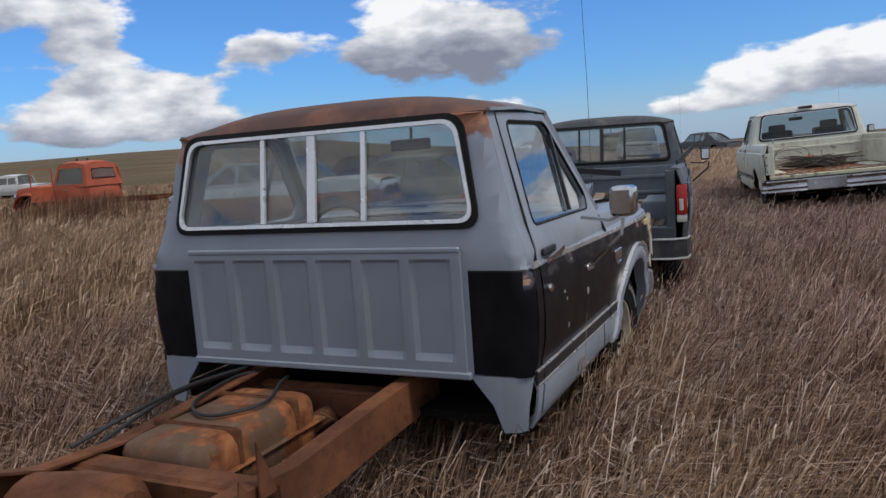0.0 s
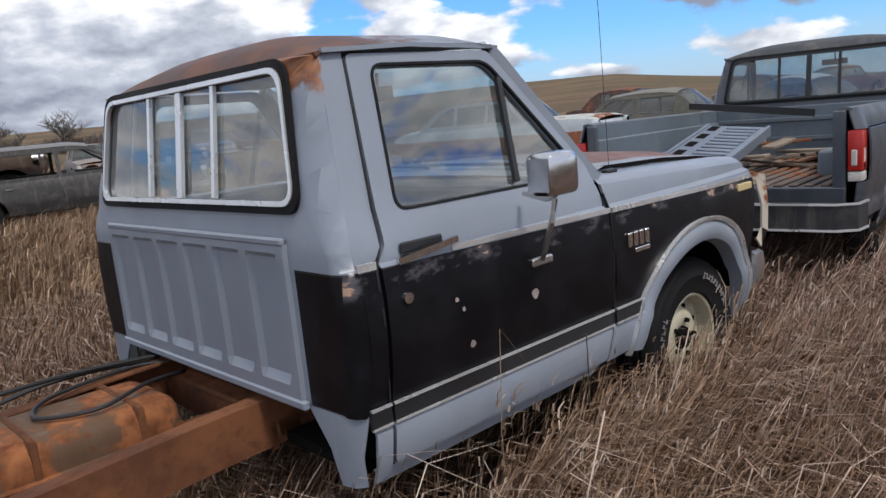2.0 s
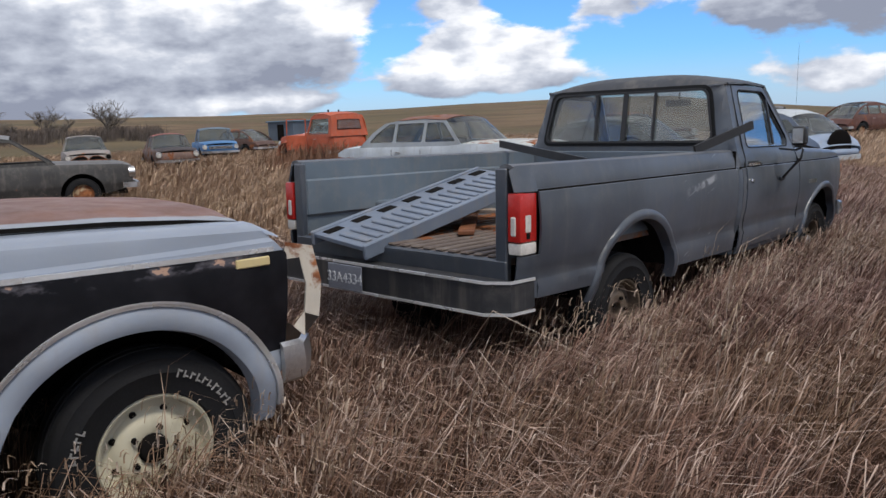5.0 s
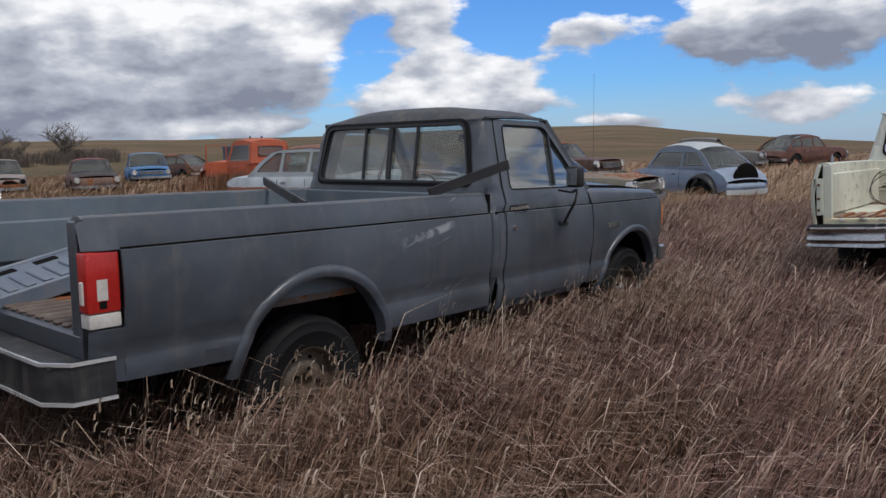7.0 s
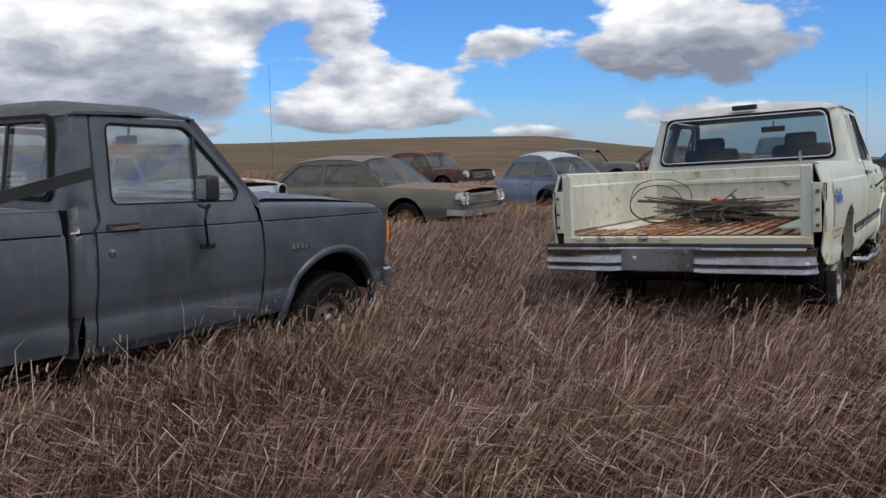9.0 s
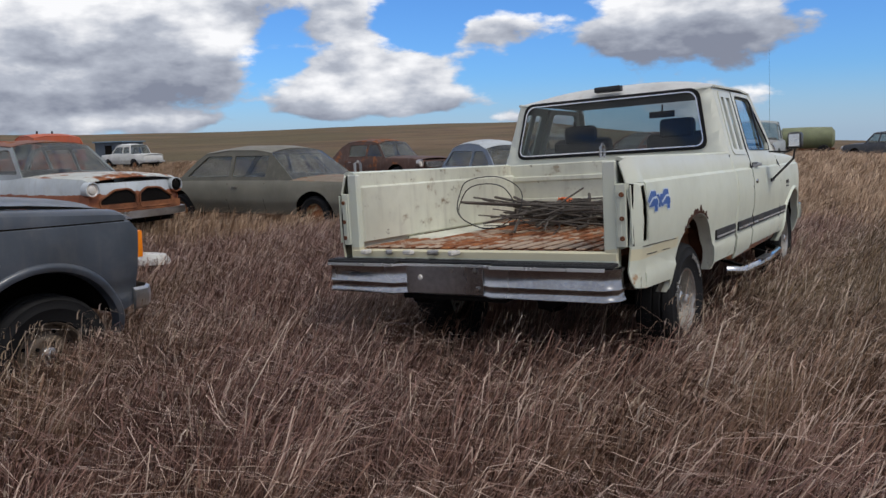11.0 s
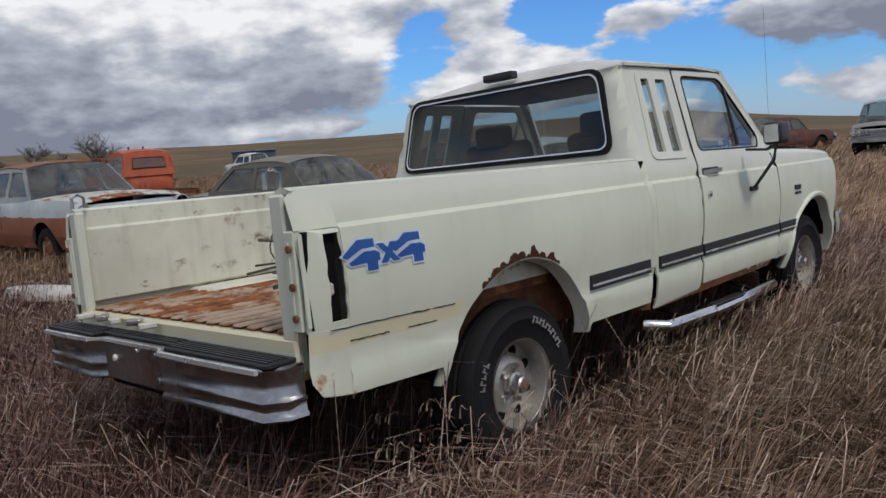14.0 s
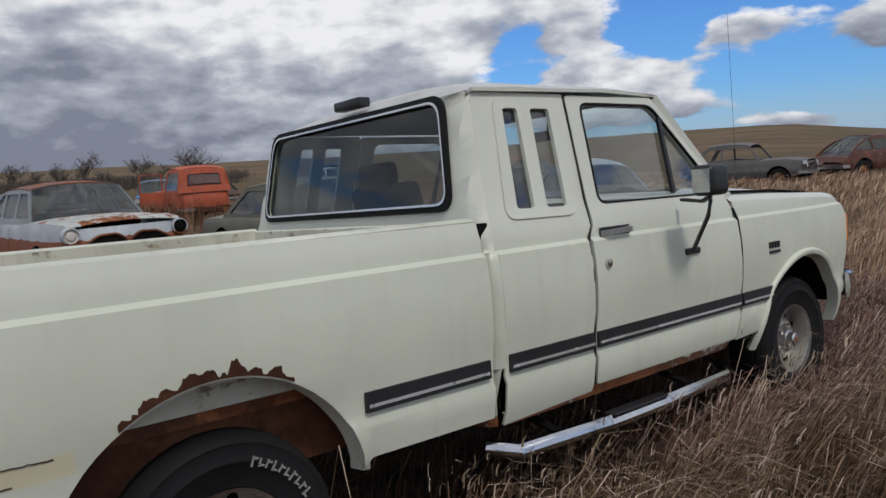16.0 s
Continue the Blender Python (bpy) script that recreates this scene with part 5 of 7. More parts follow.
for xa, za, xb, zb, sd in ((-2.46, 0.824, -2.02, 0.811, 1), (-2.0, 0.810, -1.886, 0.806, 2), (-2.40, 0.775, -2.21, 0.769, 3), (-2.12, 0.766, -1.979, 0.762, 4)):
    run = [(xa + (xb - xa) * k / 14, za + (zb - za) * k / 14 + 0.004 * noise.noise((k * 0.8, sd * 3.0, 0.0))) for k in range(15)]
    wid = [0.0012 + 0.0028 * abs(noise.noise((k * 0.7, sd * 5.0, 2.0))) for k in range(15)]
    part("paint_crack", sheet([(x, z - w_) for (x, z), w_ in zip(run, wid)] + [(x, z + w_) for (x, z), w_ in zip(reversed(run), reversed(wid))], [], [], [], on_side(-1, -0.0025), 0.002), M_CRACK, truck_c, "dark crack along the filler strip")
step = part("step_bar", merge(tube([(-0.42, s * 0.90, 0.42) for s in (-1,)] + [(-0.36, -1.0, 0.41), (0.15, -1.02, 0.40)], 0.032, 10), tube([(0.13, -1.02, 0.40), (0.55, -1.02, 0.40)], 0.034, 10), tube([(0.53, -1.02, 0.40), (1.05, -1.0, 0.40), (1.16, -0.90, 0.42)], 0.032, 10)), M_CHROME, truck_c, "chrome tubular step bar")
part("step_pad", box(0.15, 0.52, -1.05, -0.99, 0.428, 0.437, 0.003), M_BLACK, step)
for x in (-0.1, 0.8):
    part("step_bracket", bar([(x, -1.0, 0.40), (x, -0.6, 0.50)], 0.04, 0.015), M_DARK, step)
part("brake_lamp", merge(box(-0.335, -0.27, -0.11, 0.11, 1.805, 1.85, 0.012, 2)), M_BLACK, truck_c, "black high brake lamp")
part("badge", merge(*[box(1.55 + 0.028 * k, 1.55 + 0.028 * k + 0.02, -1.0, -0.985, 0.968, 1.0) for k in range(4)], box(1.55, 1.66, -0.998, -0.985, 0.94, 0.955)), M_BLACK, truck_c, "dark metal badge")
M_BLUE = plain("blue decal", (0.010, 0.072, 0.29), 0.45, 0, 0.12)
M_DECALEDGE = plain("pale decal edge", (0.50, 0.58, 0.70), 0.5)
FLAG = [(0.0, 0.0578), (0.0692, 0.1046), (0.1384, 0.1019), (0.1384, 0.0749), (0.083, 0.074), (0.0208, 0.0472)]
FOOT_OF_FOUR = [(0.0242, 0.0332), (0.0917, 0.0637), (0.1384, 0.0629), (0.1574, 0.0525), (0.1574, 0.0285), (0.1453, 0.0273), (0.1453, -0.0012), (0.1003, -0.0005), (0.1003, 0.0265), (0.0346, 0.0241)]
CROSS_A = [(0.1453, 0.0828), (0.1765, 0.0827), (0.2474, 0.0168), (0.2162, 0.0169)]
CROSS_B = [(0.2076, 0.0826), (0.2422, 0.0821), (0.1903, 0.0162), (0.1592, 0.0163)]


def swell(pts, d):
    """A polygon grown outward by d."""
    area = sum(p[0] * q[1] - q[0] * p[1] for p, q in zip(pts, pts[1:] + pts[:1]))
    sg = 1 if area > 0 else -1
    out = []
    for i, p in enumerate(pts):
        a, c = Vector(p) - Vector(pts[i - 1]), Vector(pts[(i + 1) % len(pts)]) - Vector(p)
        na, nc = Vector((a.y, -a.x)).normalized() * sg, Vector((c.y, -c.x)).normalized() * sg
        m = na + nc
        out.append(tuple(Vector(p) + m * (d / max(0.45, m.dot(na)))))
    return out


decal = part("decal", merge(*[sheet([(-2.394 + u + dx, 0.990 + v) for u, v in pg], [], [], [1.0, 1.06], on_side(-1, -0.0058), 0.0012) for pg, dx in ((FLAG, 0), (FOOT_OF_FOUR, 0), (CROSS_A, 0), (FLAG, 0.209), (FOOT_OF_FOUR, 0.209))]), M_BLUE, truck_c, "blue four-wheel-drive decal")
part("decal", sheet([(-2.394 + u, 0.990 + v) for u, v in CROSS_B], [], [], [1.0, 1.06], on_side(-1, -0.0062), 0.0012), M_BLUE, decal)
for k, (pg, dx) in enumerate(((FLAG, 0), (FOOT_OF_FOUR, 0), (CROSS_A, 0), (CROSS_B, 0), (FLAG, 0.209), (FOOT_OF_FOUR, 0.209))):
    part("decal_edge", sheet([(-2.394 + u + dx, 0.990 + v) for u, v in swell(pg, 0.006)], [], [], [1.0, 1.06], on_side(-1, -0.0040 - 0.0002 * k), 0.0008), M_DECALEDGE, decal, "pale outline of the decal")
part("aerial", tube([(1.50, -0.86, 1.26), (1.48, -0.87, 2.2)], 0.0010, 5), M_BLACK, truck_c)


def step_bumper(t):
    """Chrome step bumper with dark treads, a recessed middle and pressed ribs."""
    z0, z1 = 0.575, 0.755
    pts = [(-2.60, -0.935), (-2.66, -0.932), (-2.71, -0.89), (-2.725, -0.25), (-2.675, -0.18), (-2.675, 0.33), (-2.725, 0.40), (-2.71, 0.89), (-2.66, 0.932), (-2.60, 0.935)]
    prof = [(0.0, -0.105), (0.014, -0.103), (0.022, -0.096), (0.020, -0.085), (0.012, -0.078), (0.012, -0.050), (0.022, -0.042), (0.022, -0.034), (0.012, -0.026), (0.014, 0.045), (0.020, 0.055), (0.020, 0.066), (0.010, 0.073), (0.0, 0.073)]
    b = part("rear_bumper", sweep([(x, y, 0.68) for x, y in reversed(pts)], prof), plain("dulled bumper chrome", (0.36, 0.36, 0.37), 0.26, 1.0, 0.3, 8, 0.1), t, "chrome step bumper with black treads", smooth=50)
    for ya, yb, xa in ((-0.925, -0.25, -2.72), (0.40, 0.925, -2.72), (-0.25, 0.40, -2.672)):
        part("tread_pad", merge(box(xa, -2.605, ya, yb, 0.752, 0.768, 0.004), *[box(xa + 0.01 + 0.018 * k, xa + 0.018 + 0.018 * k, ya + 0.01, yb - 0.01, 0.768, 0.773) for k in range(int((-2.615 - xa) / 0.018))]), M_BLACK, b)
    # added bright bars imitate the shine on the chrome's upper edge
    for ya, yb in ((-0.90, -0.25), (0.40, 0.90)):
        part("bright_edge", bar([(-2.742, ya, 0.747), (-2.748, (ya + yb) / 2, 0.747), (-2.742, yb, 0.747)], 0.014, 0.016), M_ALU, b)
    plate = part("middle_plate", box(-2.702, -2.694, -0.185, 0.335, 0.585, 0.745, 0.003), plain("dull dented plate", (0.40, 0.40, 0.41), 0.30, 1.0, 0.35, 6, 0.3), b, "flat dull metal plate with bolts")
    # the same added shine along the edge of the recess
    part("bright_edge", bar([(-2.744, 0.41, 0.748), (-2.706, 0.335, 0.748), (-2.706, -0.185, 0.748), (-2.744, -0.26, 0.748)], 0.012, 0.012), M_ALU, b)
    for y, z, mt in ((0.235, 0.675, M_CLEARLENS), (0.02, 0.722, M_DULLCHROME), (-0.135, 0.722, M_DULLCHROME), (-0.15, 0.62, M_DULLCHROME)):
        part("bolt", moved(lathe([(0.001, -0.010), (0.013, -0.009), (0.016, 0.0)], 10), Matrix.Translation((-2.702, y, z)) @ pose(0, 0, 0, 0, 0, -90)), mt, plate)
    # added dark slab that stands in for the shadow beneath the bumper
    part("under_bumper_shade", box(-2.66, -2.58, -0.30, 0.40, 0.54, 0.59, 0.01), M_DARK, b)


step_bumper(truck_c)
for ob in list(truck_c.children):
    if ob.name.split(".")[0] in ("lamp_hole", "latch_striker", "rear_bumper"):
        ob.location.x = 0.08
        if ob.name.startswith("rear_bumper"):
            ob.location.y, ob.location.z = 0.045, -0.022


# ---- wrecked cars and trucks of the field: x from the tail forward, y to the driver's side ----
def old_car(name, label, category, m, L, W, top, line, roof_ids, wheels, mats, r=0.33, bottom=0.30, pillars=(), front="grille", roof_w=0.70, belt_w=0.90, group="", bumper=True, lamps=4, glass=G_OLD, tyres=True, square=6.0, back_glass=True):
    """A car body from its shoulder line (top) and its greenhouse line; roof_ids: first and last point of the roof on that line."""
    t = thing(name, label, category, m, group)
    P = lambda nm, bm, mt, lb="", sm=35: part(nm, bm, mt, t, lb, sm)
    tx, tz = [p[0] for p in top], [p[1] for p in top]
    ztop = lambda x: float(np.interp(x, tx, tz))
    zb = max(tz)

    def hw(x, z):
        e = abs(2 * x / L - 1)
        return W / 2 * (1 - 0.16 * e ** square) * float(np.interp(z, [bottom, bottom + 0.2, 0.62 * zb, zb * 0.9, zb], [0.92, 0.99, 1.0, 0.97, 0.93]))
    low = [(0.05, bottom + 0.12)]
    for wx in sorted(wheels):
        low += [(wx - r - 0.08, bottom)] + arc(wx, r * 0.95, r + 0.075, 172, 8, 14)[0:] + [(wx + r + 0.08, bottom)]
    low += [(L - 0.05, bottom + 0.12)]
    outline = low + [(x, z - 0.01) for x, z in reversed(top)]
    zc = [bottom + 0.2, 0.5 * zb, 0.62 * zb, 0.8 * zb, 0.9 * zb]
    xc = [L * k for k in (0.04, 0.1, 0.18, 0.82, 0.9, 0.96)]
    gx0, gx1 = line[0][0], line[-1][0]
    i0, i1 = roof_ids
    zr = max(p[1] for p in line)

    def gy(x, z):
        b = ztop(min(max(x, gx0), gx1))
        u = max(0.0, min(1.0, (z - b) / max(0.05, zr - b)))
        return W / 2 * (belt_w + (roof_w - belt_w) * u)
    glines = [p for p in line]
    base = [(x, ztop(x) - 0.02) for x in np.linspace(gx1, gx0, 8)]
    # side windows between the pillars
    rear_x = lambda z: float(np.interp(z, [p[1] for p in line[:i0 + 1]], [p[0] for p in line[:i0 + 1]]))
    fl = list(reversed(line[i1:]))
    front_x = lambda z: float(np.interp(z, [p[1] for p in fl], [p[0] for p in fl]))
    z0, z1 = max(ztop(gx0), ztop(gx1), ztop((gx0 + gx1) / 2)) + 0.05, min(line[i0][1], line[i1][1]) - 0.05
    xs = [None, *pillars, None]
    wins = []
    for a, c in zip(xs, xs[1:]):
        la = [(rear_x(z) + 0.16 if a is None else a + 0.035, z) for z in (z0, (z0 + z1) / 2, z1)]
        lc = [(front_x(z) - 0.09 if c is None else c - 0.035, z) for z in (z1, (z0 + z1) / 2, z0)]
        if lc[0][0] - la[2][0] > 0.08:
            wins.append(rounded(la + lc, 0.04, 3))
    for s in (-1, 1):
        P("body_side", sheet(outline, [], xc, zc, lambda x, z: Vector((x, s * hw(x, z), z)), 0.012), mats["body"], "", 40)
        cab_side = P("window_frame_panel", sheet(glines + base, wins, [], [z0, (z0 + z1) / 2, z1], lambda x, z: Vector((x, s * gy(x, z), z)), 0.03), mats["frame"], "", 40)
        if glass:
            for wn in wins:
                part("side_glass", sheet(wn, [], [], [(z0 + z1) / 2], lambda x, z: Vector((x, s * (gy(x, z) - 0.02), z)), 0), glass, cab_side).visible_shadow = False
        for a in pillars:
            part("door_gap", bar([(a, s * (hw(a, z) + 0.002), z) for z in (bottom + 0.05, 0.6 * zb, ztop(a) - 0.06)], 0.006, 0.010), M_DARK, cab_side)
        part("door_handle", bar([(pillars[0] + 0.12 if pillars else gx1 - 0.6, s * (hw(1, zb * 0.85) + 0.02), zb * 0.85), (pillars[0] + 0.26 if pillars else gx1 - 0.45, s * (hw(1, zb * 0.85) + 0.02), zb * 0.85)], 0.02, 0.02), M_DULLCHROME, cab_side)
    rl = line[i0:i1 + 1]
    seg = [0.0]
    for p, q in zip(rl, rl[1:]):
        seg.append(seg[-1] + math.hypot(q[0] - p[0], q[1] - p[1]))

    def roof(u, v):
        d = u * seg[-1]
        x, z = float(np.interp(d, seg, [p[0] for p in rl])), float(np.interp(d, seg, [p[1] for p in rl]))
        y = 2 * v - 1
        return Vector((x, y * (gy(x, z) + 0.012), z + 0.075 * (1 - abs(y) ** 2.6)))
    P("roof", grid(14, 14, roof, 0.012), mats["roof"], "", 60)

    def span(p, q, bulge):
        return lambda u, v: Vector((p[0] + (q[0] - p[0]) * u + bulge * (1 - (2 * v - 1) ** 2), (2 * v - 1) * (gy(p[0] + (q[0] - p[0]) * u, p[1] + (q[1] - p[1]) * u)), p[1] + (q[1] - p[1]) * u + 0.06 * (1 - u) * (1 - (2 * v - 1) ** 2)))
    if glass:
        P("windscreen", grid(4, 10, span(line[i1], (gx1, ztop(gx1)), 0.10)), glass, "", 80).visible_shadow = False
        if back_glass:
            P("rear_glass", grid(4, 10, span(line[i0], (gx0, ztop(gx0)), -0.08)), glass, "", 80).visible_shadow = False
    if not back_glass:
        P("back_panel", grid(6, 8, span(line[i0], (gx0, ztop(gx0)), -0.03), 0.012), mats["body"], "", 60)
        bw = P("rear_window", grid(2, 8, lambda u, v: span(line[i0], (gx0, ztop(gx0)), -0.03)(0.25 + 0.42 * u, 0.17 + 0.66 * v) + Vector((-0.022, 0, 0))), glass, "dusty rear window")
        part("window_seal", bar([span(line[i0], (gx0, ztop(gx0)), -0.03)(a, c) + Vector((-0.02, 0, 0)) for a, c in ((0.25, 0.17), (0.25, 0.5), (0.25, 0.83), (0.67, 0.83), (0.67, 0.5), (0.67, 0.17))], 0.02, 0.03, True), M_RUBBER, bw)

    def lid(xa, xb, crown):
        def f(u, v):
            x = xa + (xb - xa) * u
            y = 2 * v - 1
            return Vector((x, y * (hw(x, ztop(x)) - 0.005), ztop(x) - 0.008 + crown * (1 - abs(y) ** 2.4)))
        return f
    P("hood", grid(12, 14, lid(gx1 - 0.04, L - 0.03, 0.055), 0.012), mats["hood"], "", 50)
    if gx0 > 0.25:
        P("boot_lid", grid(10, 14, lid(0.02, gx0 + 0.04, 0.05), 0.012), mats["deck"], "", 50)
    # ends
    for xe, sg, nm in ((L, 1, "front_panel"), (0.0, -1, "tail_panel")):
        zt = ztop(xe) - 0.02
        P(nm, grid(6, 10, lambda u, v: Vector((xe - sg * 0.04 + sg * 0.05 * math.sin(math.pi * u) - sg * 0.06 * abs(2 * v - 1) ** 3, (2 * v - 1) * hw(xe, 0.6 * zb), bottom + 0.10 + (zt - bottom - 0.10) * u)), 0.012), mats["body"], "", 50)
    zt = ztop(L)
    if front == "grille":
        g = P("grille", merge(*[box(L - 0.01, L + 0.035, -W * 0.30, W * 0.30, z, z + 0.012) for z in np.linspace(bottom + 0.30, zt - 0.08, 7)]), M_DULLCHROME, "bright bar grille")
        # dark box that fills in the shade behind the bars
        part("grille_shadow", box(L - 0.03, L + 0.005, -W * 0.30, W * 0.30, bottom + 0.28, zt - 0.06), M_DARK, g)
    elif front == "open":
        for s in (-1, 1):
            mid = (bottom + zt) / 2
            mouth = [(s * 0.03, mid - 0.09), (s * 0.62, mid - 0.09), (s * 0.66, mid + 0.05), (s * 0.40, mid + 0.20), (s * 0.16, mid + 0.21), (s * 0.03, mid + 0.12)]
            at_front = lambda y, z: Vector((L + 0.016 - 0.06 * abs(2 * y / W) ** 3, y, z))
            # dark sheet on the front panel, painted shade instead of a cut opening
            P("grille_hole_shade", sheet(rounded(mouth, 0.05, 3), [], [s * 0.3, s * 0.5], [mid], at_front, 0.01), M_DARK, "dark sheet for the shade in the empty grille opening")
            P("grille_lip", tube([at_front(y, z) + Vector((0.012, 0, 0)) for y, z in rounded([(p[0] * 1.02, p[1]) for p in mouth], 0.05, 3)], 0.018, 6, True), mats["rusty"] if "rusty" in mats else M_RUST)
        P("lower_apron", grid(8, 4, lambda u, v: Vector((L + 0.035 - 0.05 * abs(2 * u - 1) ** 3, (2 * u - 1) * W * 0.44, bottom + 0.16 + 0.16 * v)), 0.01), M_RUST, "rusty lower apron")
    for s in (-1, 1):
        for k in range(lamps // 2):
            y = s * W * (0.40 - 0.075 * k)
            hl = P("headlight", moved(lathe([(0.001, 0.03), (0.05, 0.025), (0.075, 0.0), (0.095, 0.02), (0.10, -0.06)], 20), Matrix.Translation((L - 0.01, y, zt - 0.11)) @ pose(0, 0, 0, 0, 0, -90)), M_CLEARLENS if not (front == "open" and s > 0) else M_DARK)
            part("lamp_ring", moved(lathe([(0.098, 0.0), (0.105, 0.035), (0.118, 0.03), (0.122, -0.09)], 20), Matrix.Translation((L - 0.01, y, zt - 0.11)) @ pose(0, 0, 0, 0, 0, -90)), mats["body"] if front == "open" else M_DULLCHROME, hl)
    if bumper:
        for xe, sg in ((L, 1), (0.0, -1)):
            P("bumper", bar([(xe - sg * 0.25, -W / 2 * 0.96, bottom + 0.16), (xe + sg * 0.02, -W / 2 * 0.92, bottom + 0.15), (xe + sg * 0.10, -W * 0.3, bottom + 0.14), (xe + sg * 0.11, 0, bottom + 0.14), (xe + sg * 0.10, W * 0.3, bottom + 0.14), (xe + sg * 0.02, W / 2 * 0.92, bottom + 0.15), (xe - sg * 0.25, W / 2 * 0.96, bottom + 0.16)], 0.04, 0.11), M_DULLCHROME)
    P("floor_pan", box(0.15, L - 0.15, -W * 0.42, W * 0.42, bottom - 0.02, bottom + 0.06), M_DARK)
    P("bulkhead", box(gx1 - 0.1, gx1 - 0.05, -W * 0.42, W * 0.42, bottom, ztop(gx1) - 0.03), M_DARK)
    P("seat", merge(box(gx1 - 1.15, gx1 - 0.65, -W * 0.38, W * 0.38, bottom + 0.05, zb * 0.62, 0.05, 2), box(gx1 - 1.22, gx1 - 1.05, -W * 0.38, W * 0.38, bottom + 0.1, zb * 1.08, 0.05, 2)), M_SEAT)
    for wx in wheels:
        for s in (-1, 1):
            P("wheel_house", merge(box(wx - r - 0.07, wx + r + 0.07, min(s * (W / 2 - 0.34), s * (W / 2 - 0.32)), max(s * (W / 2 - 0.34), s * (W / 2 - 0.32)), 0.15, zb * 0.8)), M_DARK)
            if tyres:
                hub = bpy.data.objects.new("wheel", None)
                scene.collection.objects.link(hub)
                hub.parent = t
                hub.matrix_basis = Matrix.Translation((wx, s * (W / 2 - 0.14), r * 0.92)) @ (pose(0, 0, 0, 0, 0, 180) if s > 0 else Matrix())
                part("tyre", lathe([(r * 0.58, -0.06), (r * 0.62, -0.09), (r * 0.85, -0.10), (r * 0.97, -0.075), (r, 0), (r * 0.97, 0.075), (r * 0.85, 0.10)], 24), M_RUBBER, hub, smooth=40)
                part("rim", lathe([(r * 0.60, -0.07), (r * 0.55, -0.06), (r * 0.50, -0.02), (r * 0.30, -0.05), (r * 0.12, -0.06), (0.001, -0.055)], 20), M_RUSTRIM, hub)
    return t


def at(x, y, heading, z=0.0, L=5.0):
    """Pose of a car whose middle stands at (x, y)."""
    return Matrix.Translation((x, y, z)) @ Matrix.Rotation(radians(heading), 4, "Z") @ Matrix.Translation((-L / 2, 0, 0))


def two_tone_old(lo, hi, col):
    def f(n, base, x, y, z, big, mid):
        zz = n.m("ADD", z, n.m("MULTIPLY", n.m("SUBTRACT", mid, 0.5), 0.12))
        c = n.mix(n.m("MULTIPLY", n.m("LESS_THAN", zz, hi), n.m("GREATER_THAN", zz, lo)), base, n.mix(n.step(mid, 0.35, 0.65), tuple(v * 0.7 for v in col), col))
        return c
    return f


def mats_for(tag, body, rust, roof=None, hood=None, extra=None, roof_rust=None, hood_rust=None):
    b = paint(tag + " body paint", body, rust, 0.55, 0.25, extra)
    rf = paint(tag + " roof paint", roof or body, rust if roof_rust is None else roof_rust, 0.6, 0.3)
    hd = paint(tag + " hood paint", hood or body, rust if hood_rust is None else hood_rust, 0.6, 0.3)
    return {"body": b, "frame": b if not roof else paint(tag + " pillar paint", tuple(0.6 * v for v in body), rust, 0.55), "roof": rf, "hood": hd, "deck": b}


FIFTIES = [(0, 0.82), (0.3, 0.90), (1.0, 0.93), (3.2, 0.96), (4.4, 0.93), (4.95, 0.86), (5.1, 0.80)]
FIFTIES_TOP = [(0.75, 0.92), (1.15, 1.25), (1.5, 1.45), (1.8, 1.50), (2.5, 1.52), (3.0, 1.49), (3.45, 0.95)]
TALL_FIFTIES = [(0, 0.90), (0.3, 1.0), (1.0, 1.02), (3.2, 1.03), (3.6, 1.06), (4.4, 1.06), (4.95, 1.03), (5.1, 0.98)]
TALL_FIFTIES_TOP = [(0.75, 1.0), (1.1, 1.32), (1.4, 1.50), (1.8, 1.56), (2.5, 1.58), (3.05, 1.54), (3.55, 1.04)]
old_car("sedan_car", "rusty white and orange fifties sedan with bare front", "car", at(-8.97, 11.77, 12, 0.08, 5.1), 5.1, 1.92, TALL_FIFTIES, TALL_FIFTIES_TOP, (3, 5), (0.95, 4.05),
        mats_for("two-tone sedan", (0.46, 0.50, 0.53), 0.10, (0.20, 0.085, 0.055), (0.48, 0.50, 0.47), two_tone_old(-1, 0.80, (0.30, 0.105, 0.052)), 0.45, 0.46), 0.34, 0.32, (1.75, 2.55), "open", lamps=2)
SIXTIES = [(0, 0.78), (0.2, 0.86), (1.4, 0.90), (3.6, 0.91), (5.0, 0.88), (5.45, 0.84), (5.5, 0.80)]
SIXTIES_TOP = [(1.0, 0.90), (1.45, 1.28), (1.62, 1.38), (2.2, 1.44), (2.9, 1.43), (3.25, 1.38), (3.85, 0.92)]
old_car("sedan_car", "faded grey-green sixties sedan with rusty hood", "car", at(-7.12, 15.45, 12, 0.03, 5.5), 5.5, 1.98, SIXTIES, SIXTIES_TOP, (2, 5), (1.05, 4.35),
        mats_for("grey-green sedan", (0.165, 0.158, 0.125), 0.10, (0.165, 0.155, 0.125), (0.20, 0.15, 0.10), None, 0.25, 0.42), 0.33, 0.30, (2.35, 3.25), "grille")
FORTIES = [(0, 0.62), (0.25, 0.85), (0.9, 0.98), (3.0, 1.02), (4.3, 0.98), (4.8, 0.86), (4.9, 0.78)]
FORTIES_TOP = [(0.35, 0.95), (0.75, 1.25), (1.15, 1.45), (1.6, 1.55), (2.4, 1.57), (2.85, 1.50), (3.25, 1.02)]
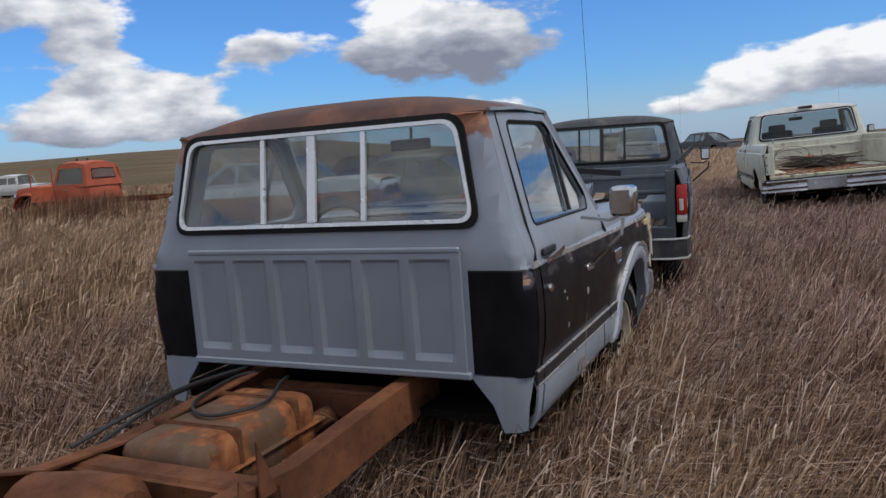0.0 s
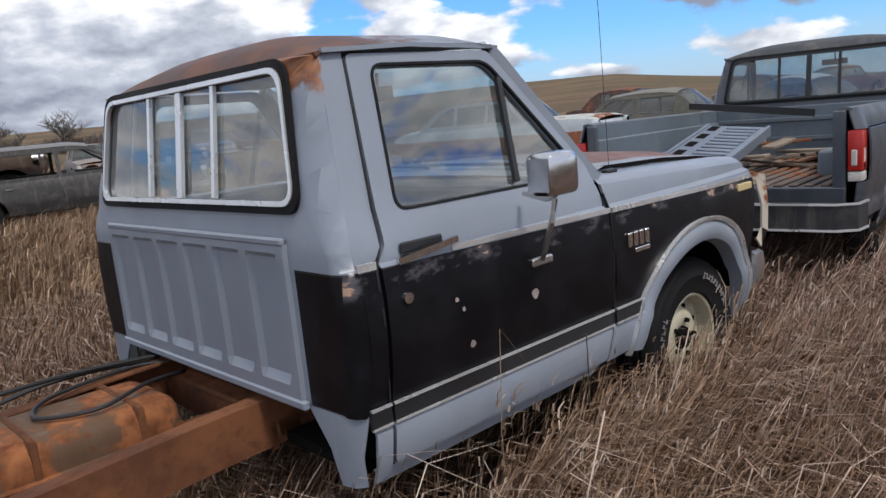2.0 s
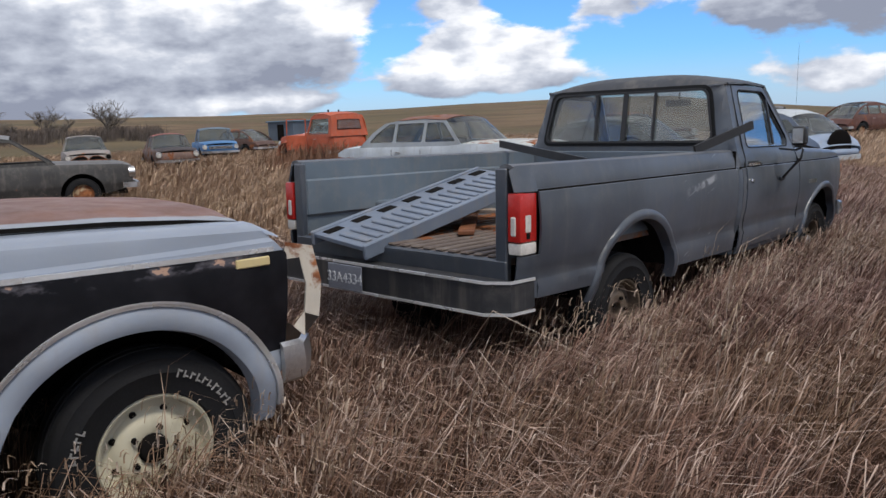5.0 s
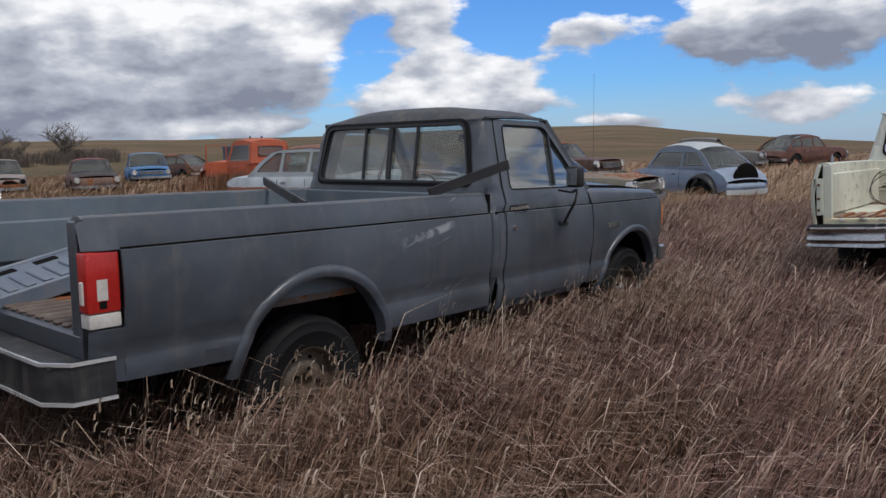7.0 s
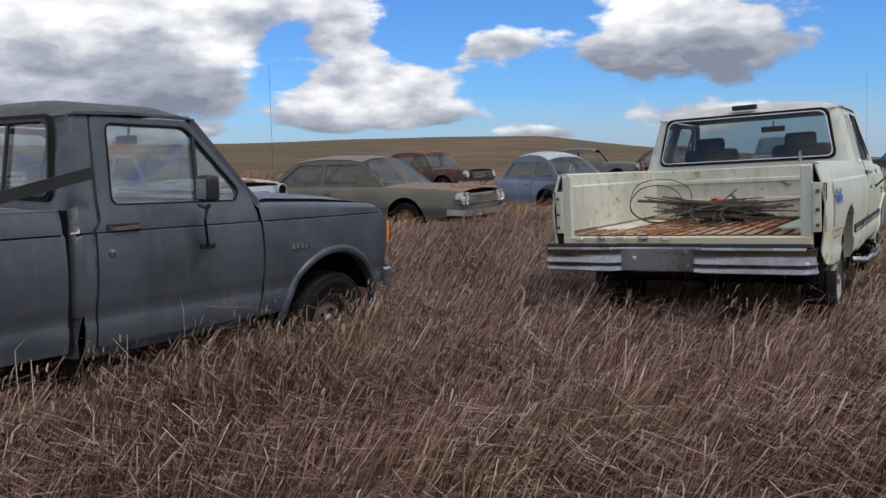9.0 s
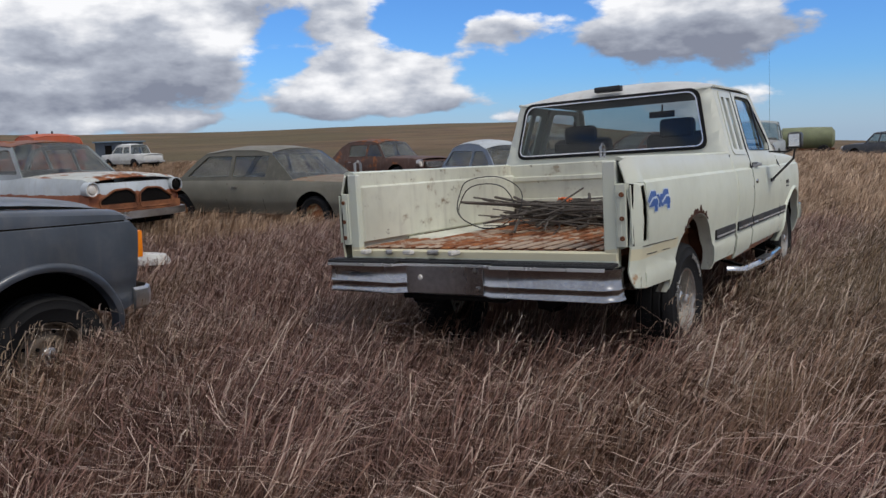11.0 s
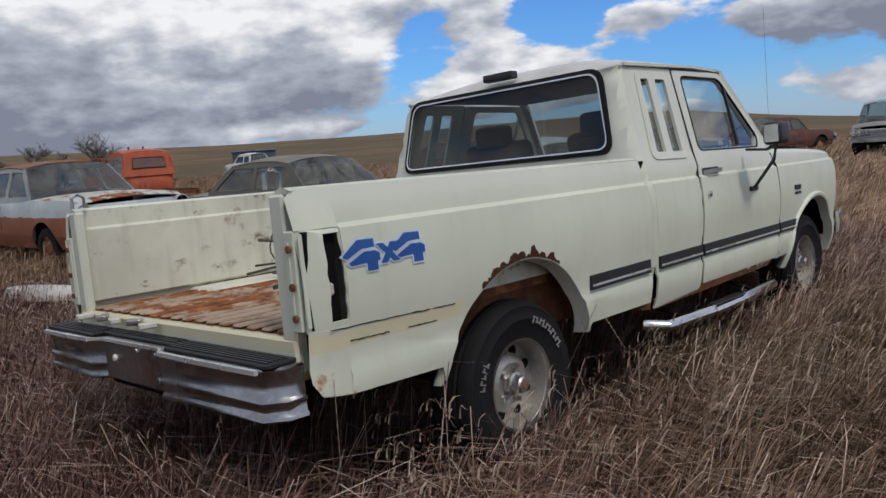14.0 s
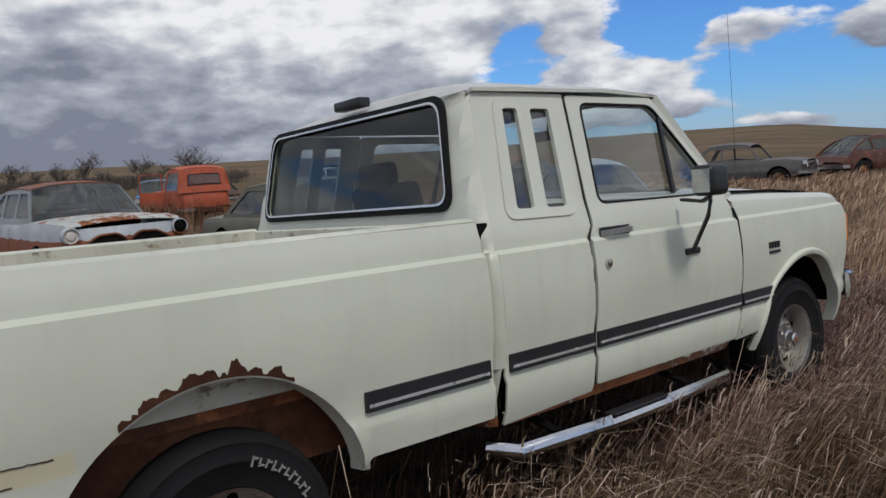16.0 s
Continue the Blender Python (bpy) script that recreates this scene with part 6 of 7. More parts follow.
dark_rust = mats_for("dark brown car", (0.085, 0.045, 0.035), 0.35, None, None, None, 0.5, 0.3)
old_car("sedan_car", "dark rusty brown sedan behind other wrecks", "car", at(-14.3, 25.0, 2, 0.12, 5.0), 4.9, 1.85, [(0, .80), (.4, .88), (3.2, .94), (4.6, .92), (4.9, .86)], [(0.8, .92), (1.2, 1.3), (1.5, 1.45), (2.0, 1.5), (2.7, 1.48), (3.0, 1.42), (3.4, .95)], (2, 5), (0.9, 3.95), dark_rust, 0.34, 0.32, (1.6, 2.5), "grille", lamps=2)
brown = mats_for("maroon sedan", (0.10, 0.040, 0.030), 0.30, None, None, None, 0.40, 0.3)
old_car("sedan_car", "rusty maroon forties sedan seen from behind", "car", at(-11.9, 40.2, 78, 0.1, 4.9), 4.9, 1.85, FORTIES, FORTIES_TOP, (3, 5), (0.95, 3.95), brown, 0.36, 0.34, (1.5, 2.35), "grille", lamps=2)
old_car("sedan_car", "burnt grey and black car body in far grass", "car", at(-13.5, 34.8, 20, 0.1, 4.4), 4.4, 1.75, [(0, .8), (.3, .9), (3.8, .95), (4.4, .85)], [(0.5, .92), (0.8, 1.35), (1.0, 1.5), (1.6, 1.55), (2.3, 1.52), (2.5, 1.45), (2.9, .95)], (2, 5), (0.85, 3.5), mats_for("burnt car", (0.12, 0.115, 0.11), 0.25), 0.33, 0.32, (1.5,), "grille", lamps=2, glass=None)


def beetle(m):
    """A small round car with its engine lid gone."""
    L, W = 4.05, 1.42
    mats = mats_for("pale blue car", (0.24, 0.30, 0.40), 0.10, (0.40, 0.43, 0.45), (0.30, 0.16, 0.11), None, 0.22, 0.5)
    top = [(0, 0.58), (0.12, 0.74), (0.35, 0.86), (0.6, 0.90), (2.9, 0.90), (3.4, 0.84), (3.8, 0.68), (4.0, 0.52)]
    line = [(0.45, 0.88), (0.75, 1.13), (1.05, 1.33), (1.4, 1.43), (1.9, 1.46), (2.3, 1.42), (2.55, 1.34), (2.85, 0.92)]
    t = old_car("small_car", "dented pale blue rear-engined car with missing engine lid", "car", m, L, W, top, line, (2, 6), (0.85, 3.25), mats, 0.32, 0.30, (1.55,), "none", lamps=2, bumper=False, square=3.0, roof_w=0.66, belt_w=0.93)
    for s in (-1, 1):
        for x, c in ((0.72, mats["body"]), (3.28, mats["hood"])):
            def fender(u, v):
                a = math.pi * u
                k = math.sin(math.pi * (0.08 + 0.84 * v))
                rr = 0.50
                return Vector((x + rr * math.cos(a) * (0.9 + 0.1 * k), s * (W / 2 - 0.06 + 0.22 * math.sin(math.pi / 2 * v) * (0.55 + 0.45 * math.sin(a))), 0.30 + (rr - 0.10 * v * v) * math.sin(a)))
            part("wing", grid(14, 6, fender, 0.012), M_BLACK if (x < 1 and s > 0) else c, t, "blackened rear wing" if (x < 1 and s > 0) else "", 60)
        part("running_board", box(1.25, 2.75, min(s * 0.66, s * 0.82), max(s * 0.66, s * 0.82), 0.28, 0.31, 0.008), M_BLACK, t)
    # flat dark disc gives the shade of the open bay; no bay is modelled
    part("engine_bay", moved(lathe([(0.001, 0.0), (0.34, 0.0), (0.38, -0.03)], 20), Matrix.Translation((0.04, 0, 0.64)) @ pose(0, 0, 0, 0, 0, 90) @ pose(0, 0, 0, 0, 0, 0)), M_DARK, t, "dark disc for the shade in the empty engine bay")
    part("rear_valance", bar([(0.02, -0.6, 0.36), (-0.02, 0, 0.35), (0.02, 0.6, 0.36)], 0.03, 0.12), mats["roof"], t)


beetle(at(-6.15, 20.45, 160, 0.02, 4.05))

# orange truck
orange = mats_for("orange truck", (0.42, 0.085, 0.035), 0.12, None, None, None, 0.22, 0.3)
TRUCK = [(0, 1.18), (0.3, 1.20), (1.5, 1.22), (2.3, 1.28), (3.2, 1.22), (3.35, 1.05)]
TRUCK_TOP = [(0.02, 1.20), (0.06, 1.75), (0.14, 1.92), (0.5, 2.0), (1.1, 2.0), (1.32, 1.88), (1.50, 1.26)]
ot = old_car("farm_truck", "faded orange farm truck cab with open door in tall weeds", "truck", at(-22.2, 16.6, 187, 0.05, 3.3), 3.35, 1.85, TRUCK, TRUCK_TOP, (2, 5), (2.65,), orange, 0.46, 0.48, (), "grille", roof_w=0.80, belt_w=0.96, lamps=2, back_glass=False)
for s in (-1, 1):
    part("front_wing", grid(14, 6, lambda u, v: Vector((2.65 + 0.62 * math.cos(math.pi * u), s * (0.62 + 0.42 * math.sin(math.pi / 2 * v)), 0.50 + (0.60 - 0.10 * v * v) * math.sin(math.pi * u))), 0.015), orange["hood"], ot, "", 60)
    part("roof_lamp", tube([(0.9, s * 0.25, 2.05), (0.9, s * 0.25, 2.16)], 0.03, 8), M_BLACK, ot)
part("open_door", merge(bar([(1.45, 0.95, 0.75), (1.75, 1.6, 0.75), (1.72, 1.58, 1.85), (1.42, 0.95, 1.85)], 0.03, 0.05, True), moved(box(0, 0.70, -0.015, 0.015, 0.75, 1.25, 0.01), Matrix.Translation((1.45, 0.95, 0)) @ pose(0, 0, 0, 0, 0, 65))), orange["body"], ot, "open orange door without glass")
part("chassis", merge(box(-2.5, 2.6, -0.42, -0.34, 0.55, 0.72), box(-2.5, 2.6, 0.34, 0.42, 0.55, 0.72), *[box(x, x + 0.1, -0.4, 0.4, 0.57, 0.68) for x in (-2.4, -1.2, 0.0)]), M_FRAME, ot)

PICK = [(0, 1.0), (0.2, 1.05), (2.1, 1.06), (3.3, 1.08), (4.6, 1.02), (4.7, 0.92)]
PICK_TOP = [(1.95, 1.06), (2.02, 1.55), (2.15, 1.68), (2.5, 1.74), (2.9, 1.73), (3.05, 1.66), (3.45, 1.08)]
old_car("pickup_truck", "bright blue old pickup truck parked in the wreck row", "pickup truck", at(-36.0, 18.1, -15, 0.0, 4.7), 4.7, 1.95, PICK, PICK_TOP, (2, 5), (0.95, 3.85), mats_for("blue pickup", (0.055, 0.17, 0.36), 0.05, (0.10, 0.16, 0.22), None), 0.38, 0.42, (), "grille", roof_w=0.8, belt_w=0.95, lamps=2)
old_car("sedan_car", "red-roofed rusty sedan with dark front end", "car", at(-30.4, 13.6, -12, 0.0, 4.9), 4.9, 1.85, FIFTIES[:-2] + [(4.75, 0.88), (4.9, 0.82)], FIFTIES_TOP, (3, 5), (0.95, 3.95), mats_for("red-roofed sedan", (0.16, 0.10, 0.08), 0.4, (0.26, 0.06, 0.045), (0.03, 0.02, 0.02), None, 0.2, 0.1), 0.34, 0.3, (1.75, 2.55), "none", lamps=2)
old_car("sedan_car", "pale grey rusted sedan in the far wreck row", "car", at(-31.5, 10.4, -12, 0.05, 5.0), 5.0, 1.85, FIFTIES[:-2] + [(4.85, 0.88), (5.0, 0.82)], FIFTIES_TOP, (3, 5), (0.95, 3.95), mats_for("pale sedan", (0.24, 0.21, 0.19), 0.3), 0.34, 0.3, (1.75, 2.55), "open", lamps=2)
old_car("sedan_car", "dark maroon rounded sedan in the far wreck row", "car", at(-40.5, 21.5, 200, 0.05, 4.9), 4.9, 1.85, FORTIES, FORTIES_TOP, (3, 5), (0.95, 3.95), dark_rust, 0.36, 0.34, (1.5, 2.35), "grille", lamps=2)
old_car("station_wagon", "stripped black and white station wagon without glass", "car", at(-14.2, 4.05, 78, 0.10, 5.2), 5.2, 1.95, [(0, .85), (.2, .92), (3.6, .95), (5.0, .90), (5.2, .82)], [(0.12, .92), (0.25, 1.35), (0.38, 1.48), (1.2, 1.53), (2.7, 1.52), (3.0, 1.47), (3.75, .96)], (2, 5), (1.0, 4.2), mats_for("stripped wagon", (0.045, 0.043, 0.042), 0.15, (0.17, 0.17, 0.17), (0.10, 0.095, 0.09)), 0.34, 0.3, (1.3, 2.4), "none", lamps=2, glass=None)
old_car("pickup_truck", "white and black old truck facing the trucks, hood ajar", "pickup truck", at(-5.8, 36.4, 284, 0.2, 4.7), 4.7, 1.95, PICK, PICK_TOP, (2, 5), (0.95, 3.85), mats_for("white truck", (0.36, 0.39, 0.39), 0.10, (0.30, 0.33, 0.33), (0.22, 0.22, 0.21)), 0.38, 0.42, (), "grille", roof_w=0.8, belt_w=0.95, lamps=4)
old_car("pickup_truck", "small white double-cab pickup far across the field", "pickup truck", at(-46, 31.5, 190, 0.2, 4.6), 4.6, 1.8, PICK[:-1] + [(4.6, 0.92)], [(1.3, 1.06), (1.4, 1.5), (1.5, 1.64), (2.2, 1.7), (2.8, 1.68), (3.0, 1.6), (3.4, 1.08)], (2, 5), (0.95, 3.7), mats_for("far white pickup", (0.62, 0.62, 0.60), 0.0), 0.36, 0.42, (2.2,), "grille", lamps=2)
old_car("sedan_car", "dark wrecked car far beyond the trucks", "car", at(-4.5, 52, 150, -0.1, 4.9), 4.9, 1.85, FIFTIES[:-2] + [(4.75, 0.88), (4.9, 0.82)], FIFTIES_TOP, (3, 5), (0.95, 3.95), mats_for("far dark car", (0.07, 0.075, 0.085), 0.15), 0.34, 0.3, (1.75, 2.55), "grille", lamps=2)
# green tank wagon
tk = thing("tank_wagon", "olive green tank wagon on wheels in far grass", "trailer", Matrix.Translation((-12.6, 64.9, -0.2)) @ Matrix.Rotation(radians(200), 4, "Z") @ Matrix.Diagonal((1.05, 1.05, 1.05, 1)))
M_OLIVE = paint("olive tank paint", (0.17, 0.19, 0.10), 0.08, 0.5)
part("tank", moved(lathe([(0.001, -1.7), (0.5, -1.68), (0.72, -1.5), (0.75, 0), (0.72, 1.5), (0.5, 1.68), (0.001, 1.7)], 24), Matrix.Translation((0, 0, 1.25)) @ pose(0, 0, 0, 0, 0, 90)), M_OLIVE, tk)
for x in (-1.0, 1.0):
    part("wheel", moved(lathe([(0.001, -0.9), (0.36, -0.9), (0.40, -0.8), (0.40, -0.7), (0.1, -0.68), (0.1, 0.68), (0.40, 0.7), (0.40, 0.8), (0.36, 0.9), (0.001, 0.9)], 20), Matrix.Translation((x, 0, 0.4))), M_RUBBER, tk)
part("chassis", box(-1.7, 1.9, -0.4, 0.4, 0.42, 0.58, 0.02), M_FRAME, tk)

# old flatbed truck with a brown cab
fb = old_car("flatbed_truck", "rusty brown old truck cab without glass on a plank flatbed", "truck", at(-16.5, 2.6, 70, 0.3, 3.2), 3.2, 1.8, TRUCK, [(0.02, 1.20), (0.08, 1.75), (0.2, 2.0), (0.5, 2.1), (1.0, 2.1), (1.25, 2.0), (1.50, 1.26)], (2, 5), (2.6,), mats_for("brown truck", (0.085, 0.055, 0.042), 0.22), 0.45, 0.48, (), "none", roof_w=0.80, belt_w=0.96, lamps=2, glass=None)
for k in range(5):
    part("plank", box(-5.2, -0.2, -1.15 + 0.47 * k, -1.15 + 0.47 * k + 0.44, 1.0, 1.05, 0.006), M_WOOD, fb)
part("stake_side", merge(*[box(-5.2, -0.2, -1.2, -1.16, z, z + 0.2, 0.006) for z in (1.1, 1.36, 1.62, 1.88)], *[box(x, x + 0.07, -1.16, -1.10, 1.0, 2.1) for x in (-5.0, -3.6, -2.2, -0.8)]), paint("weathered red boards", (0.25, 0.12, 0.085), 0.35, 0.8), fb)
part("chassis", merge(box(-5, 2.5, -0.42, -0.34, 0.75, 0.98), box(-5, 2.5, 0.34, 0.42, 0.75, 0.98)), M_DARK, fb)
part("rear_wheel", moved(lathe([(0.001, -1.0), (0.42, -1.0), (0.47, -0.9), (0.47, -0.65), (0.1, -0.6), (0.1, 0.6), (0.47, 0.65), (0.47, 0.9), (0.42, 1.0), (0.001, 1.0)], 24), Matrix.Translation((-3.6, 0, 0.45))), M_RUBBER, fb)


# ---- loads and loose scrap ----
tg = thing("tailgate", "blue-grey ribbed pickup tailgate lying across the open bed", "tailgate", truck_b.matrix_world @ Matrix.Translation((-1.98, 0.25, 0.992)) @ Matrix.Rotation(radians(-2.8), 4, "Z") @ Matrix.Rotation(radians(-12.5), 4, "Y") @ Matrix.Rotation(radians(5.2), 4, "X"))
M_TG = paint("blue grey tailgate paint", (0.145, 0.175, 0.225), 0.08, 0.45, 0.25)
part("panel", box(-0.76, 0.76, -0.25, 0.25, -0.03, 0.0, 0.012, 2), M_TG, tg)
part("lip", merge(box(-0.77, 0.77, -0.262, -0.235, -0.075, 0.012, 0.006), box(-0.77, 0.77, 0.235, 0.262, -0.075, 0.012, 0.006)), M_TG, tg)
for k in range(17):
    x = -0.68 + 1.36 * k / 16
    part("rib", box(x - 0.026, x + 0.026, -0.20, 0.06, 0.0, 0.012, 0.006), M_TG, tg)
for k in range(7):
    x = -0.66 + 1.32 * k / 6
    part("slot", box(x - 0.06, x + 0.06, 0.13, 0.20, 0.0005, 0.004), M_DARK, tg, "dark slot")
random.seed(21)
for k in range(9):
    pl = thing("scrap_board", "weathered broken board lying in the truck bed", "board", truck_b.matrix_world @ Matrix.Translation((random.uniform(-1.9, -0.5), random.uniform(-0.45, 0.45), 0.835 + 0.02 * k)) @ pose(0, 0, 0, random.uniform(-3, 3), random.uniform(-4, 4), random.uniform(0, 180)), "scrap in the dark bed")
    part("board", box(-random.uniform(0.3, 0.6), random.uniform(0.3, 0.6), -0.05, 0.05, -0.012, 0.012, 0.004), M_WOOD if k % 3 else M_RUST, pl)
for a, c in (((-0.447, -0.85, 1.292), (0.13, -1.02, 1.46)), ((-0.32, 0.98, 1.34), (-0.95, -0.30, 1.22))):
    va, vc = truck_b.matrix_world @ Vector(a), truck_b.matrix_world @ Vector(c)
    bd = thing("black_bar", "flat black metal bar resting on the bed rail", "bar")
    bd.location = (va + vc) / 2
    part("bar", bar([va - bd.location, vc - bd.location], 0.018, 0.06), M_BLACK, bd)
# branches and wire in the white bed
for k in range(60):
    x, y = random.uniform(-1.7, -0.9), random.uniform(-0.17, 0.17)
    a = random.uniform(-0.5, 0.5) + (math.pi / 2 if random.random() < 0.75 else 0)
    ln = random.uniform(0.25, 0.58)
    br = thing("dead_branch", "grey dead branch heaped in the white truck bed", "branch", truck_c.matrix_world @ Matrix.Translation((x, y, 0.825 + 0.0026 * k)) @ pose(0, 0, 0, 0, random.uniform(-6, 6), math.degrees(a)), "branches in the white bed")
    r0 = random.uniform(0.004, 0.012) if k > 1 else 0.032
    part("branch", tube([(-ln, 0, 0), (-ln * 0.3, random.uniform(-0.05, 0.05), random.uniform(-0.01, 0.03)), (ln * 0.3, random.uniform(-0.06, 0.06), random.uniform(0, 0.04)), (ln, random.uniform(-0.08, 0.08), random.uniform(0, 0.08))], r0, 6), M_DEADWOOD, br)
coil = thing("wire_coil", "loose coil of dark wire standing in the truck bed", "wire", truck_c.matrix_world @ Matrix.Translation((-1.55, 0.42, 0.83)))
part("wire", tube([(0.02 * math.sin(5 * a), 0.26 * math.cos(a), 0.19 + 0.19 * math.sin(a) + 0.01 * math.sin(3 * a)) for a in [2 * math.pi * i / 40 for i in range(40)]], 0.004, 6, True), M_BLACK, coil)
part("wire", tube([(0.05 + 0.02 * math.sin(4 * a), 0.05 + 0.23 * math.cos(a), 0.16 + 0.16 * math.sin(a)) for a in [2 * math.pi * i / 40 for i in range(40)]], 0.004, 6, True), M_BLACK, coil)
rag = thing("orange_rag", "small orange plastic scrap among branches", "scrap", truck_c.matrix_world @ Matrix.Translation((-1.0, 0.10, 0.98)))
part("scrap", grid(6, 6, lambda u, v: Vector((0.08 * (u - 0.5), 0.10 * (v - 0.5), 0.03 * math.sin(7 * u + 3 * v))), 0.006), plain("orange plastic", (0.6, 0.13, 0.03), 0.5), rag)
for k in range(5):
    ln = thing("ratchet_scrap", "small grey metal scrap on the white bumper", "scrap", truck_c.matrix_world @ Matrix.Translation((-2.56 + 0.02 * (k % 2), 0.72 - 0.16 * k, 0.782)) @ pose(0, 0, 0, 0, 0, 40 * k))
    part("scrap", box(-0.035, 0.035, -0.02, 0.02, -0.006, 0.02, 0.006), M_DULLCHROME if k % 2 else M_CLEARLENS, ln)
# wheel with wire cap and green panel
ww = thing("spare_wheel", "old tyre with bright wire wheel cover lying in grass", "wheel", Matrix.Translation((-11.4, 0.66, 0.34)) @ pose(0, 0, 0, -35, 0, 75) @ Matrix.Diagonal((1.1, 1.1, 1.1, 1)))
part("tyre", lathe([(0.2, -0.08), (0.28, -0.1), (0.34, -0.06), (0.35, 0), (0.34, 0.06), (0.28, 0.1), (0.2, 0.08)], 28), M_RUBBER, ww)
wc = part("wheel_cover", merge(lathe([(0.001, -0.10), (0.04, -0.10), (0.05, -0.08)], 16), lathe([(0.19, -0.08), (0.205, -0.085), (0.21, -0.06)], 28)), M_CHROME, ww)
for k in range(16):
    a = 2 * math.pi * k / 16
    part("spoke", bar([(0.03 * math.cos(a), -0.09, 0.03 * math.sin(a)), (0.2 * math.cos(a), -0.07, 0.2 * math.sin(a))], 0.01, 0.01), M_CHROME, wc)
gp = thing("metal_panel", "dull green sheet metal panel in the grass", "car part", Matrix.Translation((-12.1, 0.85, 0.0)) @ pose(0, 0, 0, 0, 0, 60) @ Matrix.Diagonal((1.5, 1.5, 1.5, 1)))
part("panel", grid(6, 4, lambda u, v: Vector((0.7 * (u - 0.5), 0.35 * (v - 0.5), 0.40 - 0.40 * (1 - v) * 0.98 + 0.05 * math.sin(3 * u))), 0.01), paint("dull green paint", (0.17, 0.20, 0.13), 0.2), gp)


wp = thing("car_part", "white curved plastic car part lying on dark scrap in the grass", "car part", Matrix.Translation((-2.95, 10.38, land(-2.95, 10.38))) @ pose(0, 0, 0, 0, 0, 29))
M_WP = paint("dirty white plastic", (0.56, 0.55, 0.52), 0.0, 0.5, 0.3)
oval = lambda a, sx, sy: (sx * math.copysign(abs(math.cos(a)) ** 0.7, math.cos(a)), sy * math.copysign(abs(math.sin(a)) ** 0.8, math.sin(a)))
part("rim", grid(36, 3, lambda u, v: Vector((*oval(2 * math.pi * u, 0.54 - 0.05 * v * v, 0.17 - 0.04 * v * v), 0.31 + 0.10 * v)), 0.012), M_WP, wp, "", 50)
part("top", grid(24, 4, lambda u, v: Vector((*oval(2 * math.pi * u, 0.49 * (1 - v) + 0.001, 0.13 * (1 - v) + 0.001), 0.412 - 0.03 * v)), 0.006), M_WP, wp, "", 50)
part("base", grid(24, 2, lambda u, v: Vector((*oval(2 * math.pi * u, 0.36 + 0.08 * v, 0.11 + 0.02 * v), 0.33 * v)), 0.012), M_DARK, wp, "dark scrap beneath")


# ---- distance ----
def bare_tree(x, y, z, h, seed, label):
    rng = random.Random(seed)
    t = thing("bare_tree", label, "tree", Matrix.Translation((x, y, z)), "bare trees on the skyline")
    trunk, twigs = [], []

    def grow(p, d, ln, r, lev):
        pts = [p]
        for k in range(4):
            d = (d + Vector((rng.uniform(-0.22, 0.22), rng.uniform(-0.22, 0.22), rng.uniform(-0.08, 0.14)))).normalized()
            pts.append(pts[-1] + d * ln / 4)
        (trunk if lev < 2 else twigs).append(tube(pts, max(r, h * 0.0030), 5 if lev < 2 else 3))
        if lev < 4:
            for k in range((6, 5, 5, 4)[lev]):
                a = rng.uniform(0, 2 * math.pi)
                nd = (d * 0.7 + Vector((math.cos(a), math.sin(a), rng.uniform(-0.15, 0.45))) * rng.uniform(0.5, 0.95)).normalized()
                grow(pts[rng.choice((1, 2, 3, 4))], nd, ln * rng.uniform(0.50, 0.85), r * 0.6, lev + 1)
    grow(Vector((0, 0, -0.3)), Vector((rng.uniform(-0.15, 0.15), 0, 1)), h * 0.42, h * 0.02, 0)
    part("trunk", merge(*trunk), M_BARK, t)
    tagged(part("crown", merge(*twigs), M_BARK, t), kind="stuff")


for k, (a, d, h) in enumerate(((163.6, 150, 8.6), (167.6, 165, 8.6), (169.3, 160, 5.0), (171.0, 170, 7.4), (172.6, 165, 6.0), (174.2, 172, 5.0), (175.5, 180, 6.8), (177.6, 175, 7.0), (178.6, 182, 5.2), (180.5, 190, 6.6), (166.2, 175, 4.6))):
    px, py = 3.5 + d * math.cos(radians(a)), 1.0 + d * math.sin(radians(a))
    bare_tree(px, py, land(px, py) - 0.2, h, 100 + k, "leafless grey tree on the prairie skyline")
shed = thing("shed", "small dark blue shed with a flat roof across the field", "shed", Matrix.Translation((5 - 95 * 0.912, 8.5 + 95 * 0.41, land(5 - 95 * 0.912, 8.5 + 95 * 0.41) - 0.1)) @ pose(0, 0, 0, 0, 0, 20))
M_SHED = plain("dark blue shed paint", (0.07, 0.09, 0.12), 0.6, 0, 0.25, 3)
part("wall", box(-2.0, 2.0, -1.6, 1.6, 0, 2.3), M_SHED, shed)
part("roof", box(-2.2, 2.2, -1.8, 1.8, 2.3, 2.45, 0.03), plain("blue roof sheet", (0.13, 0.2, 0.27), 0.4, 0.3, 0.2, 3), shed)
part("door", box(-0.5, 0.5, -1.66, -1.6, 0, 2.0, 0.01), M_DARK, shed)


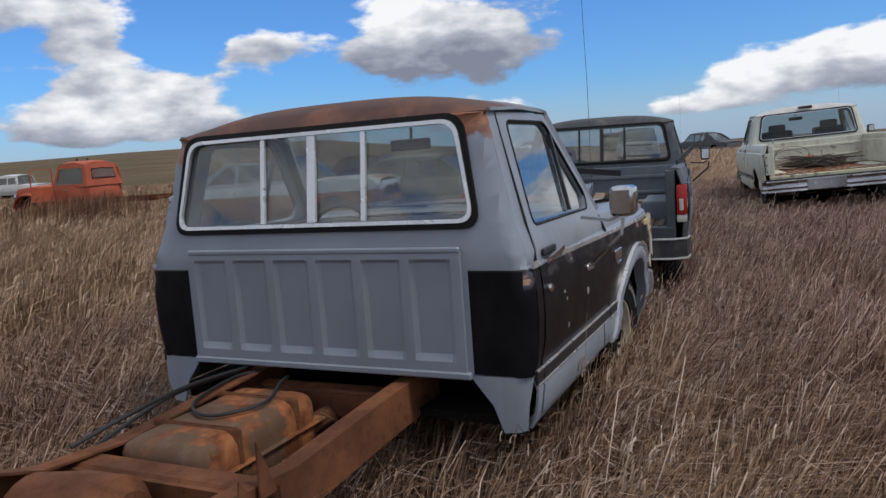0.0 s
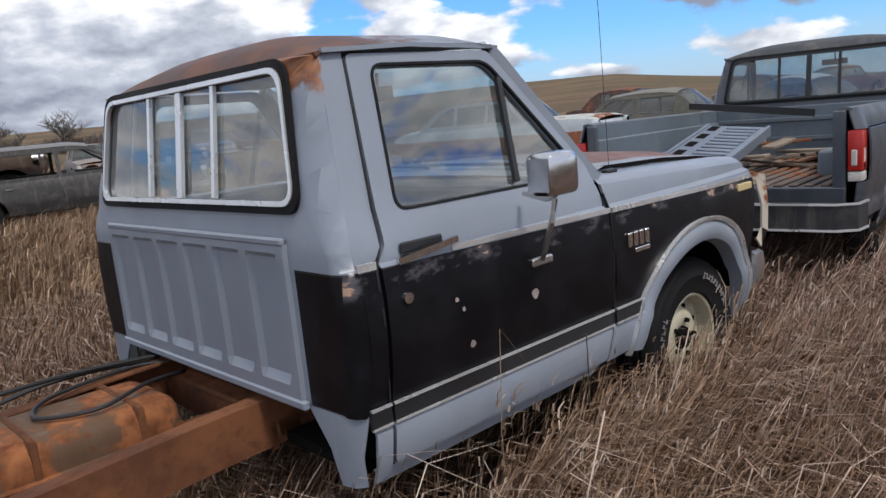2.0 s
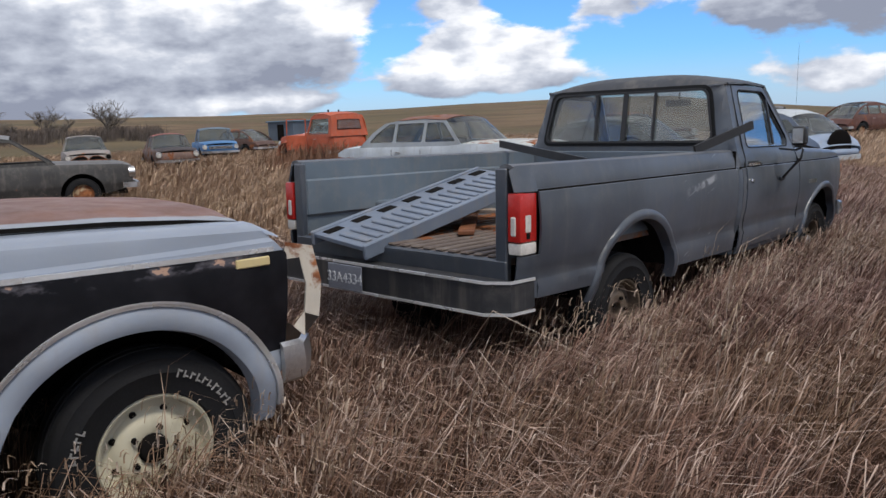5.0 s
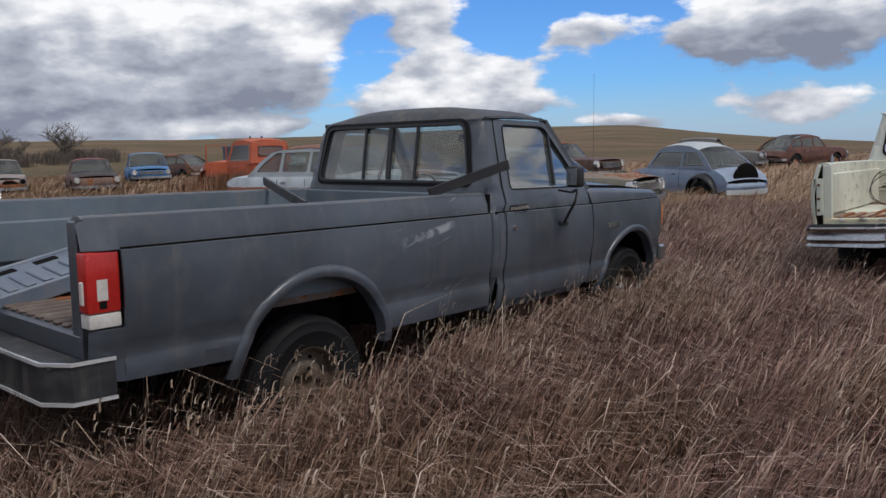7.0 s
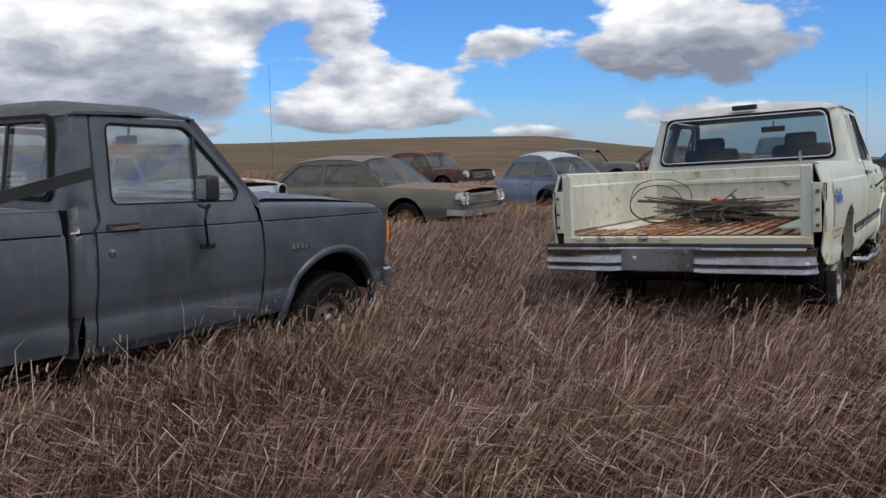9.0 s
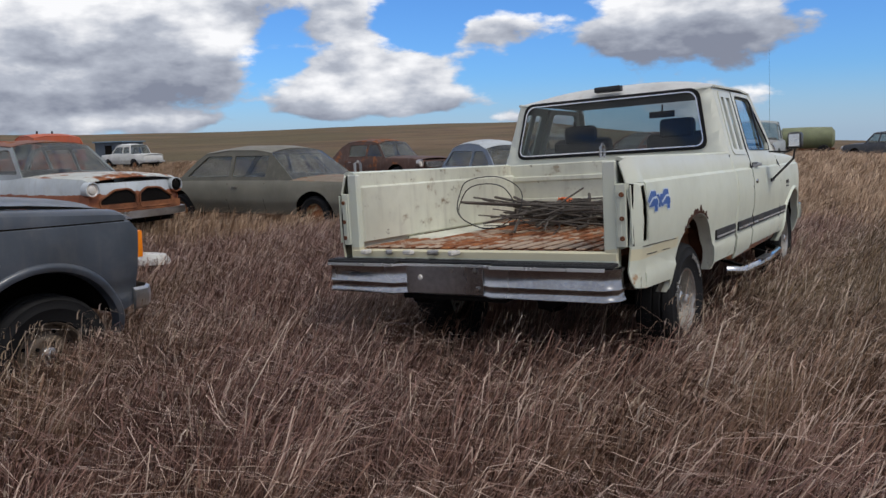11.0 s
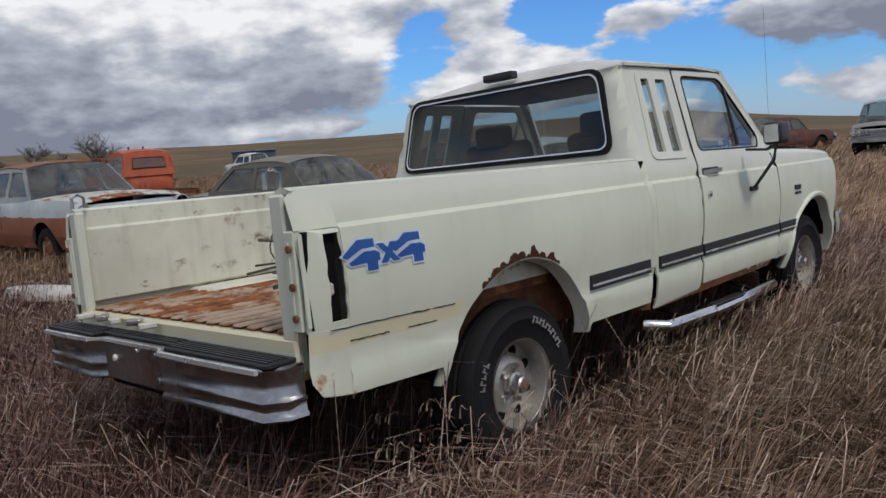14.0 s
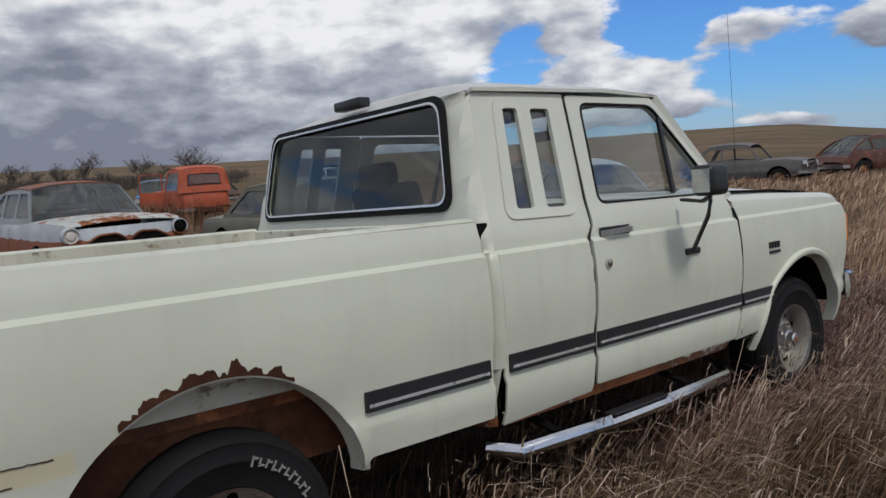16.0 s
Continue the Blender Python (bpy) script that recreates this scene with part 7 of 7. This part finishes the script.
# ---- grass ----
def grass_material(name, dark, light, tip):
    mt, n, b = material(name)
    g = n.add("ShaderNodeNewGeometry")
    rnd = g.outputs["Random Per Island"]
    o = n.add("ShaderNodeTexCoord").outputs["Object"]
    x, y, z = n.xyz(o)
    patch = n.noise(o, 0.7, 4)
    c = n.mix(rnd, dark, light)
    c = n.mix(n.m("MULTIPLY", n.step(patch, 0.45, 0.7), 0.5), c, (0.20, 0.13, 0.062))
    # golden growth round the first truck, purple further on
    gold = n.step(n.m("ADD", y, n.m("MULTIPLY", n.m("SUBTRACT", patch, 0.5), 4.0)), 5.5, 0.5, 0.0, 0.65)
    c = n.mix(gold, c, n.mix(rnd, (0.105, 0.062, 0.036), (0.36, 0.225, 0.125)))
    # olive brown growth beside the last truck
    late = n.m("MULTIPLY", n.step(n.m("ADD", y, n.m("MULTIPLY", n.m("SUBTRACT", patch, 0.5), 3.0)), 10.5, 12.5), n.step(n.m("ADD", x, n.m("MULTIPLY", n.m("SUBTRACT", patch, 0.5), 2.0)), 2.2, 3.4))
    c = n.mix(n.m("MULTIPLY", late, 0.8), c, n.mix(rnd, (0.060, 0.042, 0.022), (0.20, 0.135, 0.066)))
    pale = n.m("MULTIPLY", n.step(n.m("FRACT", n.m("MULTIPLY", rnd, 17.3)), 0.62, 0.95), n.step(z, 0.16, 0.36))
    n.plug(n.mix(pale, c, tip), b.inputs["Base Color"])
    b.inputs["Roughness"].default_value = 0.6
    b.inputs["Specular IOR Level"].default_value = 0.25
    return mt


def blades(name, xy, height, width, lean, seed, mat, label, fine=True):
    """Grass as one mesh: each blade a bent, tapered ribbon of two quads and a tip."""
    rng = np.random.default_rng(seed)
    k = len(xy)
    h = height * (0.45 + 0.75 * rng.random(k))
    wd = width * (0.6 + 0.8 * rng.random(k))
    a = rng.random(k) * 2 * math.pi
    side = np.stack([np.cos(a), np.sin(a)], 1)
    px, py = xy[:, 0], xy[:, 1]
    swirl = np.sin(4.1 * px + 1.7 * np.sin(2.3 * py)) * np.sin(3.7 * py + 1.3 * np.sin(1.9 * px))
    tuft = np.sin(9.3 * px + 2.1 * np.sin(5.1 * py) + 1.0) * np.sin(8.1 * py + 1.9 * np.sin(6.3 * px))
    h = h * (1 + 0.22 * tuft)
    la = radians(lean[0]) + rng.normal(0, 0.45, k) + 0.7 * swirl
    amt = h * np.clip(lean[1] + 0.25 * tuft + rng.normal(0, 0.30, k), 0.02, 1.3)
    push = np.stack([np.cos(la), np.sin(la)], 1)
    zg = np.array([land(px, py) for px, py in xy]) - 0.01
    levels = ((0.0, 1.0, 0.0, 0.0), (0.42, 0.85, 0.10, 0.54), (0.78, 0.85, 0.42, 0.92)) if fine else ((0.0, 1.0, 0.0, 0.0), (0.6, 0.85, 0.30, 0.75))
    nv = 2 * len(levels) + 1
    co = np.zeros((k, nv, 3))
    for j, (u, wf, bend, up) in enumerate(levels):
        for s in (0, 1):
            co[:, j * 2 + s, :2] = xy + push * (amt * bend)[:, None] + side * (wd * wf * (s - 0.5))[:, None]
            co[:, j * 2 + s, 2] = zg + h * up
    co[:, nv - 1, :2] = xy + push * amt[:, None] + rng.normal(0, 0.10, (k, 2)) * h[:, None]
    co[:, nv - 1, 2] = zg + h * (0.70 + 0.34 * rng.random(k))
    base = (np.arange(k) * nv)[:, None]
    quads = np.concatenate([base + [2 * j, 2 * j + 1, 2 * j + 3, 2 * j + 2] for j in range(len(levels) - 1)], 1).reshape(-1, 4)
    tris = (base + [nv - 3, nv - 2, nv - 1]).reshape(-1, 3)
    me = bpy.data.meshes.new(name)
    me.vertices.add(k * nv)
    me.vertices.foreach_set("co", co.reshape(-1).astype(np.float32))
    loops = np.concatenate([quads.reshape(-1), tris.reshape(-1)])
    me.loops.add(len(loops))
    me.loops.foreach_set("vertex_index", loops.astype(np.int32))
    nq, nt = len(quads), len(tris)
    me.polygons.add(nq + nt)
    me.polygons.foreach_set("loop_start", np.concatenate([np.arange(nq) * 4, nq * 4 + np.arange(nt) * 3]).astype(np.int32))
    me.update(calc_edges=True)
    me.materials.append(mat)
    me.shade_smooth()
    return tagged(new(name, me), label, "grass", kind="stuff")


FOOT = [(0.0, 0.0, 90, 0.30, 2.5, 0.84), (-0.257, 6.236, 97.34, -2.5, 2.5, 0.86), (1.926, 12.426, 98.77, -2.5, 2.5, 0.84)]


def under_truck(xy):
    out = np.zeros(len(xy), bool)
    for bx, by, yaw, xa, xb, hw in FOOT:
        c, s = math.cos(radians(yaw)), math.sin(radians(yaw))
        d = xy - [bx, by]
        lx, ly = d[:, 0] * c + d[:, 1] * s, -d[:, 0] * s + d[:, 1] * c
        out |= (lx > xa) & (lx < xb) & (np.abs(ly) < hw)
    return out


def scatter(x0, x1, y0, y1, per_m2, seed, keep=1.0):
    """Clumped points over a rectangle, thinned where trucks stand."""
    rng = np.random.default_rng(seed)
    n = int((x1 - x0) * (y1 - y0) * per_m2)
    nc = max(1, n // 9)
    c = np.stack([rng.uniform(x0, x1, nc), rng.uniform(y0, y1, nc)], 1)
    xy = c[rng.integers(0, nc, n)] + rng.normal(0, 0.045, (n, 2))
    loose = rng.random(n) < 0.35
    xy[loose] = np.stack([rng.uniform(x0, x1, n), rng.uniform(y0, y1, n)], 1)[loose]
    u = under_truck(xy)
    return xy[~u | (rng.random(n) < 0.10)]


def brush_points():
    """Clumps of low leafless brush along the far tree line."""
    rng = np.random.default_rng(401)
    out = []
    for k in range(150):
        a, d = radians(rng.uniform(160.5, 186.0)), rng.uniform(120, 185)
        c = np.array([3.5 + d * math.cos(a), 1.0 + d * math.sin(a)])
        out.append(c + rng.normal(0, rng.uniform(0.5, 1.6), (110, 2)))
    return np.concatenate(out)


M_BRUSH = plain("leafless brush", (0.075, 0.058, 0.048), 0.9, 0, 0.35, 2)
blades("brush", brush_points(), 2.1, 0.05, (90, 0.25), 8, M_BRUSH, "leafless grey-brown brush along the far tree line", False)
M_WEED = plain("dry red-brown weeds", (0.20, 0.105, 0.062), 0.9, 0, 0.45, 4)


def weed_points():
    rng = np.random.default_rng(402)
    out = []
    for cx, cy, sp, k in ((-18.6, 13.9, 0.55, 420), (-19.4, 14.9, 0.5, 420), (-20.2, 14.2, 0.6, 360), (-17.6, 14.3, 0.5, 260), (-21.4, 14.7, 0.5, 260), (-19.0, 15.6, 0.5, 260)):
        out.append(np.array([cx, cy]) + rng.normal(0, sp, (k, 2)))
    return np.concatenate(out)


blades("weeds", weed_points(), 1.05, 0.016, (30, 0.25), 9, M_WEED, "tall dry red-brown weeds round the orange truck", False)
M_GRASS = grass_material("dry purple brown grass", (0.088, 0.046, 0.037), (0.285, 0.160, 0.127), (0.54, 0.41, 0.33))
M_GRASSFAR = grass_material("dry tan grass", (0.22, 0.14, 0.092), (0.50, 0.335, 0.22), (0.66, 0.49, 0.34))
LEAN = (30, 0.62)
blades("grass", scatter(-4, 5.7, -4.2, 17.5, 1850, 11), 0.41, 0.0050, LEAN, 1, M_GRASS, "thick dry purple-brown prairie grass leaning in the wind")
strip = []
for bx, by, yaw, xa, xb, hw in FOOT:
    c, s = math.cos(radians(yaw)), math.sin(radians(yaw))
    rng = np.random.default_rng(31)
    n = 5200
    lx, ly = rng.uniform(xa - (0.4 if xa < 0 else 2.6), xb + 0.4, n), -rng.triangular(0.93, 1.0, 1.5, n)
    strip.append(np.stack([bx + lx * c - ly * s, by + lx * s + ly * c], 1))
blades("grass", np.concatenate(strip), 0.42, 0.0050, LEAN, 5, M_GRASS, "taller dry grass growing along the sides of trucks")
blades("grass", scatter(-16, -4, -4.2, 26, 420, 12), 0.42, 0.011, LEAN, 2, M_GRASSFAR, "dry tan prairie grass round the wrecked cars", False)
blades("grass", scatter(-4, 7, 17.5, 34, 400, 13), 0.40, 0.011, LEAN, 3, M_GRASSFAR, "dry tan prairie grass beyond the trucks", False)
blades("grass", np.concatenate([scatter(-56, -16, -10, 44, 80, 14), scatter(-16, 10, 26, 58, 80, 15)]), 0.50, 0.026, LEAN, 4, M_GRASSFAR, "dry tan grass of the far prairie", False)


# tall single stems with seed heads beside the trucks
def seed_stems():
    rng = np.random.default_rng(77)
    xy = []
    for bx, by, yaw, xa, xb, hw in FOOT:
        c, s = math.cos(radians(yaw)), math.sin(radians(yaw))
        n = 210
        lx, ly = rng.uniform(xa - 0.8, xb + 0.3, n), -rng.uniform(0.98, 1.9, n)
        xy.append(np.stack([bx + lx * c - ly * s, by + lx * s + ly * c], 1))
    lx = rng.uniform(0, 1, 260)
    xy.append(np.stack([1.0 + 3.0 * rng.random(260), -2 + 15 * lx], 1))
    return np.concatenate(xy)


M_STEM = grass_material("pale straw stems", (0.26, 0.19, 0.135), (0.44, 0.34, 0.26), (0.58, 0.47, 0.38))
stems = seed_stems()
blades("tall_grass", stems, 0.66, 0.004, (30, 0.35), 6, M_STEM, "pale tall grass stems beside the trucks")


def seed_heads(xy):
    """Drooping heads of small pale spikelets near the top of the tall stems."""
    rng = np.random.default_rng(78)
    pts = np.repeat(xy, 9, 0) + rng.normal(0, 0.035, (len(xy) * 9, 2))
    return pts


hd = blades("seed_heads", seed_heads(stems[::2]), 0.05, 0.006, (30, 0.8), 7, M_STEM, "pale drooping grass seed heads on tall stems")
zs = np.zeros(len(hd.data.vertices) * 3)
hd.data.vertices.foreach_get("co", zs)
zs = zs.reshape(-1, 7, 3)
zs[:, :, 2] += np.random.default_rng(79).uniform(0.40, 0.62, len(zs))[:, None]
hd.data.vertices.foreach_set("co", zs.reshape(-1))
hd.data.update()
